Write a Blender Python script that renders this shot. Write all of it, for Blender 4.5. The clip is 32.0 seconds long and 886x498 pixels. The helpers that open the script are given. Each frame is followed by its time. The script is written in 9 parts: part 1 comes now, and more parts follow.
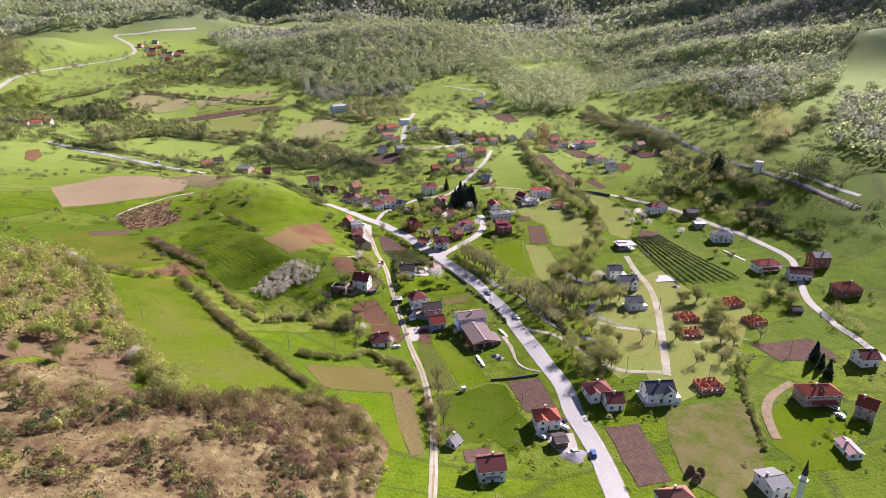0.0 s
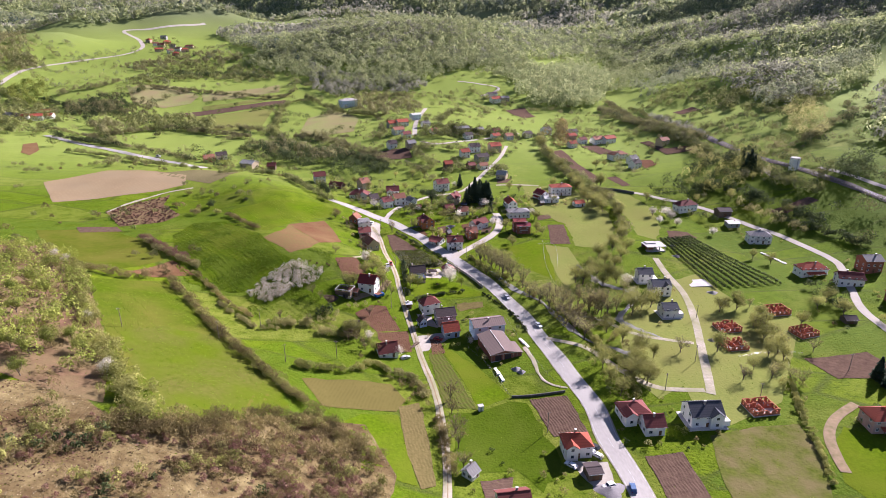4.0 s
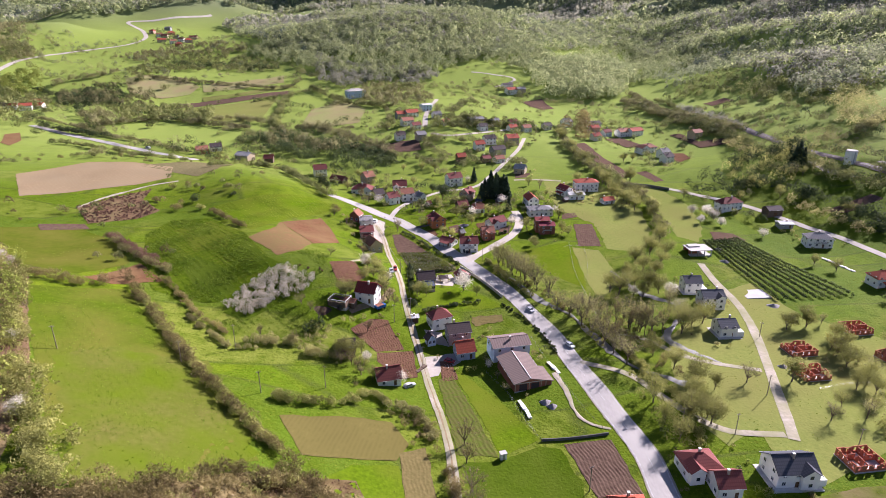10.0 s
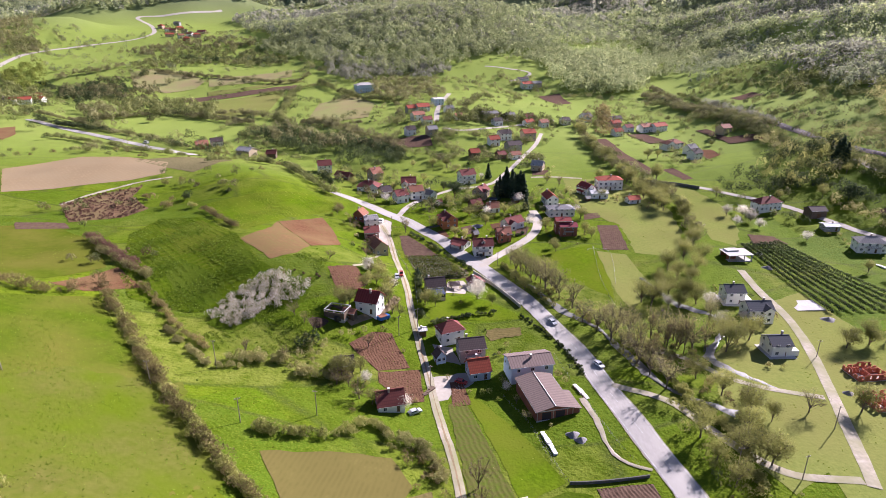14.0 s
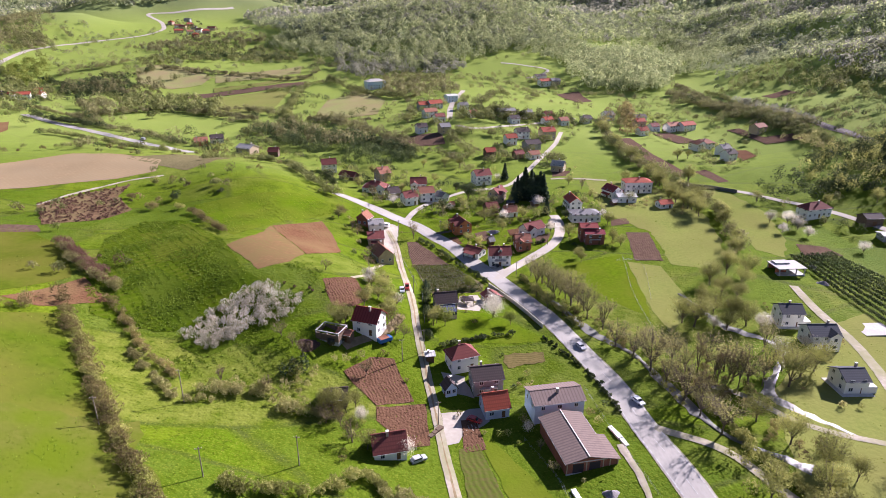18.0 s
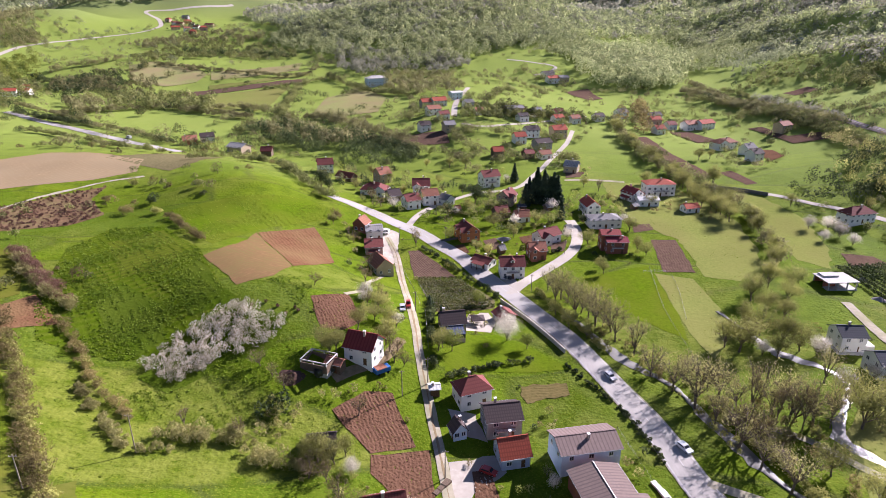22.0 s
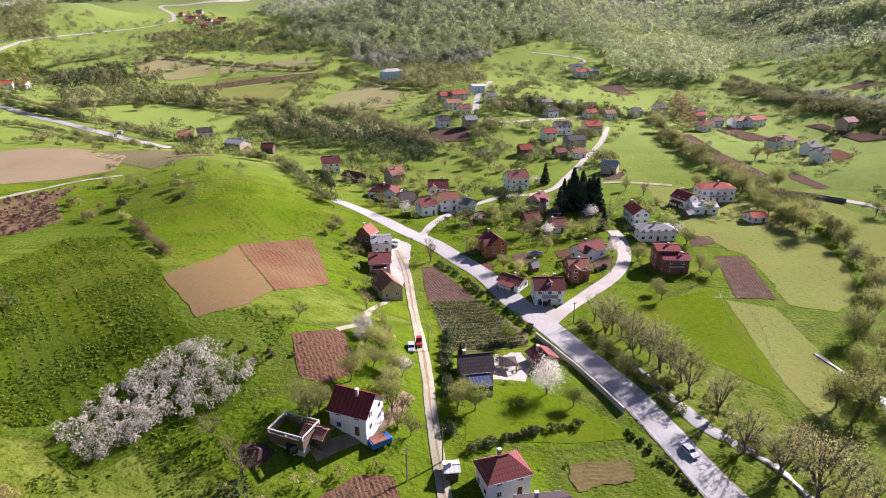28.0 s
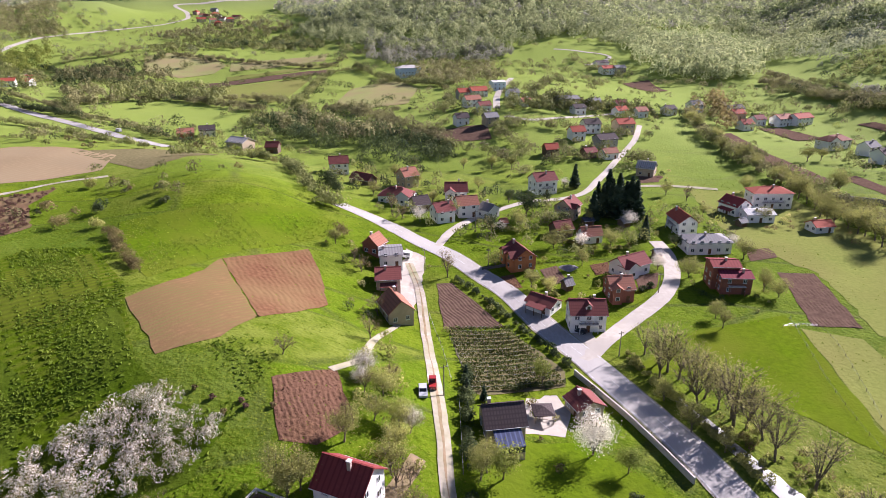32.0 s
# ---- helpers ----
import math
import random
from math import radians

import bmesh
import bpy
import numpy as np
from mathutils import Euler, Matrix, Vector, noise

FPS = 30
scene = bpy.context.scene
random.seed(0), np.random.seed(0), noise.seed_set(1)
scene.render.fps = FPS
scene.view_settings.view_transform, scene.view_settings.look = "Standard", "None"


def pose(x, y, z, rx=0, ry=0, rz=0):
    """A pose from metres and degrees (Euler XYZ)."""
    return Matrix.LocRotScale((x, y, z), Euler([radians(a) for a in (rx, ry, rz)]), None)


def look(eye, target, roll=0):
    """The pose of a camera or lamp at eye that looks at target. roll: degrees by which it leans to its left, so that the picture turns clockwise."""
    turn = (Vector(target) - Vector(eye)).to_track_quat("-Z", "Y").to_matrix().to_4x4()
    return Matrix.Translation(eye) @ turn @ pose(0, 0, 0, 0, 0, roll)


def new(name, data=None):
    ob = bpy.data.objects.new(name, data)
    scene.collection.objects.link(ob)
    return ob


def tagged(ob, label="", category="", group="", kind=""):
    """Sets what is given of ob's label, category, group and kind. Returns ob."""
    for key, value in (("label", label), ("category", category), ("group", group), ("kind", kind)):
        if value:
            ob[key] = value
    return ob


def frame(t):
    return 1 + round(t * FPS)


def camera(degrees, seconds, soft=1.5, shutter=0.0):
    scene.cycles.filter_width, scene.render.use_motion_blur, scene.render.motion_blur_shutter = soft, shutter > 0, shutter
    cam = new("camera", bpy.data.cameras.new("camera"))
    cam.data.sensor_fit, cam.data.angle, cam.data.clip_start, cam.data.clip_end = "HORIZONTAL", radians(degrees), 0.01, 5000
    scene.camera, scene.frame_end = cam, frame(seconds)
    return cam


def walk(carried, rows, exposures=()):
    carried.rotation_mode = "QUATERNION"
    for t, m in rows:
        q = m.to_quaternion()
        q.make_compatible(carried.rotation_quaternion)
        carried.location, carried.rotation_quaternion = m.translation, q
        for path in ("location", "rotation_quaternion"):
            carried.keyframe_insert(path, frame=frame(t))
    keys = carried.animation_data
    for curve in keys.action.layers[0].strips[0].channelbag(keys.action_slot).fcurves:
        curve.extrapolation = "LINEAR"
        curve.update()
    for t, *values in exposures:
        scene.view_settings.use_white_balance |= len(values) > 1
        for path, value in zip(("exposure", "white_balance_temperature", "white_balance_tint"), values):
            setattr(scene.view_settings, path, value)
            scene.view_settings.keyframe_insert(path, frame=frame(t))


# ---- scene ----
cam = camera(72.0, 32.0, 0.65)
PATH = [
    (0, (-33.723, -373.81, 144.606), (-33.557, -371.948, 143.897), -0.0),
    (1, (-34.008, -367.62, 142.138), (-33.844, -365.757, 141.429), 0.0),
    (2, (-33.283, -360.537, 139.718), (-33.139, -358.673, 139.009), -0.1),
    (3, (-33.647, -353.786, 137.219), (-33.514, -351.921, 136.51), -0.1),
    (3.5, (-33.507, -350.195, 135.665), (-33.375, -348.329, 134.956), -0.0),
    (5.5, (-32.231, -334.953, 131.176), (-32.099, -333.089, 130.464), 0.0),
    (6, (-32.052, -331.163, 129.834), (-31.92, -329.299, 129.122), 0.1),
    (7, (-31.701, -323.541, 127.5), (-31.58, -321.677, 126.786), 0.0),
    (8, (-31.186, -316.288, 124.803), (-31.077, -314.423, 124.089), 0.0),
    (9, (-31.287, -308.866, 122.438), (-31.182, -307.001, 121.723), 0.0),
    (10, (-31.035, -301.959, 119.9), (-30.938, -300.094, 119.185), 0.0),
    (11, (-30.366, -294.728, 117.406), (-30.276, -292.863, 116.689), -0.0),
    (12, (-29.919, -287.956, 115.227), (-29.834, -286.092, 114.509), -0.1),
    (13, (-29.636, -281.36, 113.285), (-29.562, -279.495, 112.566), -0.1),
    (14, (-29.427, -274.237, 111.473), (-29.369, -272.371, 110.754), -0.1),
    (14.5, (-29.032, -270.521, 110.51), (-28.983, -268.655, 109.791), -0.1),
    (16.5, (-27.65, -254.095, 105.893), (-27.622, -252.228, 105.177), -0.1),
    (17, (-27.837, -250.382, 105.123), (-27.812, -248.515, 104.407), -0.0),
    (18, (-28.196, -243.615, 103.404), (-28.179, -241.747, 102.688), 0.0),
    (19, (-28.207, -236.04, 101.638), (-28.196, -234.172, 100.923), -0.0),
    (20, (-28.416, -229.008, 100.057), (-28.404, -227.14, 99.343), -0.0),
    (21, (-28.793, -222.221, 98.588), (-28.779, -220.354, 97.872), -0.0),
    (22, (-29.238, -215.373, 96.634), (-29.229, -213.505, 95.92), 0.0),
    (23, (-29.378, -208.586, 95.083), (-29.377, -206.718, 94.369), -0.0),
    (24, (-29.677, -201.733, 93.525), (-29.682, -199.865, 92.81), -0.1),
    (25, (-29.95, -194.923, 91.828), (-29.961, -193.055, 91.113), -0.1),
    (25.5, (-30.318, -191.39, 90.983), (-30.33, -189.522, 90.269), -0.1),
    (27.5, (-29.871, -175.227, 86.657), (-29.907, -173.359, 85.944), -0.0),
    (28, (-29.87, -171.689, 86.31), (-29.92, -169.822, 85.595), -0.1),
    (29, (-30.153, -164.475, 84.271), (-30.224, -162.607, 83.559), -0.2),
    (30, (-30.452, -157.222, 82.708), (-30.537, -155.355, 81.996), -0.2),
    (31, (-30.905, -149.572, 80.862), (-31.001, -147.705, 80.151), -0.2),
    (32, (-31.454, -142.265, 79.235), (-31.557, -140.398, 78.524), -0.3),
]
walk(cam, [(t, look(eye, target, roll)) for t, eye, target, roll in PATH], [(0, 1.42, 6000, 31), (32, 1.42, 6000, 31)])

# ---- world, sun ----
SUN_AZ, SUN_EL = 41.5, 30.0
world = bpy.data.worlds.new("sky")
scene.world = world
world.use_nodes = True
wn = world.node_tree.nodes
sky = wn.new("ShaderNodeTexSky")
sky.sky_type = "NISHITA"
sky.sun_disc = False
sky.sun_elevation = radians(SUN_EL)
sky.sun_rotation = radians(90 - SUN_AZ)
sky.air_density, sky.dust_density = 0.7, 0.3
wn["Background"].inputs[1].default_value = 0.05
world.node_tree.links.new(sky.outputs[0], wn["Background"].inputs[0])
sun = new("sun", bpy.data.lights.new("sun", "SUN"))
sun.data.energy, sun.data.angle, sun.data.color = 5.0, radians(0.6), (1.0, 0.955, 0.88)
sun.matrix_world = look((0, 0, 0), (-math.cos(radians(SUN_AZ)) * math.cos(radians(SUN_EL)), -math.sin(radians(SUN_AZ)) * math.cos(radians(SUN_EL)), -math.sin(radians(SUN_EL))))


# ---- materials ----
MATS = {}


def mat(name, col, col2=None, scale=1.0, rough=0.85, bump=0.0, bump_scale=8.0, metal=0.0, spec=0.1, big=0.0, big_col=None, obj=0.0, stretch=None, rot=0.0, trans=0.0, furrow=None, ribs=None):
    """Two noises over world-size coordinates: fine grain between col and col2, and large stains towards big_col."""
    if name in MATS:
        return MATS[name]
    m = bpy.data.materials.new(name)
    m.use_nodes = True
    nt = m.node_tree
    n, link = nt.nodes, nt.links.new
    p = n["Principled BSDF"]
    p.inputs["Roughness"].default_value = rough
    p.inputs["Metallic"].default_value = metal
    p.inputs["Specular IOR Level"].default_value = spec
    geo = n.new("ShaderNodeNewGeometry")
    pos = geo.outputs["Position"]
    if stretch:
        mp = n.new("ShaderNodeMapping")
        mp.inputs["Rotation"].default_value = (0, 0, radians(rot))
        mp.inputs["Scale"].default_value = stretch
        link(pos, mp.inputs["Vector"])
        pos = mp.outputs["Vector"]

    def noise_node(s, detail):
        t = n.new("ShaderNodeTexNoise")
        t.inputs["Scale"].default_value = s
        t.inputs["Detail"].default_value = detail
        link(pos, t.inputs["Vector"])
        r = n.new("ShaderNodeMapRange")
        r.inputs["From Min"].default_value, r.inputs["From Max"].default_value = 0.32, 0.68
        link(t.outputs["Fac"], r.inputs["Value"])
        return r.outputs["Result"]

    def mix(fac, a, b, kind="MIX"):
        x = n.new("ShaderNodeMix")
        x.data_type, x.blend_type = "RGBA", kind
        if isinstance(fac, float):
            x.inputs[0].default_value = fac
        else:
            link(fac, x.inputs[0])
        for slot, v in ((6, a), (7, b)):
            if isinstance(v, tuple):
                x.inputs[slot].default_value = (*v, 1)
            else:
                link(v, x.inputs[slot])
        return x.outputs[2]

    c = mix(noise_node(scale, 6.0), col, col2 or tuple(v * 0.7 for v in col))
    if big:
        c = mix(noise_node(big, 3.0), c, big_col or tuple(v * 0.75 for v in col))
    if furrow:
        gap, turn, deep = furrow
        mp2 = n.new("ShaderNodeMapping")
        mp2.inputs["Rotation"].default_value = (0, 0, radians(turn))
        link(geo.outputs["Position"], mp2.inputs["Vector"])
        wv = n.new("ShaderNodeTexWave")
        wv.inputs["Scale"].default_value = 0.314 / gap
        wv.inputs["Distortion"].default_value, wv.inputs["Detail"].default_value, wv.inputs["Detail Scale"].default_value = 1.6, 3.0, 0.6
        link(mp2.outputs["Vector"], wv.inputs["Vector"])
        c = mix(wv.outputs["Fac"], c, tuple(v * deep for v in col))
    if ribs:
        gap, course, deep = ribs
        place = n.new("ShaderNodeTexCoord").outputs["Object"]
        for axis, g in (("X", gap), ("Y", course)):
            if not g:
                continue
            wv = n.new("ShaderNodeTexWave")
            wv.bands_direction = axis
            wv.inputs["Scale"].default_value, wv.inputs["Distortion"].default_value = 0.314 / g, 0.35
            link(place, wv.inputs["Vector"])
            sharp = n.new("ShaderNodeMath")
            sharp.operation = "POWER"
            sharp.inputs[1].default_value = 4.0
            link(wv.outputs["Fac"], sharp.inputs[0])
            c = mix(sharp.outputs[0], c, tuple(v * deep for v in col))
    if obj:
        info = n.new("ShaderNodeObjectInfo")
        hsv = n.new("ShaderNodeHueSaturation")
        r = n.new("ShaderNodeMapRange")
        r.inputs["To Min"].default_value, r.inputs["To Max"].default_value = 1 - obj, 1 + obj
        link(info.outputs["Random"], r.inputs["Value"])
        link(r.outputs["Result"], hsv.inputs["Value"])
        link(c, hsv.inputs["Color"])
        c = hsv.outputs["Color"]
    link(c, p.inputs["Base Color"])
    if bump:
        b = n.new("ShaderNodeBump")
        b.inputs["Strength"].default_value = min(1.0, bump)
        b.inputs["Distance"].default_value = bump
        t = n.new("ShaderNodeTexNoise")
        t.inputs["Scale"].default_value, t.inputs["Detail"].default_value = bump_scale, 5.0
        link(pos, t.inputs["Vector"])
        link(t.outputs["Fac"], b.inputs["Height"])
        link(b.outputs["Normal"], p.inputs["Normal"])
    if trans:
        tr = n.new("ShaderNodeBsdfTranslucent")
        link(c, tr.inputs["Color"])
        ms = n.new("ShaderNodeMixShader")
        ms.inputs[0].default_value = trans
        link(p.outputs[0], ms.inputs[1])
        link(tr.outputs[0], ms.inputs[2])
        link(ms.outputs[0], n["Material Output"].inputs[0])
    MATS[name] = m
    return m


# ---- the lie of the land ----
MOUNDS = []


def mound(x, y, h, r):
    MOUNDS.append((x, y, h, r))


for mx, my, mh, mr in (
    (-380, -240, 40.3, 320),
    (400, 260, 31.9, 220),
    (-700, 880, 43.4, 320),
    (0, -120, -9.4, 140),
    (-160, -310, 26.8, 90),
    (0, 370, 12.6, 140),
    (-280, 790, -19.0, 140),
    (210, 370, -7.1, 140),
    (-590, 260, 9.7, 220),
    (140, 160, -3.4, 140),
    (-100, -10, 9.6, 60),
    (-590, 1140, 13.3, 220),
    (-190, -160, 15.3, 60),
    (-250, -310, 16.2, 90),
    (-125, 75, 13.7, 40),
    (110, 590, 8.4, 90),
    (335, 50, 8.3, 90),
    (-40, 50, -2.4, 60),
    (180, -400, -2.6, 220),
    (200, 20, -7.1, 60),
    (-100, -200, 8.2, 40),
    (-220, 140, 8.4, 60),
):
    mound(mx, my, mh, mr)
for mx, my, mh, mr in (
    (-115, 185, -4.7, 90),
    (200, 230, -7.3, 60),
    (50, -130, 3.5, 60),
    (-10, 260, 5.5, 60),
    (245, 590, -4.8, 90),
    (-420, 580, 4.2, 140),
    (-10, -190, -5.3, 60),
    (290, -70, 5.7, 60),
    (200, -85, -3.3, 90),
    (-490, 20, 5.5, 140),
    (-100, -275, 6.3, 40),
    (-175, -100, 3.8, 40),
    (110, 470, -5.8, 60),
    (-75, -50, 10.3, 40),
    (-100, -75, -7.4, 40),
    (-50, 0, -7.5, 40),
    (-25, -100, -5.0, 40),
    (-430, 320, 3.2, 90),
    (200, 320, -5.5, 60),
    (320, 380, -4.2, 60),
    (260, 80, 2.7, 60),
    (110, -250, -2.8, 60),
    (-152, 131, 7.5, 36),
    (335, 800, -38, 105),
    (400, 960, -22, 120),
    (-800, 1310, 78, 210),
    (-580, 1420, 58, 170),
    (-370, 1340, 20, 150),
    (-600, 1790, -88, 230),
    (-715, 935, 26, 90),
    (-150, 890, -10, 90),
    (-330, 510, -10, 70),
    (-530, 515, -11, 90),
    (-595, 800, -9, 110),
):
    mound(mx, my, mh, mr)


def soft(v, w):
    return w * np.logaddexp(0, v / w)


def lie(x, y):
    """Height of the land from the valley floor, its two sides, the wooded hill and the range behind."""
    x, y = np.asarray(x, float), np.asarray(y, float)

    def hill(cx, cy, h, rx, ry, a=0.0):
        return h * np.exp(-(((x - cx) * np.cos(a) + (y - cy) * np.sin(a)) / rx) ** 2 - (((y - cy) * np.cos(a) - (x - cx) * np.sin(a)) / ry) ** 2)

    z = 0.022 * soft(y - 40, 60) + 0.17 * soft(x - 0.10 * y - 280, 60) + 0.30 * soft(-x - 0.42 * y - 420, 80)
    z = z + hill(-20, 1030, 105, 400, 360) + hill(850, 1000, 45, 380, 440, -0.35)
    z = z + 0.18 * soft(y - 1450, 150) + hill(-300, 1900, 150, 500, 350) + hill(600, 1700, 90, 400, 350) - 0.20 * soft(y - 2300, 120)
    # the steep eastern side with its spurs, which run down towards the glen
    rise = np.clip((y - 270) / 170, 0, 1)
    rise = rise * rise * (3 - 2 * rise)
    z = z + rise * 0.11 * soft(x - 0.10 * y - 235, 45)
    along = 0.75 * x + 0.65 * y + 22 * np.sin((0.65 * x - 0.75 * y) * 0.011)
    crest = 1 - np.abs(np.sin((along - 545) * math.pi / 245))
    flank = np.clip((x - 0.12 * y - 215) / 190, 0, 1) * rise
    z = z + flank * (25 * crest - 8)
    for cx, cy, h, r in MOUNDS:
        z = z + h * np.exp(-((x - cx) ** 2 + (y - cy) ** 2) / r**2)
    return z


def spread(lo, a, b, hi, step, grow):
    mid = list(np.arange(a, b + 0.1, step))
    out, s, v = [], step, b
    while v < hi:
        s *= grow
        v += s
        out.append(v)
    back, s, v = [], step, a
    while v > lo:
        s *= grow
        v -= s
        back.append(v)
    return np.array(back[::-1] + mid + out)


GX, GY = spread(-3400, -330, 330, 3400, 3.0, 1.06), spread(-700, -400, 320, 4600, 3.0, 1.045)
RIDGES = lie(GX[None, :], GY[:, None])
# small unevenness of the meadows, larger folds on the mountainsides
for n_seed, (wave, high) in enumerate(((11.0, 0.06), (31.0, 0.35), (170.0, 8.0), (420.0, 14.0))):
    rng = np.random.RandomState(n_seed + 5)
    fold = 0
    for k in range(7):
        a, ph = rng.uniform(0, math.pi), rng.uniform(0, 6.28)
        f = 2 * math.pi / (wave * rng.uniform(0.7, 1.5))
        fold = fold + np.sin(f * (GX[None, :] * math.cos(a) + GY[:, None] * math.sin(a)) + ph)
    if high < 1:
        RIDGES = RIDGES + fold / 7**0.5 * high * 0.6
    else:
        RIDGES = RIDGES + fold / 7**0.5 * high * np.clip((RIDGES - 60) / 120, 0, 1) * np.clip((GY[:, None] - 500) / 400, 0, 1)


across = -0.42 * GX[None, :] + 0.9 * GY[:, None] + 45 * np.sin(GX[None, :] * 0.006 + 1.0)
spur = 1 - np.abs(np.sin(across * math.pi / 290))
west = np.clip((420 - GX[None, :] + 0.1 * GY[:, None]) / 250, 0, 1)
RIDGES = RIDGES + 24 * west * (spur - 0.4) * np.clip((RIDGES - 55) / 110, 0, 1) * np.clip((GY[:, None] - 520) / 350, 0, 1)


def ground(x, y):
    """Height of the ground sheet at a place."""
    x, y = np.asarray(x, float), np.asarray(y, float)
    i = np.clip(np.searchsorted(GX, x) - 1, 0, len(GX) - 2)
    j = np.clip(np.searchsorted(GY, y) - 1, 0, len(GY) - 2)
    u, v = (x - GX[i]) / (GX[i + 1] - GX[i]), (y - GY[j]) / (GY[j + 1] - GY[j])
    return (RIDGES[j, i] * (1 - u) + RIDGES[j, i + 1] * u) * (1 - v) + (RIDGES[j + 1, i] * (1 - u) + RIDGES[j + 1, i + 1] * u) * v


def sheet(name, verts, faces, material, smooth=True):
    me = bpy.data.meshes.new(name)
    me.from_pydata([tuple(map(float, v)) for v in verts], [], [tuple(map(int, f)) for f in faces])
    me.materials.append(material)
    if smooth:
        me.polygons.foreach_set("use_smooth", [True] * len(me.polygons))
    me.update()
    return new(name, me)


def build_ground():
    nx, ny = len(GX), len(GY)
    xx, yy = np.meshgrid(GX, GY)
    verts = np.stack([xx.ravel(), yy.ravel(), RIDGES.ravel()], 1)
    k = (np.arange(ny - 1)[:, None] * nx + np.arange(nx - 1)[None, :]).ravel()
    faces = np.stack([k, k + 1, k + 1 + nx, k + nx], 1)
    me = bpy.data.meshes.new("ground")
    me.from_pydata(verts.tolist(), [], faces.tolist())
    me.polygons.foreach_set("use_smooth", [True] * len(me.polygons))
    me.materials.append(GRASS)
    return tagged(new("ground", me), "rolling green spring meadows over a broad valley and hills", "ground", kind="structure")


def grass_material():
    m = bpy.data.materials.new("grass")
    m.use_nodes = True
    nt = m.node_tree
    n, link = nt.nodes, nt.links.new
    p = n["Principled BSDF"]
    p.inputs["Roughness"].default_value = 0.75
    p.inputs["Specular IOR Level"].default_value = 0.01
    pos = n.new("ShaderNodeNewGeometry").outputs["Position"]

    def tex(kind, scale, detail=4.0):
        t = n.new(kind)
        t.inputs["Scale"].default_value = scale
        if kind == "ShaderNodeTexNoise":
            t.inputs["Detail"].default_value = detail
        link(pos, t.inputs["Vector"])
        return t

    def mix(fac, a, b):
        x = n.new("ShaderNodeMix")
        x.data_type = "RGBA"
        link(fac, x.inputs[0])
        for slot, v in ((6, a), (7, b)):
            if isinstance(v, tuple):
                x.inputs[slot].default_value = (*v, 1)
            else:
                link(v, x.inputs[slot])
        return x.outputs[2]

    def ranged(v, a, b):
        r = n.new("ShaderNodeMapRange")
        r.inputs["From Min"].default_value, r.inputs["From Max"].default_value = a, b
        link(v, r.inputs["Value"])
        return r.outputs["Result"]

    cell = tex("ShaderNodeTexVoronoi", 0.014)
    part = n.new("ShaderNodeSeparateColor")
    link(cell.outputs["Color"], part.inputs[0])
    c = mix(ranged(part.outputs[0], 0.1, 0.9), (0.080, 0.135, 0.004), (0.114, 0.160, 0.007))
    # long narrow plots, each with its own growth, parted by darker balks
    turned = n.new("ShaderNodeMapping")
    turned.inputs["Rotation"].default_value = (0, 0, radians(24))
    turned.inputs["Scale"].default_value = (0.010, 0.030, 0.0)
    link(pos, turned.inputs["Vector"])
    plot, balk = n.new("ShaderNodeTexVoronoi"), n.new("ShaderNodeTexVoronoi")
    balk.feature = "DISTANCE_TO_EDGE"
    for v in (plot, balk):
        v.inputs["Scale"].default_value = 1.0
        link(turned.outputs["Vector"], v.inputs["Vector"])
    shade = n.new("ShaderNodeSeparateColor")
    link(plot.outputs["Color"], shade.inputs[0])
    c = mix(ranged(shade.outputs[1], 0.72, 1.15), c, (0.165, 0.17, 0.04))
    c = mix(ranged(shade.outputs[2], 0.6, 1.1), c, (0.062, 0.105, 0.011))
    c = mix(ranged(balk.outputs["Distance"], 0.03, 0.005), c, (0.06, 0.082, 0.014))
    c = mix(ranged(tex("ShaderNodeTexNoise", 0.022).outputs["Fac"], 0.52, 0.85), c, (0.155, 0.155, 0.035))
    c = mix(ranged(tex("ShaderNodeTexNoise", 0.16, 5.0).outputs["Fac"], 0.42, 0.72), c, (0.06, 0.098, 0.004))
    c = mix(ranged(tex("ShaderNodeTexNoise", 0.7, 7.0).outputs["Fac"], 0.54, 0.74), c, (0.042, 0.074, 0.003))
    c = mix(ranged(tex("ShaderNodeTexNoise", 2.3, 6.0).outputs["Fac"], 0.52, 0.72), c, (0.135, 0.16, 0.016))
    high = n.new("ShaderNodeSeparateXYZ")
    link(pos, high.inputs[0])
    # pasture paler up the valley: distance haze put into the grass colour
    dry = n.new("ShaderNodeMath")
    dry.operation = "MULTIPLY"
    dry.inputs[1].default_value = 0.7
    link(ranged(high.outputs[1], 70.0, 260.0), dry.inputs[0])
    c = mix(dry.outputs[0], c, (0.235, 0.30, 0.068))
    # high woodland floor, kept lighter with haze in its colour
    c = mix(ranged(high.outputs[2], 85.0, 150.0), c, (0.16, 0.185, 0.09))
    link(c, p.inputs["Base Color"])
    b = n.new("ShaderNodeBump")
    b.inputs["Strength"].default_value, b.inputs["Distance"].default_value = 1.0, 0.4
    link(tex("ShaderNodeTexNoise", 0.9, 9.0).outputs["Fac"], b.inputs["Height"])
    link(b.outputs["Normal"], p.inputs["Normal"])
    return m


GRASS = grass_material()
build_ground()


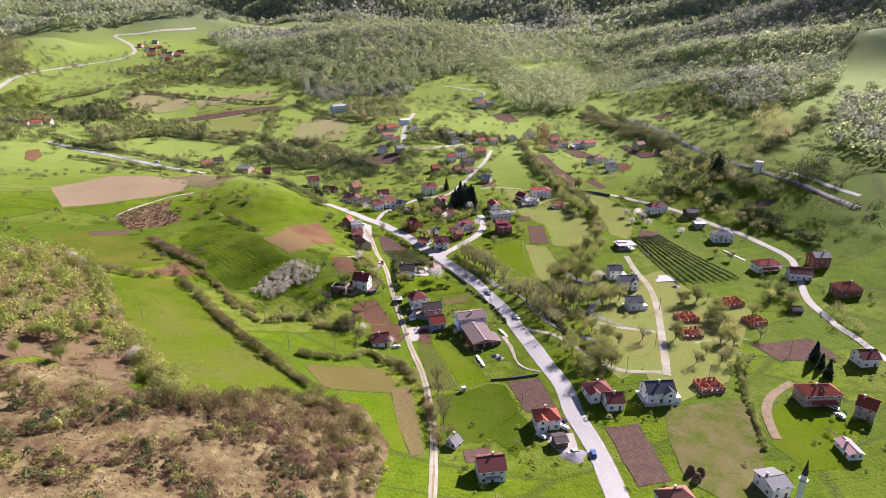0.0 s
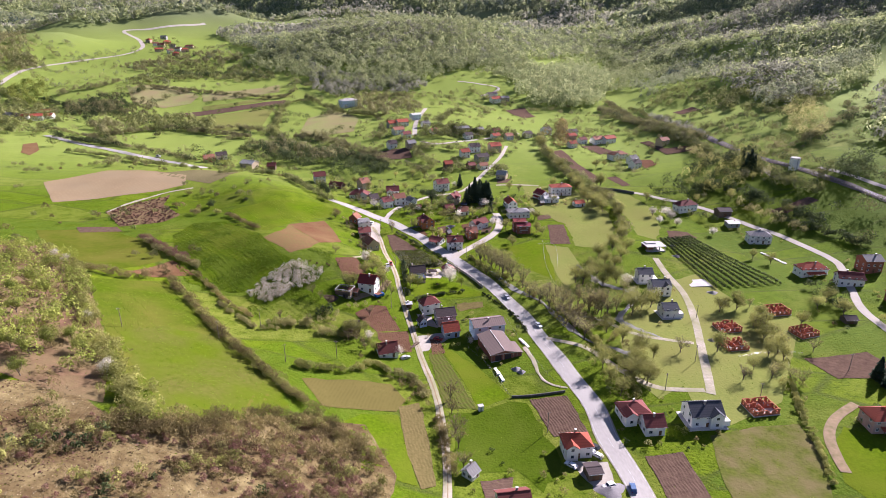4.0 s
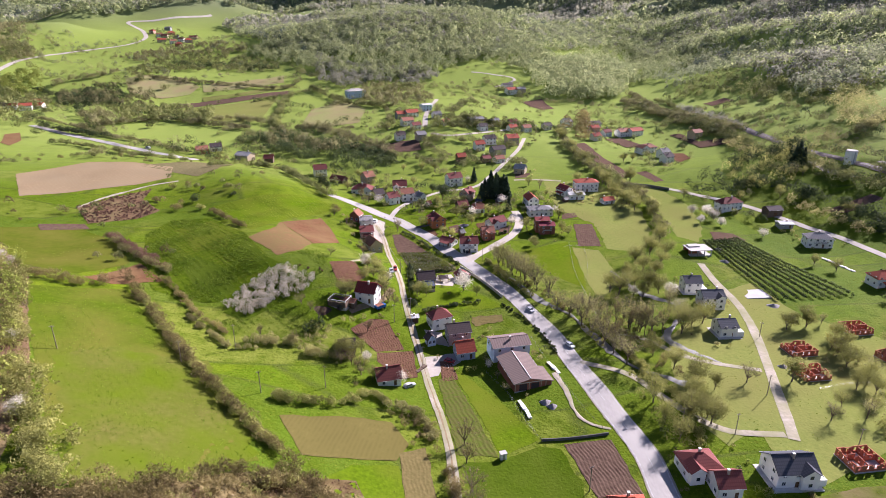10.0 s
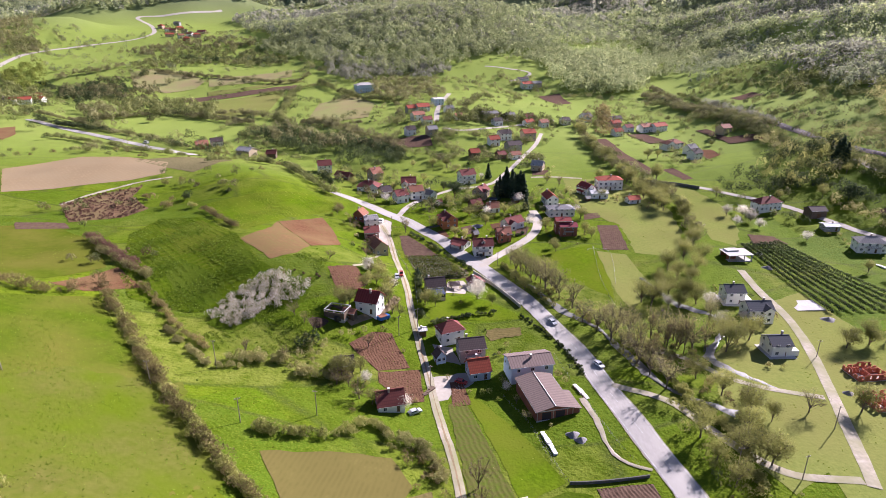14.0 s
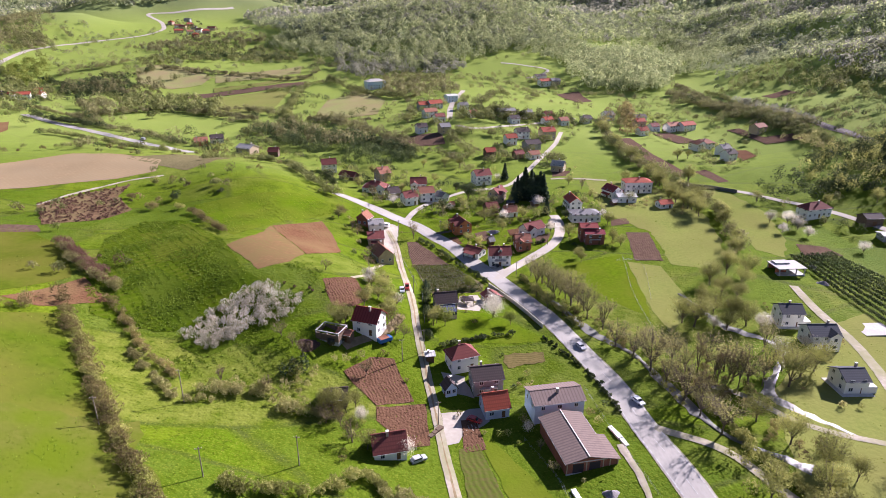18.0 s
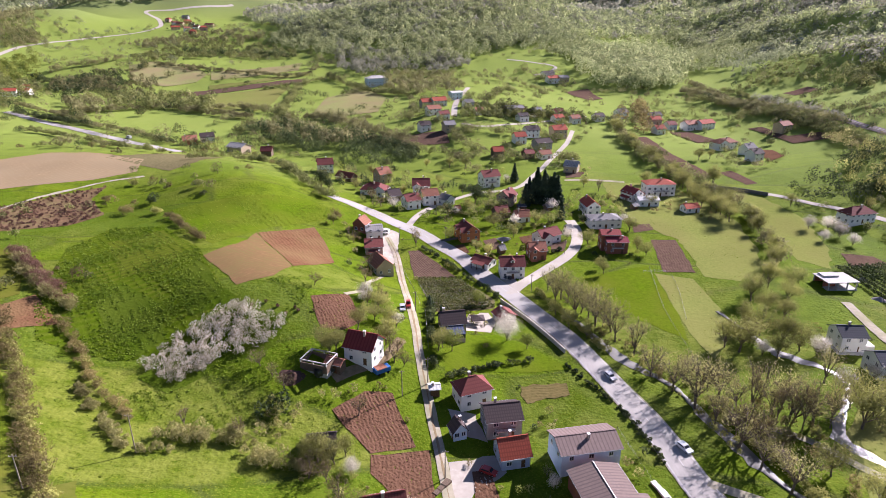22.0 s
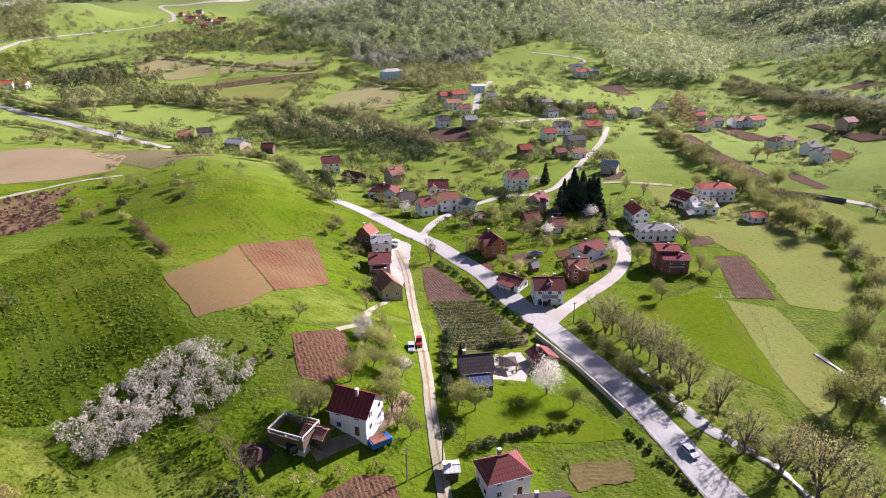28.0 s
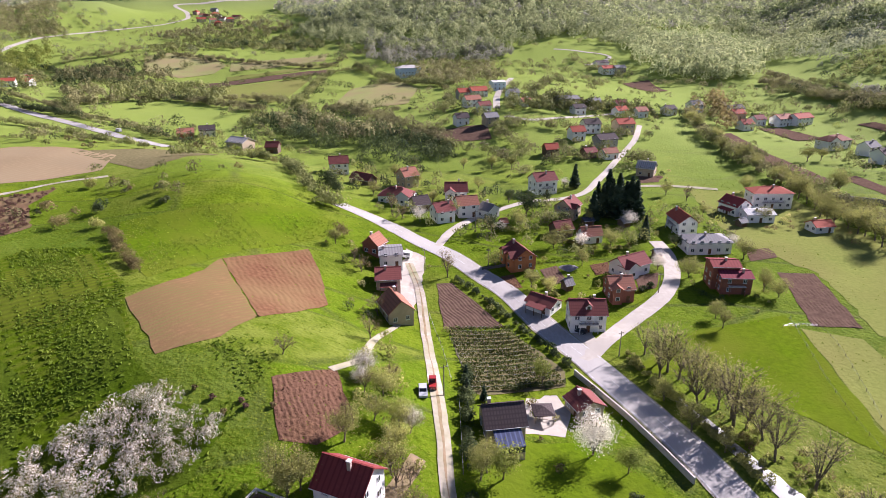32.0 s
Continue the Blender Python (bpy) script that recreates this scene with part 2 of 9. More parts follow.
def far_range():
    """The blue mountains behind everything, too far off to shift: a plain backdrop of distance, wall upon wall, its
    haze given as emission.
    """
    m = bpy.data.materials.new("haze_glow")
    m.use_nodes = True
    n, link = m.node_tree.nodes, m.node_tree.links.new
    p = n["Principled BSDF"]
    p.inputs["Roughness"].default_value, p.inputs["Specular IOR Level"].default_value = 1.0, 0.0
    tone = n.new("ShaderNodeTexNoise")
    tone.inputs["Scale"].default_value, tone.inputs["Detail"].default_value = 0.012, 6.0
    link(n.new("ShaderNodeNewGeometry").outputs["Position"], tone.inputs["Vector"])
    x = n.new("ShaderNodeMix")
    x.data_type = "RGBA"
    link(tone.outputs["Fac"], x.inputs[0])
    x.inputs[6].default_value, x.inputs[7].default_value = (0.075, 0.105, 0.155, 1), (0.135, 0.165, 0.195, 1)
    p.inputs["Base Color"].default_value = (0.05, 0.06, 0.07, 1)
    # the walls glow: emission stands in for bluish haze
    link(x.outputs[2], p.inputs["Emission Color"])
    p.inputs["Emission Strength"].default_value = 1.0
    rng = np.random.RandomState(12)
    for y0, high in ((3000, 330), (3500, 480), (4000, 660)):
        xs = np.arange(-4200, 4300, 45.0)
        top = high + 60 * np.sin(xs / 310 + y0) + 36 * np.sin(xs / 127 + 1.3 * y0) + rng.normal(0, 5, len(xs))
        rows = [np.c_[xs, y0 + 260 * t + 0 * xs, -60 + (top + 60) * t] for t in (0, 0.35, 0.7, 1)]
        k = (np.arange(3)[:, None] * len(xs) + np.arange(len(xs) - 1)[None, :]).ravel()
        tagged(sheet("backdrop", np.concatenate(rows), np.stack([k, k + 1, k + 1 + len(xs), k + len(xs)], 1), m), "blue mountain backdrop closing the valley, its haze a painted glow", "mountains", kind="structure")


far_range()

# ---- roads, streams and fields, laid over the ground ----
def curve_through(pts, step):
    p = [np.array(q, float) for q in pts]
    p = [2 * p[0] - p[1], *p, 2 * p[-1] - p[-2]]
    out = []
    for a, b, c, d in zip(p, p[1:], p[2:], p[3:]):
        n = max(2, int(np.linalg.norm(c - b) / step))
        for k in range(n):
            t = k / n
            out.append(0.5 * (2 * b + (c - a) * t + (2 * a - 5 * b + 4 * c - d) * t * t + (3 * b - a - 3 * c + d) * t**3))
    return np.array(out + [p[-2]])


def smoothed(line, rounds=4):
    for _ in range(rounds):
        line[1:-1] = 0.25 * line[:-2] + 0.5 * line[1:-1] + 0.25 * line[2:]
    return line


def ribbon(name, line, offsets, material, lift, ragged=0.0, crown=0.0):
    """A strip along a line in the plan, with a vertex at each sideways offset."""
    rng = np.random.RandomState(len(line))
    way = np.gradient(line, axis=0)
    way /= np.linalg.norm(way, axis=1)[:, None] + 1e-9
    side = np.stack([way[:, 1], -way[:, 0]], 1)
    cols = []
    for k, o in enumerate(offsets):
        edge = ragged * (rng.normal(0, 0.6, len(line)) + np.sin(np.arange(len(line)) * 0.37 + k)) if k in (0, len(offsets) - 1) else 0
        q = line + side * (o + edge if ragged and k in (0, len(offsets) - 1) else o + np.zeros(len(line)))[:, None]
        cols.append(np.c_[q, ground(q[:, 0], q[:, 1]) + lift + crown * (1 - (o / max(abs(offsets[0]), 0.1)) ** 2)])
    v = np.stack(cols, 1)
    m = len(offsets)
    k = (np.arange(len(line) - 1)[:, None] * m + np.arange(m - 1)[None, :]).ravel()
    return sheet(name, v.reshape(-1, 3), np.stack([k, k + 1, k + 1 + m, k + m], 1), material)


LINES = {}


def road(name, pts, width, material, label, lift=0.14, ragged=0.0):
    line = smoothed(curve_through(pts, 2.5))
    LINES[name] = line
    half = width / 2
    return tagged(ribbon(name, line, [-half, -half / 2, 0, half / 2, half], material, lift, ragged, 0.06), label, "road", kind="structure")


RINGS, SPOTS = [], []


FURROWS = {"dug_soil": (1.0, 0.07, 0.055), "tilled_soil": (1.05, 0.09, 0.03), "clay_soil": (1.5, 0.055, 0.045), "garden_rows": (1.5, 0.05, 0.02), "tan_rows": (1.1, 0.07, 0.02)}


def field(name, pts, material, label, lift=0.10, step=3.5, ragged=0.2):
    RINGS.append((material.name, pts))
    from mathutils import geometry

    rng = np.random.RandomState(int(abs(pts[0][0] * 10)) + 1)
    ring = []
    for a, b in zip(pts, pts[1:] + pts[:1]):
        a, b = np.array(a, float), np.array(b, float)
        n = max(1, int(np.linalg.norm(b - a) / step))
        for k in range(n):
            ring.append(a + (b - a) * k / n + rng.normal(0, ragged, 2) * (k > 0))
    ring = np.array(ring)
    lo, hi = ring.min(0), ring.max(0)
    step2 = max(step, float(np.max(hi - lo)) / 60)
    ploughed = material.name in FURROWS and lo[1] < 60
    if ploughed:
        step2 = max(0.36, float(np.max(hi - lo)) / 110)
    inner = [(x, y) for x in np.arange(lo[0], hi[0], step2) for y in np.arange(lo[1], hi[1], step2)]
    m = len(ring)
    got = geometry.delaunay_2d_cdt([Vector(q) for q in [*ring.tolist(), *inner]], [(i, (i + 1) % m) for i in range(m)], [], 1, 1e-4)
    xy = np.array([tuple(q) for q in got[0]])
    z = ground(xy[:, 0], xy[:, 1]) + lift
    if ploughed:
        # furrows along the longest side
        gap, deep, rough = FURROWS[material.name]
        a, b = max(zip(pts, pts[1:] + pts[:1]), key=lambda e: math.dist(*e))
        d = math.atan2(b[1] - a[1], b[0] - a[0])
        u = -xy[:, 0] * math.sin(d) + xy[:, 1] * math.cos(d)
        along = xy[:, 0] * math.cos(d) + xy[:, 1] * math.sin(d)
        edge = np.arange(len(xy)) >= m
        z = z + edge * (deep * np.sin(2 * math.pi * (u + 0.25 * np.sin(along * 0.7)) / max(gap, 2.6 * step2)) + rough * rng.normal(0, 1, len(xy)))
    return tagged(sheet(name, np.c_[xy, z], got[2], material), label, "field", kind="structure")


ASPHALT = mat("asphalt", (0.335, 0.31, 0.285), (0.24, 0.222, 0.20), 1.4, 0.85, 0.03, 20, big=0.05, big_col=(0.37, 0.35, 0.32), spec=0.2, stretch=(1.0, 0.35, 1), rot=22)
CONCRETE = mat("concrete_road", (0.45, 0.41, 0.35), (0.36, 0.325, 0.275), 0.7, 0.85, 0.02, 14, big=0.08)
GRAVEL = mat("gravel", (0.42, 0.37, 0.305), (0.29, 0.25, 0.20), 0.8, 0.95, 0.06, 6, big=0.12, big_col=(0.24, 0.23, 0.13))
EARTH = mat("earth_track", (0.27, 0.19, 0.12), (0.17, 0.14, 0.07), 0.6, 0.95, 0.08, 4)
WATER = mat("stream_water", (0.12, 0.115, 0.10), (0.05, 0.055, 0.042), 0.8, 0.42, 0.12, 3, big=0.15, big_col=(0.16, 0.155, 0.14), spec=0.4)
SOIL = {
    "clay": mat("clay_soil", (0.165, 0.085, 0.045), (0.115, 0.057, 0.030), 0.9, 0.95, 0.3, 2.4, big=0.07, big_col=(0.165, 0.105, 0.05), spec=0.0),
    "harrowed": mat("harrowed_soil", (0.285, 0.212, 0.122), (0.23, 0.168, 0.095), 0.5, 0.95, 0.15, 2.0, big=0.04, big_col=(0.24, 0.19, 0.115), furrow=(2.5, 20, 0.85), spec=0.0),
    "dark": mat("dug_soil", (0.155, 0.085, 0.05), (0.075, 0.042, 0.025), 1.1, 0.95, 0.5, 1.6, big=0.2, big_col=(0.13, 0.07, 0.045), spec=0.0),
    "plum": mat("tilled_soil", (0.13, 0.085, 0.062), (0.09, 0.058, 0.042), 0.6, 0.95, 0.12, 2.5, spec=0.0),
    "vine": mat("vine_soil", (0.16, 0.135, 0.07), (0.11, 0.10, 0.045), 0.8, 0.95, 0.15, 2.0, spec=0.0),
    "lush": mat("lush_grass", (0.094, 0.150, 0.005), (0.060, 0.105, 0.004), 0.8, 0.95, 0.35, 1.3, big=0.05, big_col=(0.105, 0.132, 0.012), spec=0.0),
    "crop": mat("crop_green", (0.058, 0.098, 0.004), (0.032, 0.062, 0.003), 0.9, 0.95, 0.5, 1.1, big=0.06, big_col=(0.07, 0.10, 0.010), spec=0.0),
    "meadow": mat("meadow_grass", (0.070, 0.106, 0.006), (0.048, 0.080, 0.004), 0.45, 0.95, 0.25, 0.9, big=0.035, big_col=(0.122, 0.115, 0.022), spec=0.0),
    "rough": mat("rough_grass", (0.068, 0.112, 0.004), (0.036, 0.07, 0.003), 0.7, 0.95, 0.5, 0.9, big=0.045, big_col=(0.10, 0.118, 0.014), furrow=(3.0, 48, 0.8), spec=0.0),
    "mole": mat("molehill_grass", (0.105, 0.125, 0.022), (0.065, 0.085, 0.012), 0.8, 0.95, 0.4, 1.0, big=0.16, big_col=(0.15, 0.125, 0.055), spec=0.0),
    "worn": mat("worn_meadow", (0.118, 0.112, 0.028), (0.080, 0.090, 0.015), 0.5, 0.95, 0.25, 0.9, big=0.05, big_col=(0.078, 0.112, 0.006), spec=0.0),
    "thin": mat("thin_crop", (0.09, 0.112, 0.013), (0.058, 0.085, 0.007), 0.6, 0.95, 0.3, 0.9, big=0.05, big_col=(0.09, 0.12, 0.008), furrow=(2.2, 48, 0.75), spec=0.0),
    "tan": mat("tan_soil", (0.14, 0.118, 0.037), (0.102, 0.09, 0.026), 0.5, 0.95, 0.08, 2.5, big=0.06, furrow=(1.3, 10, 0.85), spec=0.0),
    "fallow": mat("fallow_soil", (0.20, 0.125, 0.06), (0.15, 0.092, 0.042), 0.6, 0.95, 0.2, 2.0, big=0.16, big_col=(0.14, 0.12, 0.042), furrow=(1.4, 30, 0.8), spec=0.0),
    "tanrow": mat("tan_rows", (0.155, 0.122, 0.05), (0.112, 0.094, 0.035), 0.9, 0.95, 0.1, 2.0, spec=0.0),
    "rows": mat("garden_rows", (0.075, 0.105, 0.014), (0.095, 0.085, 0.03), 0.9, 0.95, 0.2, 2.0, spec=0.0),
    "pale": mat("pale_meadow", (0.188, 0.212, 0.056), (0.145, 0.172, 0.04), 0.8, 0.95, 0.4, 0.9, big=0.03, big_col=(0.178, 0.178, 0.055), spec=0.0),
    "dry": mat("dry_pasture", (0.25, 0.255, 0.10), (0.20, 0.215, 0.075), 0.5, 0.95, 0.2, 1.0, big=0.05, big_col=(0.24, 0.20, 0.10), spec=0.0),
    "scrubland": mat("dry_hillside", (0.27, 0.215, 0.10), (0.11, 0.082, 0.036), 0.42, 0.95, 0.5, 1.2, big=0.085, big_col=(0.085, 0.055, 0.026), spec=0.0),
    "scrub": mat("bracken", (0.17, 0.10, 0.062), (0.10, 0.06, 0.035), 0.4, 0.95, 0.4, 1.0, big=0.08, big_col=(0.15, 0.115, 0.055), spec=0.0),
}
SURFACE = {"asphalt": ASPHALT, "concrete": CONCRETE, "gravel": GRAVEL, "earth": EARTH, "pale": CONCRETE}
ROAD_LABELS = {"asphalt": "worn grey asphalt country road", "concrete": "pale sunlit village road of worn asphalt", "gravel": "pale dirt lane with gravel wheel tracks", "earth": "narrow brown earth track", "pale": "pale road along the hillside"}
SOIL_LABELS = {"harrowed": "pale harrowed field of dry tan soil", "worn": "grazed olive-tan meadow grass", "mole": "rough olive grass with brown molehills", "rough": "rough green pasture on the hillside", "thin": "thin green crop over tan drill rows", "clay": "ploughed reddish clay field on the slope", "dark": "freshly dug dark garden plot", "plum": "tilled dark brown field", "vine": "soil between rows of vines", "lush": "bright lush green grass field", "crop": "dark green rough crop on the hillside", "meadow": "smooth mown green meadow", "tan": "dry tan stubble field", "fallow": "bare brown harrowed field on the slope", "tanrow": "tan field strip with drill rows", "rows": "garden strip with green drill rows", "pale": "pale dry meadow", "dry": "dry olive-tan pasture", "scrubland": "dry tan hillside with bracken and bushes", "scrub": "brown bracken patch on the slope"}

road("main", [(2.0, -430.0), (16.0, -365.0), (28.6, -306.3), (33.9, -271.4), (34.3, -249.6), (35.6, -232.6), (36.3, -224.1), (37.6, -201.8), (37.1, -190.3), (35.6, -174.5), (36.7, -162.6), (34.7, -148.4), (32.2, -134.5), (28.6, -111.8), (24.0, -82.6), (12.5, -44.9), (8.6, -36.1), (2.3, -22.5), (-3.2, -10.4), (-9.2, 2.7), (-20.8, 28.0), (-31.2, 42.6), (-41.1, 54.2), (-50.5, 61.7), (-65.8, 76.3), (-85.0, 86.1)], 7.4, SURFACE["asphalt"], ROAD_LABELS["asphalt"], 0.16, 0.0)
road("main_far", [(-200.8, 183.0), (-226.5, 203.5), (-264.5, 233.2), (-303.9, 260.6), (-348.1, 284.7), (-383.7, 305.2), (-398.6, 313.6)], 7.4, SURFACE["asphalt"], ROAD_LABELS["asphalt"], 0.3, 0.0)
road("lane", [(-52.9, 43.3), (-49.1, 31.1), (-47.0, 21.0), (-43.5, -2.8), (-39.5, -29.9), (-36.6, -49.4), (-35.3, -60.7), (-28.7, -99.2), (-27.4, -109.0), (-25.1, -125.2), (-22.4, -142.0), (-21.2, -155.7), (-21.2, -155.9), (-20.5, -179.6), (-21.5, -200.7), (-23.4, -221.3), (-25.3, -243.5), (-27.5, -270.3), (-29.5, -295.9), (-33.5, -355.0), (-38.0, -420.0)], 2.8, SURFACE["gravel"], ROAD_LABELS["gravel"], 0.17, 0.07)
tagged(ribbon("lane_crown", LINES["lane"], [-0.24, 0.0, 0.24], EARTH, 0.25, 0.12), "worn earth and grass between the wheel tracks", "lane", kind="structure")
road("side_road", [(-3.9, -10.4), (3.8, 0.9), (14.7, 13.3), (25.2, 25.8), (31.8, 40.0), (34.9, 56.2), (34.5, 70.3)], 5.0, SURFACE["concrete"], ROAD_LABELS["concrete"], 0.17, 0.07)
road("village_road", [(-44.4, 59.9), (-40.0, 77.5), (-31.5, 93.1), (-19.7, 105.4), (-7.0, 115.1), (8.3, 120.4), (18.4, 129.1), (28.7, 150.9), (46.0, 189.0), (62.0, 223.3), (74.3, 261.8)], 3.4, SURFACE["concrete"], ROAD_LABELS["concrete"], 0.17, 0.07)
road("upper_road", [(-17.9, 284.7), (-14.4, 350.6), (0.4, 444.3)], 5.0, SURFACE["concrete"], ROAD_LABELS["concrete"], 0.17, 0.07)
road("cross_path", [(45.0, 139.9), (63.4, 140.6), (80.4, 137.3)], 3, SURFACE["gravel"], ROAD_LABELS["gravel"], 0.17, 0.07)
road("valley_lane", [(127.1, 122.7), (139.8, 115.4), (149.1, 106.4), (180.3, 71.7), (193.8, 53.4), (203.9, 31.6), (211.9, 16.7), (215.8, -9.4), (216.6, -36.3), (203.3, -66.1), (191.9, -91.8), (187.6, -121.6), (188.5, -129.5), (186.9, -142.8), (186.8, -160.6)], 4.0, SURFACE["concrete"], ROAD_LABELS["concrete"], 0.17, 0.07)
road("site_road", [(117.6, -16.8), (114.4, -42.4), (113.4, -65.8), (106.0, -93.4), (96.1, -120.7), (89.2, -139.4), (82.9, -156.2)], 3.6, SURFACE["gravel"], ROAD_LABELS["gravel"], 0.17, 0.07)
road("site_lane", [(81.5, -153.8), (65.6, -151.9), (58.1, -144.5), (50.3, -129.8), (44.7, -118.4), (36.3, -111.2), (30.5, -107.0)], 2.8, SURFACE["gravel"], ROAD_LABELS["gravel"], 0.17, 0.07)
road("ford_lane", [(94.2, -117.5), (78.4, -112.0), (68.5, -105.6), (62.4, -94.4), (51.5, -87.9)], 2.6, SURFACE["gravel"], ROAD_LABELS["gravel"], 0.17, 0.07)
road("hall_drive", [(29.7, -147.0), (23.4, -144.5), (20.7, -137.0), (20.5, -124.7), (19.2, -113.6)], 1.5, SURFACE["gravel"], ROAD_LABELS["gravel"], 0.15, 0.3)
road("field_track", [(-49.6, 9.3), (-52.0, 0.8), (-55.5, -13.7), (-55.1, -30.2), (-59.7, -38.7)], 1.7, SURFACE["gravel"], ROAD_LABELS["earth"], 0.17, 0.07)
road("brown_track", [(134.1, -165.4), (122.6, -171.6), (112.8, -180.9), (107.4, -193.1), (105.8, -199.8)], 3.5, SURFACE["earth"], ROAD_LABELS["earth"], 0.17, 0.07)
road("hill_bend", [(82.3, 529.6), (101.2, 542.1), (112.6, 565.5), (83.8, 584.8), (56.6, 602.5)], 4.0, SURFACE["concrete"], ROAD_LABELS["concrete"], 0.3, 0.07)
road("yard_track", [(-40.8, -55.3), (-42.5, -60.5), (-44.6, -65.9), (-49.0, -70.8), (-53.5, -73.1), (-57.5, -77.2)], 3.0, SURFACE["earth"], ROAD_LABELS["earth"], 0.17, 0.07)
road("upper_valley", [(96.8, 318.8), (61.0, 287.5), (6.0, 253.0), (-12.4, 261.7)], 4.0, SURFACE["concrete"], ROAD_LABELS["concrete"], 0.17, 0.07)
road("brook", [(13.5, -24.9), (20.8, -41.5), (26.4, -56.3), (33.2, -63.7), (37.3, -72.1), (46.2, -110.5), (51.4, -117.0), (62.5, -125.7)], 2.6, WATER, "shallow stream glinting over pale stones", 0.10, 0.7)
road("side_brook", [(67.9, -23.3), (71.7, -37.5), (74.2, -51.3), (80.0, -55.9), (85.1, -60.8), (86.5, -68.5), (68.0, -93.8), (72.4, -99.8), (82.1, -112.5)], 2.4, WATER, "shallow stream glinting over pale stones", 0.10, 0.7)
field("dug_garden", [(-68.9, -46.3), (-58.7, -37.9), (-52.4, -52.2), (-57.5, -59.3), (-63.5, -60.0)], SOIL["dark"], SOIL_LABELS["dark"], 0.12)
field("vine_soil", [(-43.2, 31.7), (-38.3, 33.1), (-22.5, 8.6), (-39.5, 5.0)], SOIL["plum"], SOIL_LABELS["plum"], 0.12)
field("vineyard_soil", [(-37.9, 4.7), (-21.7, 7.3), (-9.5, -15.9), (-10.3, -22.3), (-29.7, -30.3), (-32.2, -28.7)], SOIL["vine"], SOIL_LABELS["vine"], 0.12)
field("brown_field", [(66.3, 44.6), (77.3, 43.7), (73.0, 8.7), (60.4, 9.4)], SOIL["plum"], SOIL_LABELS["plum"], 0.12)
field("crop_field", [(-163.3, -9.6), (-159.3, 14.5), (-138.4, 13.3), (-115.1, -13.0), (-95.9, -44.5), (-88.0, -63.0), (-99.2, -70.3), (-115.3, -75.8), (-136.5, -72.6), (-147.6, -54.2), (-156.8, -27.3)], SOIL["rough"], SOIL_LABELS["rough"], 0.07)
field("meadow", [(-171.5, -94.0), (-144.5, -77.0), (-114.9, -113.9), (-72.0, -171.6), (-88.6, -186.4), (-102.6, -198.1), (-124.2, -168.8), (-148.5, -130.8)], SOIL["meadow"], SOIL_LABELS["meadow"], 0.09)
field("tan_field", [(-72.1, -146.9), (-55.4, -142.4), (-39.2, -141.7), (-33.3, -152.2), (-37.0, -160.6), (-46.8, -162.8), (-62.4, -165.0)], SOIL["tan"], SOIL_LABELS["tan"], 0.12)
field("tan_strip", [(-36.3, -157.0), (-28.5, -153.2), (-25.8, -176.3), (-24.9, -199.2), (-29.5, -201.3), (-33.3, -184.6)], SOIL["tanrow"], SOIL_LABELS["tanrow"], 0.12)
field("dug_plot", [(-56.4, -86.9), (-49.1, -79.1), (-42.0, -77.6), (-35.2, -94.0), (-45.7, -98.6), (-53.1, -91.2)], SOIL["dark"], SOIL_LABELS["dark"], 0.12)
field("dug_plot", [(-45.6, -99.0), (-31.9, -94.4), (-30.3, -111.7), (-36.2, -113.7), (-45.1, -104.6)], SOIL["dark"], SOIL_LABELS["dark"], 0.12)
field("furrow_field", [(13.6, -152.1), (28.1, -151.9), (30.2, -173.9), (17.7, -174.2)], SOIL["plum"], SOIL_LABELS["plum"], 0.12)
field("furrow_field", [(45.1, -187.1), (58.3, -186.3), (57.7, -217.1), (45.0, -219.4)], SOIL["plum"], SOIL_LABELS["plum"], 0.12)
field("small_plot", [(-21.9, -100.5), (-17.9, -99.6), (-15.3, -112.2), (-21.5, -113.8)], SOIL["dark"], SOIL_LABELS["dark"], 0.12)
field("tan_patch", [(-6.5, -68.1), (6.8, -66.5), (6.8, -71.7), (-5.6, -75.2)], SOIL["tanrow"], SOIL_LABELS["tanrow"], 0.12, 1.5, 0.5)
field("brown_slope", [(-301.3, 119.8), (-276.3, 168.6), (-201.7, 135.7), (-193.9, 109.5), (-208.4, 93.3), (-235.0, 75.7), (-263.7, 58.9)], SOIL["harrowed"], SOIL_LABELS["harrowed"], 0.12)
field("vine_slope", [(-226.7, 138.0), (-200.0, 164.7), (-171.4, 181.6), (-168.2, 127.5), (-176.5, 111.1), (-201.1, 122.8)], SOIL["vine"], SOIL_LABELS["vine"], 0.12)
field("brown_strip", [(-333.1, 508.7), (-263.8, 520.4), (-192.1, 540.7), (-187.2, 520.1), (-256.1, 489.4), (-320.8, 478.1)], SOIL["plum"], SOIL_LABELS["plum"], 0.4)
field("clay_patch", [(-162.5, -73.2), (-149.7, -50.3), (-134.7, -64.0), (-150.7, -74.6)], SOIL["clay"], SOIL_LABELS["clay"], 0.12)
field("scrub_patch", [(-222.9, 42.6), (-210.4, 67.7), (-196.8, 83.4), (-193.8, 62.5), (-174.3, 36.7), (-180.4, 20.0), (-191.6, 15.8), (-200.3, 9.1)], SOIL["scrub"], SOIL_LABELS["scrub"], 0.12)
field("brown_field", [(-60.3, 241.8), (-24.8, 243.8), (-22.1, 217.7), (-54.6, 217.8)], SOIL["plum"], SOIL_LABELS["plum"], 0.4)
field("brown_field", [(113.4, 239.8), (127.2, 249.1), (136.2, 144.7), (126.9, 135.9)], SOIL["plum"], SOIL_LABELS["plum"], 0.4)
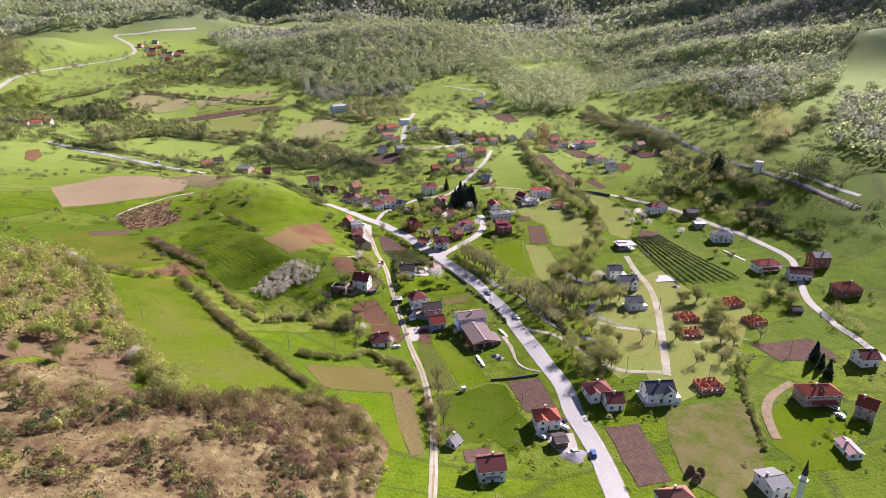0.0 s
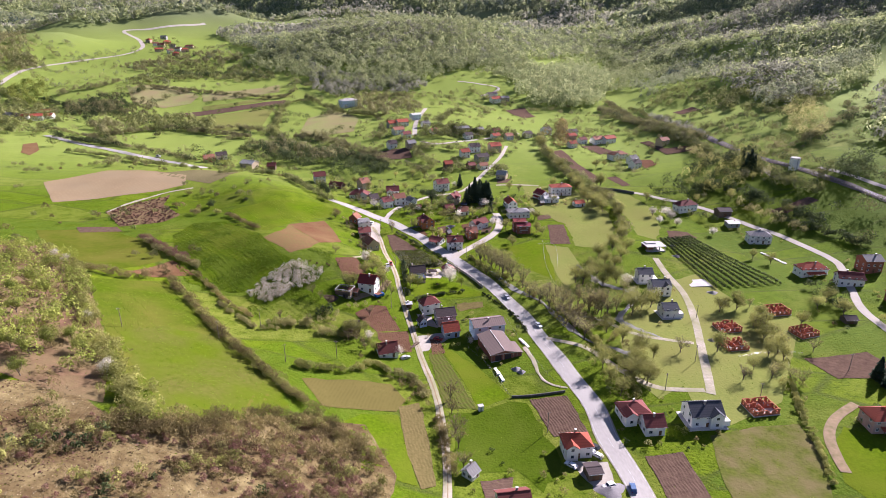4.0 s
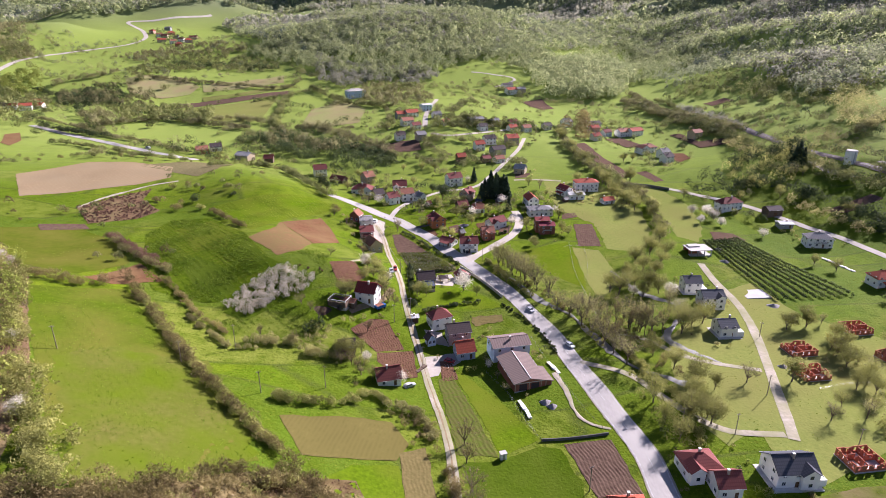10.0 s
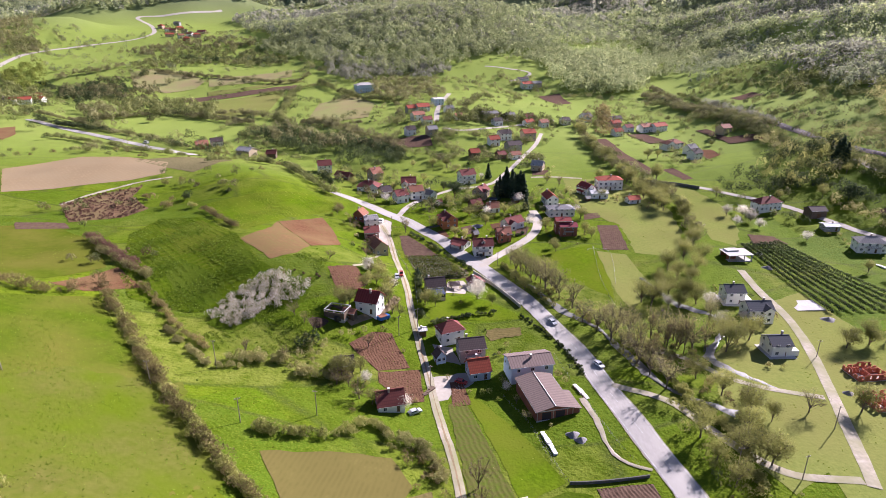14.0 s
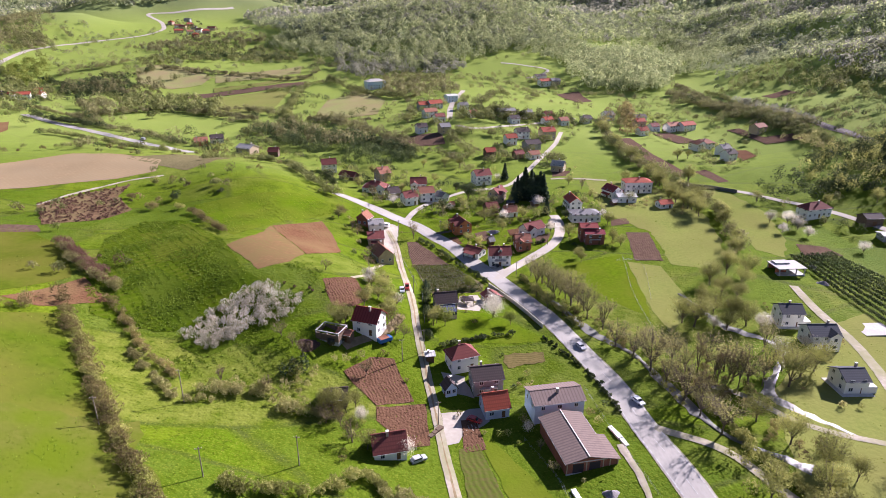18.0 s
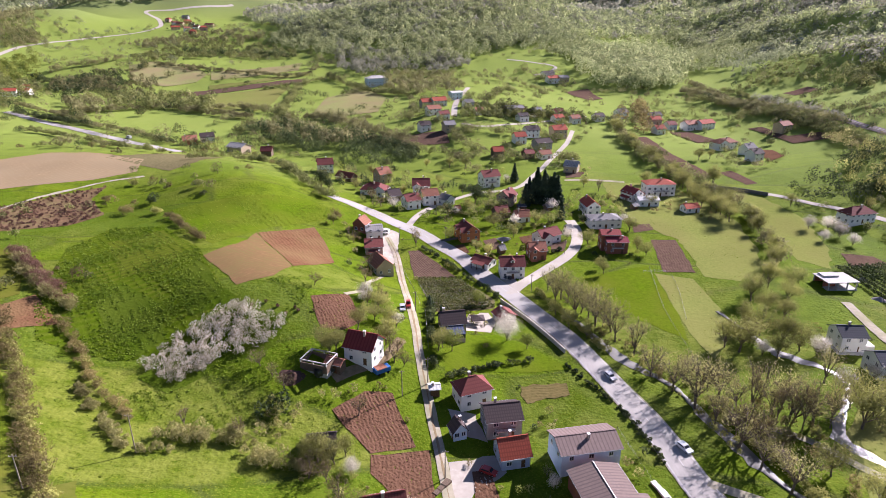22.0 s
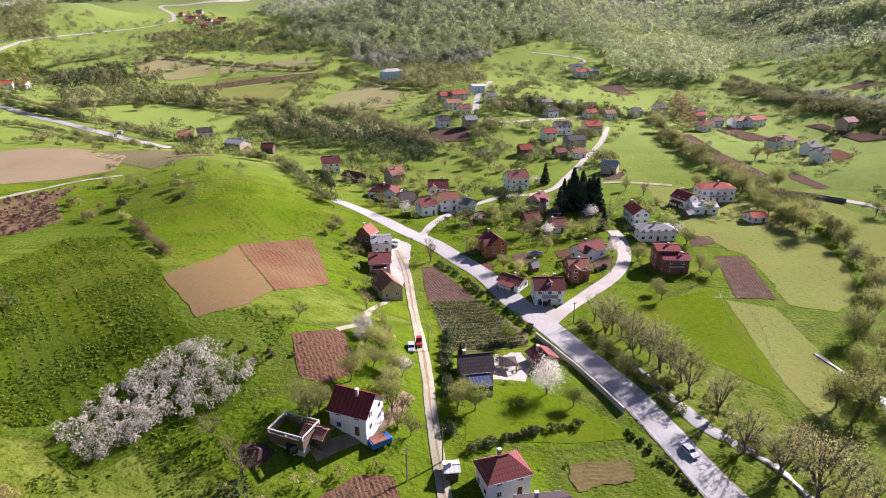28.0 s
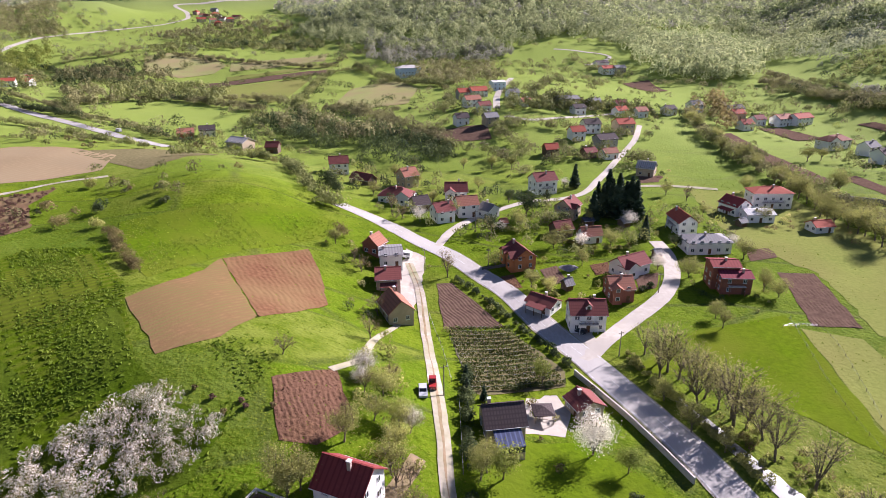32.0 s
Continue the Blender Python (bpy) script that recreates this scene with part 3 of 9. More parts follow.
field("brown_field", [(141.4, 150.5), (150.4, 152.8), (153.9, 125.5), (146.3, 123.8)], SOIL["plum"], SOIL_LABELS["plum"], 0.12)
field("brown_field", [(222.7, 45.0), (253.1, 49.2), (255.7, 41.5), (230.3, 37.4)], SOIL["plum"], SOIL_LABELS["plum"], 0.12)
field("brown_field", [(144.2, 30.0), (157.9, 28.5), (161.1, 18.6), (140.9, 17.0)], SOIL["plum"], SOIL_LABELS["plum"], 0.12)
field("clearing", [(135.5, -132.2), (166.2, -128.9), (168.3, -149.5), (139.4, -148.4)], SOIL["plum"], SOIL_LABELS["plum"], 0.12)
field("brown_field", [(220.1, 234.1), (244.2, 220.8), (241.6, 201.2), (219.4, 211.3)], SOIL["plum"], SOIL_LABELS["plum"], 0.4)
field("brown_field", [(108.4, 473.4), (136.7, 486.1), (139.5, 428.0), (121.7, 415.9)], SOIL["plum"], SOIL_LABELS["plum"], 0.4)
field("scrub_slope", [(-161.0, -190.5), (-134.0, -183.3), (-114.8, -200.7), (-102.0, -198.5), (-71.9, -176.6), (-47.4, -171.6), (-36.7, -196.8), (-44.4, -246.8), (-115.0, -271.5), (-132.4, -274.8), (-180.9, -217.7)], SOIL["scrubland"], SOIL_LABELS["scrubland"], 0.09)
field("pale_meadow", [(56.3, 8.0), (69.7, 3.0), (70.3, -34.6), (54.3, -54.5), (52.5, -38.2)], SOIL["pale"], SOIL_LABELS["pale"], 0.09)
field("river_pasture", [(79.0, 44.0), (66.0, 66.0), (63.0, 100.0), (67.0, 136.0), (104.0, 134.0), (111.0, 100.0), (115.5, 66.0), (110.0, 36.0), (101.0, 13.0), (87.0, 0.0), (75.0, 5.0)], SOIL["pale"], SOIL_LABELS["pale"], 0.09, 3.5, 0.6)
field("river_pasture", [(129.0, 124.0), (144.0, 104.0), (150.0, 70.0), (142.0, 34.0), (131.0, 14.0), (121.0, 22.0), (126.0, 50.0), (127.0, 90.0)], SOIL["pale"], SOIL_LABELS["pale"], 0.09, 3.5, 0.6)
field("left_meadow", [(-238.5, -6.8), (-204.4, 4.0), (-171.3, -23.4), (-153.9, -50.5), (-166.2, -69.2), (-191.2, -75.5)], SOIL["meadow"], SOIL_LABELS["meadow"], 0.09)
field("grove_floor", [(-106.9, -80.9), (-101.3, -65.1), (-87.0, -53.8), (-72.8, -58.3), (-74.9, -69.0), (-89.1, -77.7), (-97.3, -86.0)], SOIL["crop"], SOIL_LABELS["crop"], 0.09)
field("pale_field", [(-311.1, 459.6), (-253.5, 478.9), (-200.1, 500.2), (-197.8, 449.6), (-193.8, 379.7), (-209.9, 354.0), (-261.6, 386.2)], SOIL["pale"], SOIL_LABELS["pale"], 0.4)
field("pale_field", [(-306.2, 538.0), (-254.3, 544.7), (-198.6, 581.1), (-185.6, 559.0), (-250.7, 529.0), (-299.1, 517.8)], SOIL["pale"], SOIL_LABELS["pale"], 0.4)
field("dry_field", [(-435.7, 616.4), (-417.0, 641.8), (-366.1, 636.2), (-322.5, 583.7), (-325.6, 553.0), (-355.6, 529.2), (-399.4, 540.2)], SOIL["dry"], SOIL_LABELS["dry"], 0.4)
field("dry_field", [(-322.5, 598.0), (-269.6, 612.5), (-216.5, 639.3), (-208.3, 590.9), (-259.5, 567.9), (-310.6, 559.7)], SOIL["dry"], SOIL_LABELS["dry"], 0.4)
field("dry_field", [(-145.4, 421.9), (-108.2, 461.2), (-81.4, 394.1), (-83.7, 330.1), (-119.5, 317.6), (-143.9, 323.4)], SOIL["dry"], SOIL_LABELS["dry"], 0.4)
field("clay_patch", [(-395.7, 266.0), (-389.9, 278.3), (-373.7, 252.3), (-367.6, 225.3), (-380.6, 234.3)], SOIL["clay"], SOIL_LABELS["clay"], 0.3)
field("brown_field", [(-222.1, 4.0), (-201.1, 7.4), (-194.8, -0.3), (-214.9, -7.4)], SOIL["plum"], SOIL_LABELS["plum"], 0.14)
field("brown_field", [(292.0, 369.8), (317.3, 374.8), (315.6, 347.8), (291.3, 346.1)], SOIL["plum"], SOIL_LABELS["plum"], 0.4)
field("lush_field", [(-144.2, 35.7), (-111.5, 53.9), (-94.0, 66.6), (-79.7, 63.4), (-81.2, 46.3), (-98.8, 22.5), (-111.3, -9.5), (-127.6, 8.5)], SOIL["lush"], SOIL_LABELS["lush"], 0.09)
field("thin_crop", [(-152.4, -3.2), (-136.4, 8.7), (-119.5, -14.6), (-117.5, -31.7), (-131.2, -35.9)], SOIL["thin"], SOIL_LABELS["thin"], 0.12)
field("crop_strip", [(-114.2, -40.0), (-110.6, -24.3), (-95.0, -45.7), (-88.0, -50.8), (-101.9, -57.1)], SOIL["crop"], SOIL_LABELS["crop"], 0.12)
field("crop_strip", [(-135.2, -47.2), (-129.5, -39.6), (-111.2, -52.1), (-106.0, -65.7), (-110.4, -73.8), (-122.0, -64.7)], SOIL["crop"], SOIL_LABELS["crop"], 0.12)
road("field_path", [(-221.6, 40.7), (-218.7, 59.6), (-211.5, 74.5), (-200.2, 90.4), (-186.0, 101.0)], 2.4, SURFACE["gravel"], ROAD_LABELS["gravel"], 0.17, 0.3)
field("lush_field", [(7.4, -15.2), (17.4, -0.8), (29.6, 6.8), (42.4, 10.0), (55.6, 15.3), (55.4, 2.0), (53.8, -24.6), (50.2, -44.1), (43.3, -35.6), (34.4, -25.3), (20.3, -16.5)], SOIL["lush"], SOIL_LABELS["lush"], 0.08)
field("lush_garden", [(-28.1, -46.3), (-10.9, -42.7), (-2.6, -47.6), (6.9, -57.2), (7.1, -60.2), (-27.9, -65.4)], SOIL["lush"], SOIL_LABELS["lush"], 0.08)
field("lush_field", [(-49.2, -165.9), (-36.3, -162.7), (-33.0, -184.0), (-30.5, -200.0), (-47.4, -195.8), (-56.4, -174.3)], SOIL["lush"], SOIL_LABELS["lush"], 0.08)
field("lush_field", [(111.5, -186.6), (120.8, -177.5), (146.6, -193.1), (121.1, -215.3), (106.9, -216.8), (102.4, -203.7)], SOIL["lush"], SOIL_LABELS["lush"], 0.08)
field("yard_grass", [(-17.5, -159.0), (-8.0, -158.5), (6.0, -152.5), (12.0, -154.0), (15.5, -176.0), (17.0, -188.0), (8.0, -201.0), (2.0, -190.0), (-11.5, -192.0), (-17.0, -190.0)], SOIL["crop"], "thick dark green grass beside the lane", 0.08, 3.5, 0.6)
field("garden_plot", [(-10.9, -195.5), (0.1, -193.0), (-1.7, -201.3), (-10.3, -203.0)], SOIL["plum"], SOIL_LABELS["plum"], 0.12)
field("meadow_patch", [(-137.9, -140.3), (-127.5, -123.5), (-113.9, -123.4), (-100.9, -119.1), (-90.4, -136.7), (-72.6, -168.3), (-78.3, -179.9), (-90.9, -192.7), (-100.5, -199.9), (-116.2, -174.4)], SOIL["worn"], SOIL_LABELS["worn"], 0.12, 3.5, 1.3)
field("garden_plot", [(-9.8, 44.6), (-3.9, 48.2), (-2.2, 35.4), (-7.4, 33.5)], SOIL["plum"], SOIL_LABELS["plum"], 0.12)
field("garden_plot", [(19.6, 39.7), (28.0, 42.5), (24.0, 30.7), (18.6, 29.5)], SOIL["plum"], SOIL_LABELS["plum"], 0.12)
field("garden_plot", [(-23.0, 39.3), (-18.7, 41.0), (-16.3, 31.7), (-19.8, 30.2)], SOIL["dark"], SOIL_LABELS["dark"], 0.12)
field("garden_plot", [(7.0, 48.4), (13.4, 50.8), (13.7, 43.0), (7.8, 40.4)], SOIL["dark"], SOIL_LABELS["dark"], 0.12)
road("rail_road", [(285.0, 88.7), (291.9, 63.8), (296.8, 40.0), (302.7, 21.2)], 4, SURFACE["pale"], ROAD_LABELS["pale"], 0.17, 0.07)
road("rail_path", [(255.9, 130.4), (254.2, 108.6), (251.6, 88.7), (259.8, 74.4)], 3.5, SURFACE["pale"], ROAD_LABELS["pale"], 0.17, 0.07)
field("garden_rows", [(-22.8, -112.6), (-17.6, -109.8), (-7.0, -156.9), (-19.4, -156.0)], SOIL["rows"], SOIL_LABELS["rows"], 0.12)
field("garden_rows", [(-16.8, -109.5), (-14.1, -107.9), (-2.7, -127.3), (6.4, -149.5), (-5.9, -156.5)], SOIL["lush"], SOIL_LABELS["lush"], 0.09)
field("wood_floor", [(-282.2, -39.8), (-215.9, -34.6), (-177.5, -81.0), (-132.4, -159.4), (-119.4, -193.2), (-135.3, -188.5), (-154.7, -183.5), (-176.7, -203.3)], SOIL["scrub"], SOIL_LABELS["scrub"], 0.12)
field("plot_grass", [(69.1, -92.9), (110.0, -51.4), (132.5, -39.8), (136.3, -74.8), (157.8, -95.8), (107.6, -162.0), (76.2, -176.5), (73.4, -167.8), (74.4, -150.7), (61.9, -157.8), (54.5, -138.3)], SOIL["pale"], SOIL_LABELS["pale"], 0.09)
field("ploughed_hill", [(-109.9, -21.7), (-103.1, -6.0), (-101.6, 11.7), (-79.5, -23.1), (-82.4, -35.9), (-92.1, -43.5)], SOIL["fallow"], SOIL_LABELS["fallow"], 0.12)
field("ploughed_hill", [(-101.3, 11.8), (-83.9, 35.3), (-77.1, 21.7), (-69.7, 0.5), (-75.0, -15.5), (-79.3, -22.9)], SOIL["clay"], SOIL_LABELS["clay"], 0.12)
road("hill_road", [(-600.0, 560.0), (-621.3, 649.1), (-633.9, 717.6), (-627.7, 772.5), (-606.6, 814.1), (-579.8, 850.0), (-542.9, 893.5), (-537.2, 946.9), (-563.7, 1032.9), (-637.2, 1163.7), (-663.4, 1206.3), (-607.2, 1238.4), (-544.3, 1289.9), (-514.0, 1325.9)], 8, SURFACE["pale"], ROAD_LABELS["pale"], 0.3, 0.07)
field("molehill_meadow", [(71.1, -179.5), (89.0, -175.6), (105.7, -174.9), (104.4, -190.5), (91.7, -215.8), (85.0, -227.8), (69.7, -227.0), (62.4, -217.7), (65.1, -199.8)], SOIL["mole"], SOIL_LABELS["mole"], 0.12)
field("brown_field", [(153.7, 271.3), (171.6, 280.2), (183.1, 247.9), (164.8, 241.4)], SOIL["plum"], SOIL_LABELS["plum"], 0.4)
field("brown_field", [(119.3, 246.8), (129.1, 252.0), (131.5, 225.7), (121.3, 218.5)], SOIL["plum"], SOIL_LABELS["plum"], 0.4)
field("brown_field", [(216.4, 272.0), (224.9, 267.8), (226.5, 228.7), (220.9, 219.2)], SOIL["plum"], SOIL_LABELS["plum"], 0.4)
field("brown_field", [(192.0, 209.9), (200.7, 203.3), (197.6, 180.7), (182.1, 169.3)], SOIL["dark"], SOIL_LABELS["dark"], 0.4)
field("garden_plot", [(63.5, 62.2), (71.8, 64.1), (71.5, 56.3), (61.2, 52.8)], SOIL["plum"], SOIL_LABELS["plum"], 0.12)
field("garden_plot", [(48.4, 156.6), (61.0, 158.1), (55.9, 146.0), (46.9, 144.7)], SOIL["plum"], SOIL_LABELS["plum"], 0.12)


# ---- things ----
def part(name, bm, material, parent, label=""):
    me = bpy.data.meshes.new(name)
    bm.to_mesh(me)
    bm.free()
    for m in material if isinstance(material, (list, tuple)) else [material]:
        me.materials.append(m)
    ob = new(name, me)
    ob.parent = parent
    return tagged(ob, label)


def thing(name, x, y, z, rz, label, category, group=""):
    ob = new(name)
    ob.empty_display_size = 0.3
    ob.matrix_basis = pose(x, y, z, 0, 0, rz)
    return tagged(ob, label, category, group)


def box(bm, x0, y0, z0, x1, y1, z1, bevel=0.0):
    v = [bm.verts.new(p) for p in ((x0, y0, z0), (x1, y0, z0), (x1, y1, z0), (x0, y1, z0), (x0, y0, z1), (x1, y0, z1), (x1, y1, z1), (x0, y1, z1))]
    fs = [bm.faces.new([v[i] for i in f]) for f in ((3, 2, 1, 0), (4, 5, 6, 7), (0, 1, 5, 4), (1, 2, 6, 5), (2, 3, 7, 6), (3, 0, 4, 7))]
    if bevel:
        bmesh.ops.bevel(bm, geom=list({e for f in fs for e in f.edges}), offset=bevel, segments=1, affect="EDGES")
    return bm


def boxed(*a, **k):
    return box(bmesh.new(), *a, **k)


WALLS = {
    "white": mat("white_render", (0.82, 0.80, 0.77), (0.76, 0.74, 0.70), 0.9, 0.85, 0.01, 20, big=0.3, big_col=(0.74, 0.72, 0.67)),
    "blue": mat("blue_render", (0.50, 0.55, 0.64), (0.44, 0.49, 0.58), 0.9, 0.85, 0.01, 20, big=0.3),
    "skyblue": mat("pale_blue_render", (0.55, 0.65, 0.75), (0.5, 0.6, 0.7), 0.9, 0.85, 0.01, 20),
    "grey": mat("grey_render", (0.36, 0.35, 0.34), (0.28, 0.27, 0.26), 0.9, 0.9, 0.01, 20, big=0.3),
    "brick": mat("red_brick", (0.34, 0.13, 0.085), (0.25, 0.095, 0.06), 3.0, 0.9, 0.02, 12, big=0.4),
    "tan": mat("tan_render", (0.50, 0.40, 0.28), (0.42, 0.33, 0.22), 0.9, 0.85, 0.01, 20, big=0.3),
    "pink": mat("pink_render", (0.58, 0.38, 0.32), (0.50, 0.32, 0.27), 0.9, 0.85, 0.01, 20, big=0.3),
    "orange": mat("orange_render", (0.52, 0.20, 0.085), (0.44, 0.16, 0.07), 0.9, 0.85, 0.01, 20, big=0.3),
    "wood": mat("weathered_boards", (0.17, 0.12, 0.085), (0.10, 0.075, 0.055), 2.5, 0.9, 0.02, 8, stretch=(3, 3, 0.4)),
}
ROOFS = {k: mat(k + "_roof_tiles", c, tuple(0.72 * v for v in c), 1.6, 0.85, 0.02, 10, big=0.25, big_col=tuple(0.85 * v for v in c), obj=0.18, spec=0.12, ribs=(0.95, 0, 0.6) if k in ("brown", "grey", "crimson", "magenta", "pale", "white", "pink") else (0.6, 0.75, 0.62)) for k, c in {
    "red": (0.42, 0.10, 0.06), "maroon": (0.22, 0.07, 0.06), "crimson": (0.27, 0.055, 0.05), "rust": (0.37, 0.16, 0.105), "brown": (0.205, 0.152, 0.135),
    "dark": (0.09, 0.068, 0.066), "grey": (0.24, 0.23, 0.225), "navy": (0.085, 0.09, 0.105), "magenta": (0.26, 0.045, 0.06), "pale": (0.5, 0.47, 0.44), "white": (0.68, 0.67, 0.64), "pink": (0.5, 0.3, 0.28)}.items()}
ROOFS["glazed"] = mat("glazed_roof", (0.05, 0.06, 0.11), (0.035, 0.042, 0.08), 1.0, 0.35, spec=0.5, ribs=(0.9, 0, 1.8))
STONE_EDGE = mat("pale_slab", (0.58, 0.56, 0.52), (0.48, 0.46, 0.42), 1.2, 0.9, big=0.3)
GLASS = mat("window_glass", (0.045, 0.055, 0.07), (0.03, 0.035, 0.045), 1.0, 0.08, spec=0.7)
FRAME = mat("window_frame", (0.75, 0.74, 0.72), None, 2.0, 0.5)
DOOR = mat("door_wood", (0.16, 0.085, 0.045), (0.1, 0.055, 0.03), 4.0, 0.6)
CHIMNEY = mat("chimney_brick", (0.45, 0.36, 0.31), (0.34, 0.26, 0.22), 4.0, 0.9)
ROOF_WORDS = {"red": "red tiled", "maroon": "dark red tiled", "crimson": "crimson sheet-tile", "rust": "faded rust tiled", "brown": "brown metal-sheet", "dark": "dark charcoal tiled", "grey": "grey sheet", "navy": "dark slate-grey", "magenta": "magenta-red sheet", "pale": "pale grey tiled", "white": "white sheet", "pink": "pale pink sheet"}
WALL_WORDS = {"white": "white-rendered", "blue": "pale blue rendered", "skyblue": "light blue rendered", "grey": "grey-rendered", "brick": "red brick", "tan": "tan-rendered", "pink": "pink-rendered", "orange": "orange-brown", "wood": "weathered wooden"}


def gable_prism(bm, x0, x1, y0, y1, z0, z1, ridge):
    """A small roof with its ridge along y: two slabs meeting at the ridge."""
    mx = (x0 + x1) / 2
    ring = [(x0, z1), (mx, ridge), (x1, z1), (x1, z1 - 0.18), (mx, ridge - 0.18), (x0, z1 - 0.18)]
    ends = [[bm.verts.new((q[0], yy, q[1])) for q in ring] for yy in (y0, y1)]
    for k in range(6):
        bm.faces.new((ends[0][k], ends[0][(k + 1) % 6], ends[1][(k + 1) % 6], ends[1][k]))
    for e in ends:
        bm.faces.new(e[0:2] + e[4:6])
        bm.faces.new(e[1:5])
    bmesh.ops.recalc_face_normals(bm, faces=bm.faces)
    return bm


def gable_block(bm, x0, x1, y0, y1, z0, z1, ridge):
    """A walled block whose two ends rise to a gable."""
    mx = (x0 + x1) / 2
    ring = [(x0, z0), (x1, z0), (x1, z1), (mx, ridge), (x0, z1)]
    ends = [[bm.verts.new((q[0], yy, q[1])) for q in ring] for yy in (y0, y1)]
    for k in range(5):
        bm.faces.new((ends[0][k], ends[0][(k + 1) % 5], ends[1][(k + 1) % 5], ends[1][k]))
    for e in ends:
        bm.faces.new(e)
    bmesh.ops.recalc_face_normals(bm, faces=bm.faces)
    return bm


def sloped_slab(bm, x0, x1, y0, z0, y1, z1, th=0.14):
    v = [bm.verts.new(p) for p in ((x0, y0, z0), (x1, y0, z0), (x1, y1, z1), (x0, y1, z1), (x0, y0, z0 - th), (x1, y0, z0 - th), (x1, y1, z1 - th), (x0, y1, z1 - th))]
    for f in ((0, 1, 2, 3), (7, 6, 5, 4), (0, 4, 5, 1), (1, 5, 6, 2), (2, 6, 7, 3), (3, 7, 4, 0)):
        bm.faces.new([v[i] for i in f])
    return bm


def house_extras(h, extras, hw, hd, ex, over, eave, rise, ze, low, roof, wall):
    """Cross gables, dormers, balconies, porches and lean-tos that a house has besides its main roof."""
    for e in extras:
        if e in ("cross", "crossl"):
            x0, x1 = (0.1 * hw, 0.95 * hw) if e == "cross" else (-0.95 * hw, -0.1 * hw)
            top = eave + min(rise * 0.85, (x1 - x0) * 0.36)
            g = part("gable_wing", gable_block(bmesh.new(), x0, x1, -hd - 1.1, -hd + 0.6, low, eave - 0.05, top - 0.12), WALLS[wall], h)
            part("wing_roof", gable_prism(bmesh.new(), x0 - 0.35, x1 + 0.35, -hd - 1.5, -0.2, 0, eave - 0.1, top + 0.08), ROOFS[roof], h)
            mx = (x0 + x1) / 2
            for zb in ((1.0, 3.6) if eave > 4.2 else (1.0,)):
                win = part("window", boxed(mx - 0.6, -hd - 1.16, zb, mx + 0.6, -hd - 1.08, zb + 1.25), FRAME, g)
                part("pane", boxed(mx - 0.5, -hd - 1.19, zb + 0.1, mx + 0.5, -hd - 1.13, zb + 1.15), GLASS, win)
        elif e == "dormer":
            z = eave + rise * 0.3
            g = part("dormer", gable_block(bmesh.new(), -0.8, 0.8, -hd * 0.72, -0.3, z - 0.4, z + 0.9, z + 1.55), WALLS["white"], h)
            part("dormer_roof", gable_prism(bmesh.new(), -1.05, 1.05, -hd * 0.8, -0.2, 0, z + 0.85, z + 1.7), ROOFS[roof], g)
            part("dormer_window", boxed(-0.4, -hd * 0.72 - 0.05, z - 0.05, 0.4, -hd * 0.72 + 0.02, z + 0.8), GLASS, g)
        elif e == "balcony":
            b = part("balcony", boxed(-0.55 * hw, -hd - 1.3, 2.72, 0.55 * hw, -hd + 0.02, 2.88), STONE_EDGE, h)
            rail = bmesh.new()
            box(rail, -0.55 * hw, -hd - 1.3, 3.78, 0.55 * hw, -hd - 1.24, 3.86)
            for k in range(int(1.1 * hw / 0.35) + 1):
                box(rail, -0.55 * hw + k * 0.35, -hd - 1.29, 2.88, -0.55 * hw + k * 0.35 + 0.04, -hd - 1.25, 3.78)
            part("railing", rail, DOOR, b)
            for sx in (-0.52, 0.52):
                part("balcony_post", boxed(sx * hw - 0.1, -hd - 1.25, low, sx * hw + 0.1, -hd - 1.05, 2.72), WALLS[wall], b)
        elif e == "terrace":
            part("terrace", boxed(-hw - 1.4, -hd - 1.6, low, hw + 1.4, hd + 0.6, 0.22), STONE_EDGE, h, "pale terrace slab round the house")
            part("parapet", boxed(hw - 2.0, -hd - 0.1, 0.22, hw + 2.6, hd * 0.4, 2.4), WALLS[wall], h)
        elif e == "porch":
            p = part("porch_roof", sloped_slab(bmesh.new(), -0.7 * hw, 0.7 * hw, -hd - 2.2, 2.25, -hd + 0.05, 2.85), ROOFS[roof], h)
            for sx in (-0.65, 0.0, 0.65):
                part("porch_post", boxed(sx * hw - 0.07, -hd - 2.05, low, sx * hw + 0.07, -hd - 1.9, 2.2), DOOR, p)
        elif e == "leanto":
            p = part("glazed_roof", sloped_slab(bmesh.new(), -0.7 * hw, 0.72 * hw, -hd - 4.4, 2.3, -hd + 0.05, 3.35), ROOFS["glazed"], h, "dark blue glazed lean-to roof")
            part("front_glazing", boxed(-0.68 * hw, -hd - 4.3, 0.9, 0.7 * hw, -hd - 4.2, 2.25), GLASS, p)
            part("front_wall", boxed(-0.68 * hw, -hd - 4.35, low - 0.6, 0.7 * hw, -hd - 4.15, 0.9), WALLS["tan"], p)
        elif e == "hall":
            wing = 2.3
            span = 2 * hd + wing
            part("front_beam", boxed(hw + 0.0, -hd, eave - 0.42, hw + 0.10, hd, eave - 0.16), STONE_EDGE, h)
            part("plinth", boxed(hw + 0.0, -hd - 0.08, low, hw + 0.22, hd + wing + 0.08, 0.35), STONE_EDGE, h, "pale concrete plinth")
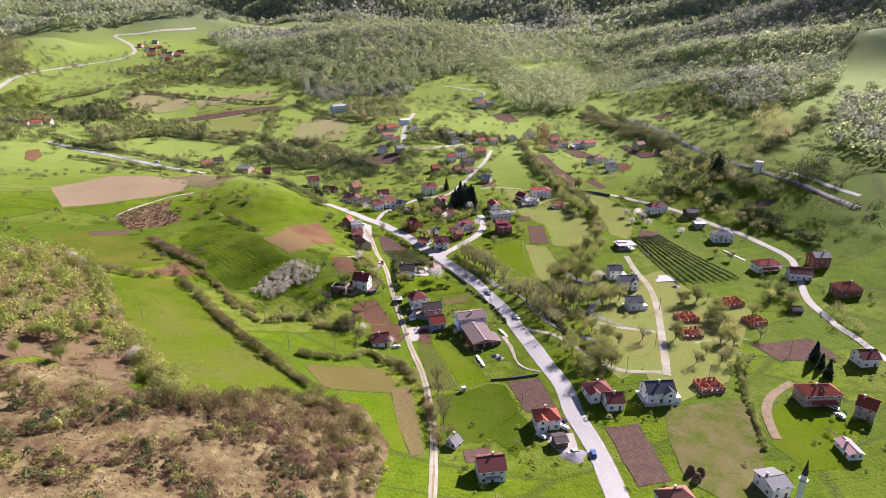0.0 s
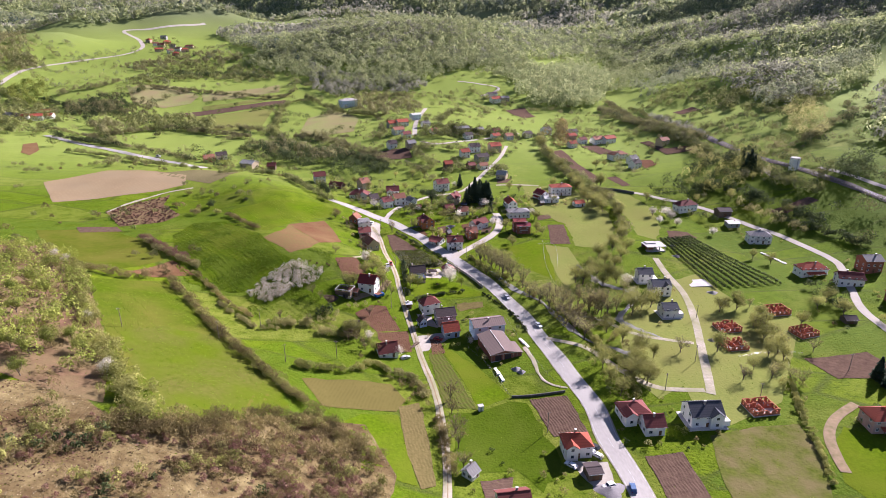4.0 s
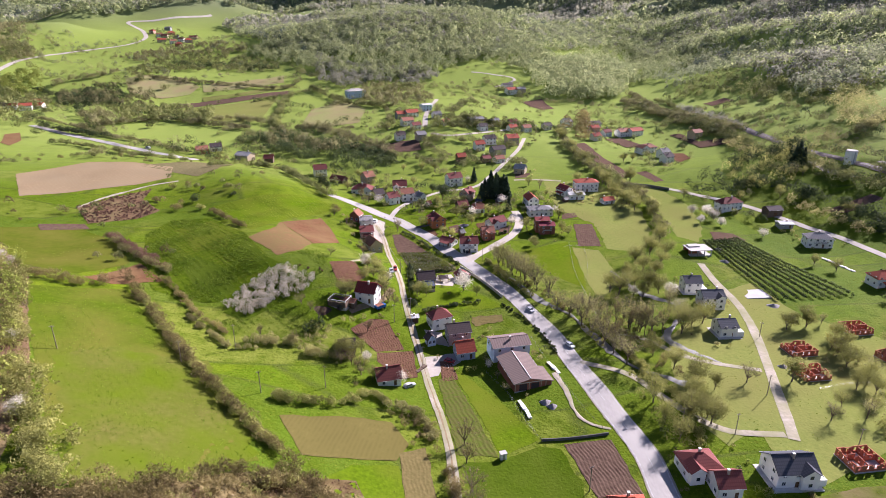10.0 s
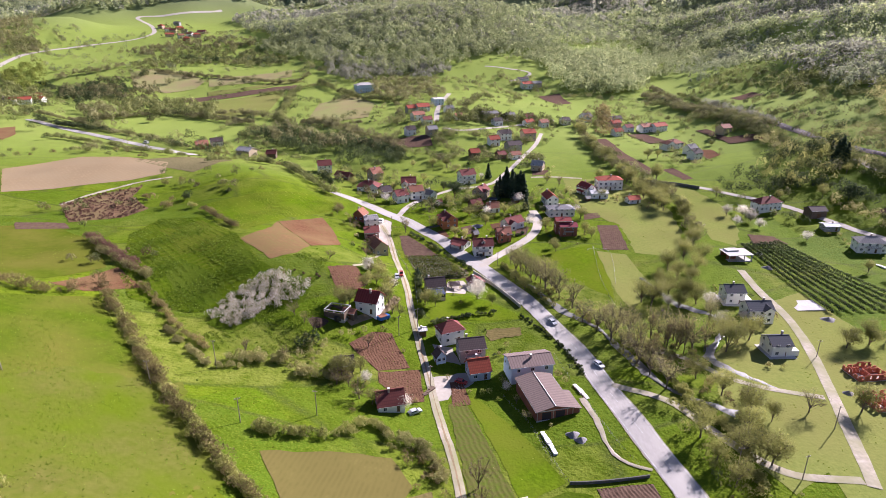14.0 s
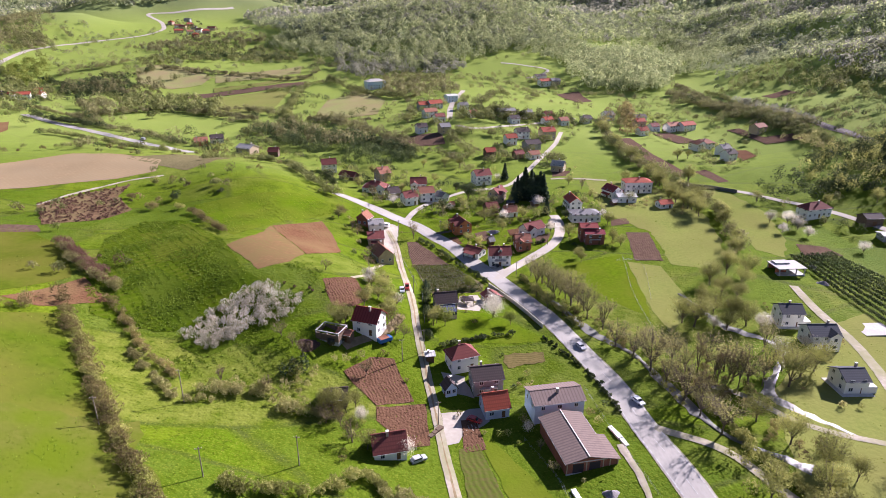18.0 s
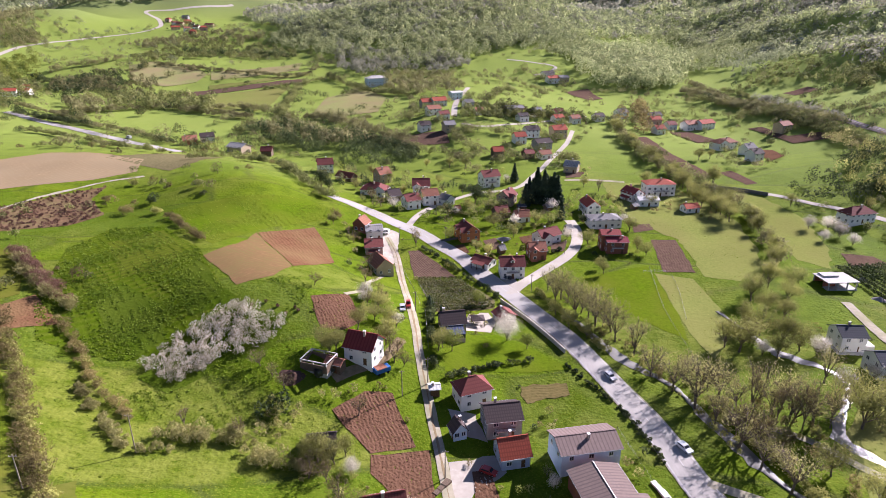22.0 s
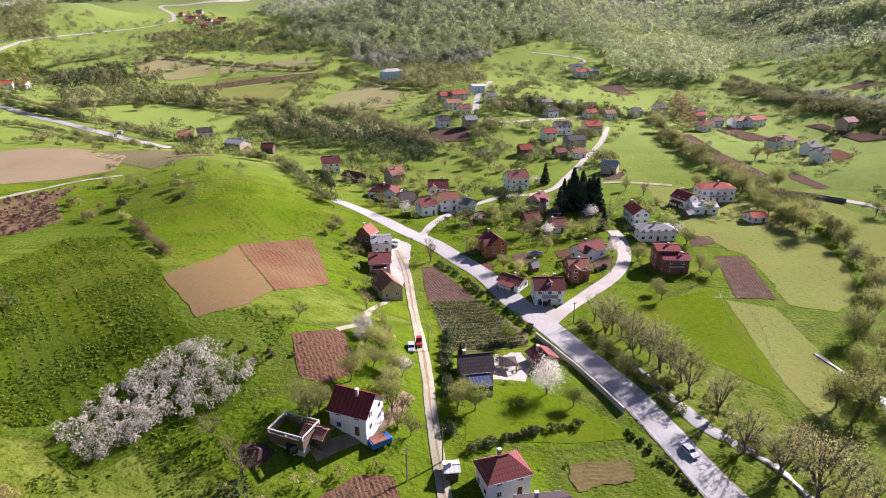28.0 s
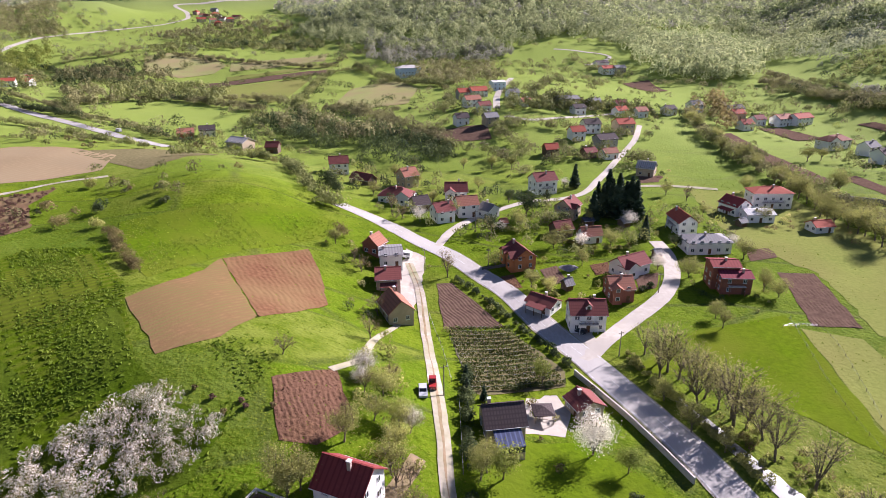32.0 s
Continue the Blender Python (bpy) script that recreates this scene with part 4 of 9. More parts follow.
            # garage bays: dark panels on the wall give their inner shade by colour
            for f0, f1 in ((0.12, 0.33), (0.44, 0.65)):
                part("garage_opening", boxed(hw - 0.05, -hd + f0 * span, 0.35, hw + 0.06, -hd + f1 * span, 2.95), ROOFS["dark"], h, "dark panel for the unlit inside of an open garage bay")
            for f0 in (0.0, 0.375, 0.70, 0.83, 0.985):
                part("column", boxed(hw + 0.01, -hd + f0 * span, 0.35, hw + 0.09, -hd + f0 * span + 0.26, eave - 0.42), WALLS["tan"], h)
            part("ridge_strip", boxed(-ex, -0.12, eave + rise + 0.05, ex, 0.12, eave + rise + 0.12), FRAME, h, "white ridge strip")
            part("side_wing", boxed(0.02 * hw, hd, low, hw, hd + wing, eave - 0.75), WALLS[wall], h)
            part("wing_roof", sloped_slab(bmesh.new(), 0.0, ex, over + wing, ze - wing * rise / hd, over - 0.05, ze + 0.01, 0.2), ROOFS[roof], h)


def house(x, y, rz, w, d, eave, rise, kind, roof, wall, extras=()):
    """A house with its ridge along its own x: walls, roof slabs with eaves, chimney, windows and a door."""
    hw, hd = w / 2 - 0.45, d / 2 - 0.5
    SPOTS.append((x, y))
    c, s = math.cos(radians(rz)), math.sin(radians(rz))
    corners = [(x + a * hw * c - b * hd * s, y + a * hw * s + b * hd * c) for a in (-1, 1) for b in (-1, 1)]
    zs = [float(ground(*q)) for q in corners]
    z0 = sum(zs) / 4
    low = min(zs) - z0 - 0.4
    two = eave > 4.2
    tall = "two-storey" if two else "low"
    is_barn = wall == "wood"
    h = thing("barn" if is_barn else "house", x, y, z0, rz, f"{tall} {WALL_WORDS[wall]} {'barn' if is_barn else 'house'} with a {ROOF_WORDS[roof]} {'hipped' if kind == 'hip' else 'gable'} roof", "barn" if is_barn else "house", "village houses")
    bm = bmesh.new()
    base = [bm.verts.new(p) for p in ((-hw, -hd, low), (hw, -hd, low), (hw, hd, low), (-hw, hd, low))]
    top = [bm.verts.new(p) for p in ((-hw, -hd, eave), (hw, -hd, eave), (hw, hd, eave), (-hw, hd, eave))]
    for k in range(4):
        bm.faces.new((base[k], base[(k + 1) % 4], top[(k + 1) % 4], top[k]))
    if kind == "gable":
        lift = rise * hd / (d / 2)
        a, b = bm.verts.new((-hw, 0, eave + lift - 0.06)), bm.verts.new((hw, 0, eave + lift - 0.06))
        bm.faces.new((top[3], top[0], a))
        bm.faces.new((top[1], top[2], b))
    part("wall", bm, WALLS[wall], h)
    # roof
    over, th = d / 2, 0.22
    slope = rise / hd
    ze = eave - (over - hd) * slope
    bm = bmesh.new()
    ex = w / 2
    if kind == "gable":
        ring = [(-over, ze), (0, eave + rise), (over, ze), (over, ze - th), (0, eave + rise - th), (-over, ze - th)]
        ends = [[bm.verts.new((sx * ex, q[0], q[1])) for q in ring] for sx in (-1, 1)]
        for k in range(6):
            bm.faces.new((ends[0][k], ends[0][(k + 1) % 6], ends[1][(k + 1) % 6], ends[1][k]))
        bm.faces.new(ends[0][0:2] + ends[0][4:6])
        bm.faces.new(ends[0][1:5])
        bm.faces.new(ends[1][0:2] + ends[1][4:6])
        bm.faces.new(ends[1][1:5])
        bmesh.ops.recalc_face_normals(bm, faces=bm.faces)
    else:
        r = max(0.3, ex - over)
        e = [bm.verts.new((a * ex, b * over, ze)) for a, b in ((-1, -1), (1, -1), (1, 1), (-1, 1))]
        l = [bm.verts.new((a * ex, b * over, ze - th)) for a, b in ((-1, -1), (1, -1), (1, 1), (-1, 1))]
        p, q = bm.verts.new((-r, 0, eave + rise)), bm.verts.new((r, 0, eave + rise))
        for f in ((e[0], e[1], q, p), (e[1], e[2], q), (e[2], e[3], p, q), (e[3], e[0], p), l[::-1]):
            bm.faces.new(f)
        for k in range(4):
            bm.faces.new((l[k], l[(k + 1) % 4], e[(k + 1) % 4], e[k]))
    rf = part("roof", bm, ROOFS[roof], h, ROOF_WORDS[roof] + " roof")
    # ridge cap, gutters and chimney
    rl = ex if kind == "gable" else max(0.3, ex - over)
    part("ridge_cap", boxed(-rl, -0.16, eave + rise - 0.06, rl, 0.16, eave + rise + 0.07), ROOFS[roof], rf)
    for sy in (-1, 1):
        if y > 160:
            break
        part("gutter", boxed(-ex, sy * over - 0.07, ze - 0.16, ex, sy * over + 0.07, ze - 0.04), FRAME, rf)
    rng = random.Random(int(x * 31 + y * 17))
    if "hall" not in extras and (not is_barn or rng.random() < 0.3):
        cx, cy = rng.uniform(-0.6, 0.6) * rl, rng.choice((-1, 1)) * hd * rng.uniform(0.15, 0.35)
        ch = part("chimney", boxed(cx - 0.3, cy - 0.3, eave + rise * 0.4, cx + 0.3, cy + 0.3, eave + rise + 0.75), CHIMNEY, h)
        part("chimney_cap", boxed(cx - 0.38, cy - 0.38, eave + rise + 0.75, cx + 0.38, cy + 0.38, eave + rise + 0.87), FRAME, ch)
    house_extras(h, extras, hw, hd, ex, over, eave, rise, ze, low, roof, wall)
    # openings
    if "hall" in extras:
        for k in range(4):
            at = -hw + (k + 0.5) * hw / 2
            win = part("window", boxed(at - 0.55, -hd - 0.06, 2.3, at + 0.55, -hd + 0.02, 3.3), FRAME, h)
            part("pane", boxed(at - 0.45, -hd - 0.09, 2.4, at + 0.45, -hd - 0.03, 3.2), GLASS, win)
        return h
    if is_barn:
        part("door", boxed(-1.1, -hd - 0.06, low + 0.4, 1.1, -hd + 0.02, 2.1), DOOR, h)
        return h
    n = max(2, int(2 * hw / 3.0))
    if "few" in extras:
        n = 3
    for level in range(2 if two else 1):
        if level == 0 and "few" in extras:
            continue
        zb = 0.95 + 2.7 * level
        for side in ("front", "left", "right") if y < 160 else ("front",):
            span, m = (hw, n) if side in ("front", "back") else (hd, 2)
            for k in range(m):
                at = -span + (k + 0.5) * 2 * span / m
                if side == "front" and level == 0 and k == m // 2:
                    dm = part("door", boxed(at - 0.5, -hd - 0.05, 0.0, at + 0.5, -hd + 0.02, 2.05), DOOR, h)
                    if y < 60:
                        part("handle", boxed(at + 0.32, -hd - 0.1, 0.95, at + 0.4, -hd - 0.05, 1.1), FRAME, dm)
                    continue
                ww, wh = rng.choice((0.55, 0.65)), 1.25
                fr, pane, sill = bmesh.new(), bmesh.new(), bmesh.new()

                def put(bm2, a0, a1, zz0, zz1, o0, o1):
                    if side == "front":
                        box(bm2, at + a0, -hd - o1, zz0, at + a1, -hd - o0, zz1)
                    elif side == "back":
                        box(bm2, at + a0, hd + o0, zz0, at + a1, hd + o1, zz1)
                    elif side == "left":
                        box(bm2, -hw - o1, at + a0, zz0, -hw - o0, at + a1, zz1)
                    else:
                        box(bm2, hw + o0, at + a0, zz0, hw + o1, at + a1, zz1)

                for a0, a1, q0, q1 in ((-ww, -ww + 0.09, 0, wh), (ww - 0.09, ww, 0, wh), (-ww, ww, 0, 0.09), (-ww, ww, wh - 0.09, wh), (-0.04, 0.04, 0, wh)):
                    put(fr, a0, a1, zb + q0, zb + q1, -0.02, 0.06)
                put(pane, -ww + 0.05, ww - 0.05, zb + 0.05, zb + wh - 0.05, -0.02, 0.03)
                put(sill, -ww - 0.1, ww + 0.1, zb - 0.08, zb, -0.02, 0.12)
                win = part("window", fr, FRAME, h)
                part("pane", pane, GLASS, win)
                if y < 60:
                    part("sill", sill, FRAME, win)
    return h


house(4.9, -96.6, 10, 15.4, 9.8, 5.8, 1.6, "gable", "brown", "skyblue", ('few',))
house(7.0, -113.4, -79, 19.4, 12.4, 3.7, 1.35, "gable", "brown", "brick", ('hall',))
house(-13.8, -85.0, 9, 9.8, 9.0, 5.5, 2.2, "gable", "dark", "grey", ('balcony',))
house(-12.1, -95.6, 12, 7.9, 8.0, 3.5, 3.0, "gable", "red", "blue")
house(-24.9, -88.7, -70, 4.2, 4.5, 3.0, 2.0, "gable", "dark", "skyblue")
house(-20.8, -75.5, 21, 9.7, 7.5, 5.2, 2.6, "hip", "maroon", "white")
house(-40.9, -116.3, 13, 9.0, 8.0, 3.0, 3.0, "gable", "maroon", "white")
house(-56.7, -99.2, 8, 6.9, 6.0, 2.4, 1.8, "gable", "dark", "wood")
house(-50.4, -67.3, -20, 9.2, 8.5, 5.0, 3.0, "gable", "crimson", "white")
house(-57.3, -73.7, -21, 5.3, 4.0, 2.6, 0.8, "gable", "rust", "wood")
house(-25.6, -42.4, 11, 8.5, 8.0, 4.0, 2.6, "gable", "dark", "tan", ('leanto',))
house(-7.7, -31.5, -67, 6.4, 7.0, 2.8, 1.6, "gable", "maroon", "tan")
house(-0.9, 8.5, 2, 10.2, 9.0, 5.5, 2.6, "gable", "maroon", "white", ('balcony', 'dormer'))
house(-11.2, 18.6, -38, 9.0, 7.4, 2.7, 1.5, "gable", "maroon", "white", ('porch',))
house(11.4, 25.3, 6, 7.7, 9.0, 4.5, 2.4, "gable", "rust", "brick", ('crossl',))
house(-2.9, 30.4, 28, 3.4, 4.0, 2.4, 1.4, "gable", "grey", "wood")
house(18.6, 42.6, 33, 11.9, 8.0, 4.0, 2.5, "gable", "maroon", "white", ('crossl',))
house(46.5, 30.9, -1, 9.7, 8.0, 5.5, 1.0, "gable", "magenta", "brick", ('balcony',))
house(44.5, 34.6, -1, 8.8, 8.0, 7.5, 1.0, "gable", "crimson", "brick")
house(49.0, 62.7, 5, 16.0, 10.0, 4.5, 1.6, "hip", "grey", "white")
house(47.3, 83.1, -84, 12.6, 8.0, 5.0, 2.6, "gable", "red", "white", ('balcony',))
house(-16.6, 48.5, -69, 11.0, 8.6, 4.6, 2.8, "gable", "maroon", "orange", ('cross', 'crossl'))
house(10.8, 71.1, 12, 8.1, 7.0, 3.2, 2.4, "gable", "rust", "white")
house(1.0, 76.8, 24, 7.8, 7.0, 3.2, 2.4, "gable", "maroon", "wood")
house(6.3, 98.3, 57, 10, 8.6, 4.9, 3, "gable", "maroon", "tan", ('crossl',))
house(-0.8, 130.7, 22, 11.2, 9.7, 6.4, 2.8, "gable", "maroon", "white", ('balcony',))
house(53.3, 159.9, -25, 9.2, 8.6, 4.4, 2.6, "gable", "pale", "tan")
house(74.7, 103.5, -64, 10.2, 8.6, 4.4, 2.6, "gable", "crimson", "white", ('porch',))
house(91.8, 112.6, 2, 16.9, 9.7, 6.9, 1.8, "hip", "red", "white", ('balcony',))
house(80.2, 94.9, 2, 11.5, 8.6, 3.6, 1, "gable", "white", "white")
house(98.7, 83.4, 12, 8.4, 7.0, 2.8, 1.6, "gable", "red", "white")
house(175.3, 221.5, 20, 18.4, 9.7, 5.4, 2.4, "hip", "rust", "white", ('crossl',))
house(181.7, 199, 25, 9.3, 8.6, 5.4, 2.4, "gable", "grey", "white")
house(176.5, 178.2, 25, 9.2, 8.6, 5.4, 2.4, "gable", "dark", "white")
house(229.7, 246.8, 25, 11.4, 9.7, 5.4, 2.4, "gable", "rust", "tan")
house(188.7, 289.5, 25, 15.2, 9.7, 5.4, 2.4, "gable", "red", "white")
house(176, 288.8, 25, 13.3, 9.7, 5.4, 2.4, "gable", "rust", "white")
house(159.7, 288.2, 23, 9.2, 8.6, 4.4, 2.4, "gable", "maroon", "white")
house(159, 326.6, 25, 13.3, 8.6, 4.4, 2.4, "gable", "dark", "white")
house(152.5, 305.1, 20, 10.3, 8.6, 4.4, 2.4, "gable", "red", "pink")
house(143.6, 268.1, 19, 9.2, 8.6, 4.4, 2.4, "gable", "red", "white")
house(31.9, 299.3, 16, 15.2, 11.9, 6.4, 1.6, "gable", "grey", "tan")
house(36.9, 280.4, 23, 9.2, 8.6, 4.4, 2.2, "gable", "dark", "white")
house(51.4, 302.2, 24, 9.5, 8.6, 4.9, 2.6, "gable", "grey", "white")
house(70.1, 304.6, 23, 9.7, 8.6, 4.9, 2.4, "gable", "maroon", "grey")
house(66.3, 285.6, 25, 9.2, 8.6, 4.4, 2.2, "gable", "red", "white")
house(38.3, 237.6, 15, 10.7, 9.7, 5.4, 2.4, "gable", "dark", "white")
house(27.3, 220, 17, 9.2, 8.6, 5.4, 2.4, "gable", "red", "white")
house(58.7, 240.4, 15, 11.5, 10.8, 6.4, 2.6, "gable", "red", "tan")
house(42.1, 210.2, 22, 12.4, 9.7, 4.9, 2.4, "gable", "dark", "grey")
house(9.5, 192.9, 15, 8.0, 8.0, 4.0, 2.4, "gable", "red", "wood")
house(29.8, 189.7, 25, 7.7, 7.0, 3.4, 2.0, "gable", "maroon", "wood")
house(40.3, 189.1, 25, 9.2, 7.6, 3.6, 2, "gable", "rust", "white")
house(80.3, 287.7, 25, 9.2, 8.6, 4.4, 2.4, "gable", "rust", "white")
house(103.7, 301.9, 24, 9.2, 8.6, 4.4, 2.2, "gable", "dark", "white")
house(128.9, 324.3, 23, 10.3, 9.7, 5.4, 2.6, "gable", "grey", "white")
house(99.6, 507.2, 25, 15.2, 9.7, 5.4, 2.4, "gable", "red", "white")
house(112.6, 511.2, 25, 13.3, 8.6, 5.4, 2.2, "gable", "grey", "tan")
house(97.4, 527.4, 25, 15.8, 8.6, 4.4, 2, "gable", "dark", "white")
house(-99.8, 480.6, 25, 23.4, 13.0, 9.0, 2.4, "hip", "pale", "skyblue")
house(-30.6, 337.1, 25, 13.9, 9.7, 5.4, 2.6, "gable", "red", "white")
house(-14.9, 369, 25, 11.8, 9.7, 6.4, 1, "gable", "white", "skyblue")
house(-42.1, 332.8, 25, 9.3, 8.6, 5.4, 2.4, "gable", "red", "grey")
house(-26.7, 278.3, 25, 9.2, 8.6, 4.4, 2.2, "gable", "maroon", "white")
house(-35, 297.8, 25, 12.2, 9.7, 5.4, 2.4, "gable", "rust", "white")
house(-22.8, 244.4, 23, 9.2, 8.6, 5.4, 2.4, "gable", "grey", "tan")
house(-41.2, 250.3, 24, 9.2, 8.6, 4.9, 2.4, "gable", "dark", "white")
house(-4.7, 326.7, 25, 9.2, 8.6, 4.4, 2.2, "gable", "grey", "white")
house(2.4, 291.9, 25, 8, 7.6, 3.9, 2, "gable", "rust", "white")
house(-101.8, 163, 15, 10.3, 9.7, 5.9, 2.8, "gable", "maroon", "white")
house(-85.0, 139.6, -33, 12.6, 7.0, 3.0, 2.4, "gable", "maroon", "wood")
house(-63.7, 139.3, 35, 8.3, 9.7, 5.9, 3, "gable", "rust", "tan")
house(-65.2, 109.4, -8, 14.9, 9.7, 3.9, 2.8, "hip", "maroon", "white", ('cross',))
house(-54.4, 100.3, 27, 7.4, 8.6, 3.4, 2.6, "gable", "dark", "tan")
house(-39.8, 113.4, 2, 10.1, 9.7, 5.9, 3, "gable", "maroon", "white", ('crossl',))
house(-35.1, 97.4, 15, 9.2, 9.7, 5.4, 2.6, "gable", "rust", "white")
house(-26, 95.7, -44, 6.9, 7.6, 3.9, 2, "gable", "grey", "white")
house(-44.4, 88.5, 29, 8.5, 8.6, 4.9, 2.6, "gable", "maroon", "white")
house(-64.6, 46.0, 66, 6.2, 7.0, 4.0, 2.6, "gable", "rust", "brick")
house(-58.8, 41.7, 11, 8.0, 10.0, 4.5, 0.8, "gable", "grey", "white")
house(-57.4, 25.8, 9, 8.0, 10.0, 4.0, 2.0, "gable", "maroon", "pink", ('porch',))
house(-52.7, 7.0, -63, 10.0, 8.0, 4.0, 3.0, "gable", "rust", "tan")
house(94.7, -88.1, 1, 8.0, 9.0, 4.6, 2.0, "gable", "navy", "white", ('terrace',))
house(101.0, -62.1, 0, 10.3, 9.0, 5.5, 2.2, "gable", "navy", "white", ('cross',))
house(98.7, -46.6, -3, 8.5, 9.0, 5.5, 2.0, "gable", "navy", "white", ('terrace',))
house(72.0, -170.6, 0, 12.2, 10.0, 5.0, 3.0, "gable", "navy", "white", ('cross', 'terrace'))
house(48.2, -166.7, 4, 10.9, 9.0, 4.0, 2.4, "hip", "maroon", "white", ('crossl',))
house(52.4, -174.0, 0, 7.7, 8.0, 4.0, 2.6, "gable", "maroon", "white")
house(195.9, 8.5, -11, 14.3, 9.0, 5.5, 2.2, "hip", "grey", "white", ('balcony',))
house(194.4, 52.9, 4, 10.2, 8.0, 4.0, 1.6, "gable", "dark", "wood")
house(192.7, 35.7, -3, 8.9, 7.0, 2.8, 0.6, "gable", "white", "grey")
house(172.3, 65.5, 14, 16.0, 9.0, 5.0, 2.6, "hip", "maroon", "white")
house(194.3, -46.7, 1, 16.0, 9.0, 4.5, 2.6, "hip", "red", "white", ('porch',))
house(204.2, -63.7, -16, 13.0, 9.0, 4.5, 2.4, "gable", "maroon", "white")
house(223.6, -51.8, -5, 10.4, 10.0, 7.0, 2.0, "gable", "grey", "brick")
house(213.9, -89.3, -5, 14.2, 9.0, 5.0, 2.8, "hip", "red", "brick")
house(177.1, -102.1, -5, 6.2, 6.0, 2.4, 1.2, "gable", "dark", "wood")
house(135.6, -178.4, -3, 16.0, 9.0, 5.5, 2.6, "hip", "red", "pink", ('dormer', 'porch'))
house(148.3, -189.4, -49, 7.2, 9.0, 5.5, 2.6, "gable", "red", "pink", ('balcony',))
house(174.7, -154.5, -2, 9.0, 9.0, 4.5, 2.6, "gable", "maroon", "white")
house(127.1, -208.5, -94, 9.3, 6.0, 2.6, 1.0, "gable", "pink", "white")
house(23.1, -182.2, 0, 10.1, 8.0, 5.0, 2.6, "hip", "red", "white", ('crossl',))
house(25.3, -194.1, 5, 5.3, 6.0, 3.0, 0.5, "gable", "dark", "wood")
house(-3.2, -209.7, 4, 9.9, 9.0, 5.5, 2.6, "gable", "maroon", "white", ('balcony',))
house(-13.7, -193.2, 47, 4.8, 5.0, 2.6, 1.6, "gable", "grey", "white")
house(88.9, -223.2, 7, 8.0, 10.0, 4.5, 1.2, "gable", "grey", "white")
house(53.3, -228.3, 6, 11.5, 8.0, 4.0, 2.6, "hip", "rust", "white")
house(-149.3, 204.5, 2, 8.0, 8.0, 4.0, 2.4, "gable", "maroon", "wood")
house(-209.7, 224.2, 25, 10.3, 9.7, 4.4, 2.4, "gable", "rust", "brick")
house(-202.5, 238.9, 25, 10.3, 9.7, 4.4, 2.4, "gable", "dark", "white")
house(-170, 208.7, -25, 14, 10.8, 4.4, 2.2, "gable", "pale", "tan")
house(-456.5, 407.4, 25, 12.9, 10.8, 5.4, 2.4, "gable", "red", "white")
house(-471.8, 455.2, 25, 11.5, 10.8, 5.4, 2.4, "gable", "red", "white")
house(-451.8, 425.6, 0, 10.3, 9.7, 4.4, 2.4, "gable", "red", "white")
house(26.4, 86.2, 25, 4.0, 5.0, 2.2, 1.0, "gable", "grey", "wood")
house(12.8, 88.6, 11, 4.6, 5.0, 2.2, 0.6, "gable", "navy", "wood")
house(71.7, 88.2, 25, 4.0, 4.0, 2.2, 1.0, "gable", "grey", "wood")
house(-20.3, 84.6, 17, 3.2, 4.0, 2.2, 1.2, "gable", "rust", "wood")
house(30.8, 55.3, 15, 3.2, 4.0, 2.2, 1.0, "gable", "grey", "wood")
house(-30.9, -74.4, 8, 3.4, 3.6, 2.3, 0.4, "gable", "white", "wood")
house(-554.8, 1049.2, -20, 11.0, 9.0, 5.5, 2.6, "hip", "red", "pink")
house(-530.4, 1017.8, 17, 12.5, 9.0, 4.5, 2.6, "gable", "rust", "white")
house(-508.5, 986.6, -6, 14.0, 9.0, 5.5, 2.6, "gable", "maroon", "tan")
house(-517.1, 1045.1, 31, 15.5, 9.0, 4.5, 2.6, "hip", "red", "brick")
house(-475.8, 954.5, 8, 11.0, 9.0, 5.5, 2.6, "gable", "dark", "grey")
house(-454.0, 919.7, -15, 12.5, 9.0, 4.5, 2.6, "gable", "rust", "white")
house(-437.2, 905.8, 22, 14.0, 9.0, 5.5, 2.6, "hip", "red", "pink")
house(-442.9, 952.4, -1, 15.5, 9.0, 4.5, 2.6, "gable", "maroon", "tan")
house(-461.3, 894.1, 36, 11.0, 9.0, 5.5, 2.6, "gable", "rust", "white")
house(-444.5, 873.1, 13, 12.5, 9.0, 4.5, 2.6, "hip", "red", "brick")
house(-543.4, 1106.3, -10, 14.0, 9.0, 5.5, 2.6, "gable", "grey", "grey")
house(-487.9, 912.3, 27, 15.5, 9.0, 4.5, 2.6, "gable", "red", "tan")
house(-496.1, 422.8, -5, 10.3, 9.7, 4.4, 2.4, "gable", "grey", "white")
house(-480.8, 410.9, -5, 10.3, 9.7, 4.4, 2.4, "gable", "dark", "white")
house(-470.2, 410.1, -5, 10.3, 9.7, 4.4, 2.4, "gable", "red", "white")
house(-484.4, 467.3, -5, 10.3, 9.7, 4.4, 2.4, "gable", "red", "tan")


# ---- trees, bushes and woods ----
def fast_mesh(name, verts, faces, materials, slots=None):
    me = bpy.data.meshes.new(name)
    nv, nf, k = len(verts), len(faces), faces.shape[1]
    me.vertices.add(nv)
    me.vertices.foreach_set("co", np.ascontiguousarray(verts, dtype=np.float32).ravel())
    me.loops.add(nf * k)
    me.loops.foreach_set("vertex_index", np.ascontiguousarray(faces, dtype=np.int32).ravel())
    me.polygons.add(nf)
    me.polygons.foreach_set("loop_start", np.arange(0, nf * k, k, dtype=np.int32))
    for m in materials:
        me.materials.append(m)
    if slots is not None:
        me.polygons.foreach_set("material_index", np.ascontiguousarray(slots, dtype=np.int32))
    me.update(calc_edges=True)
    return me


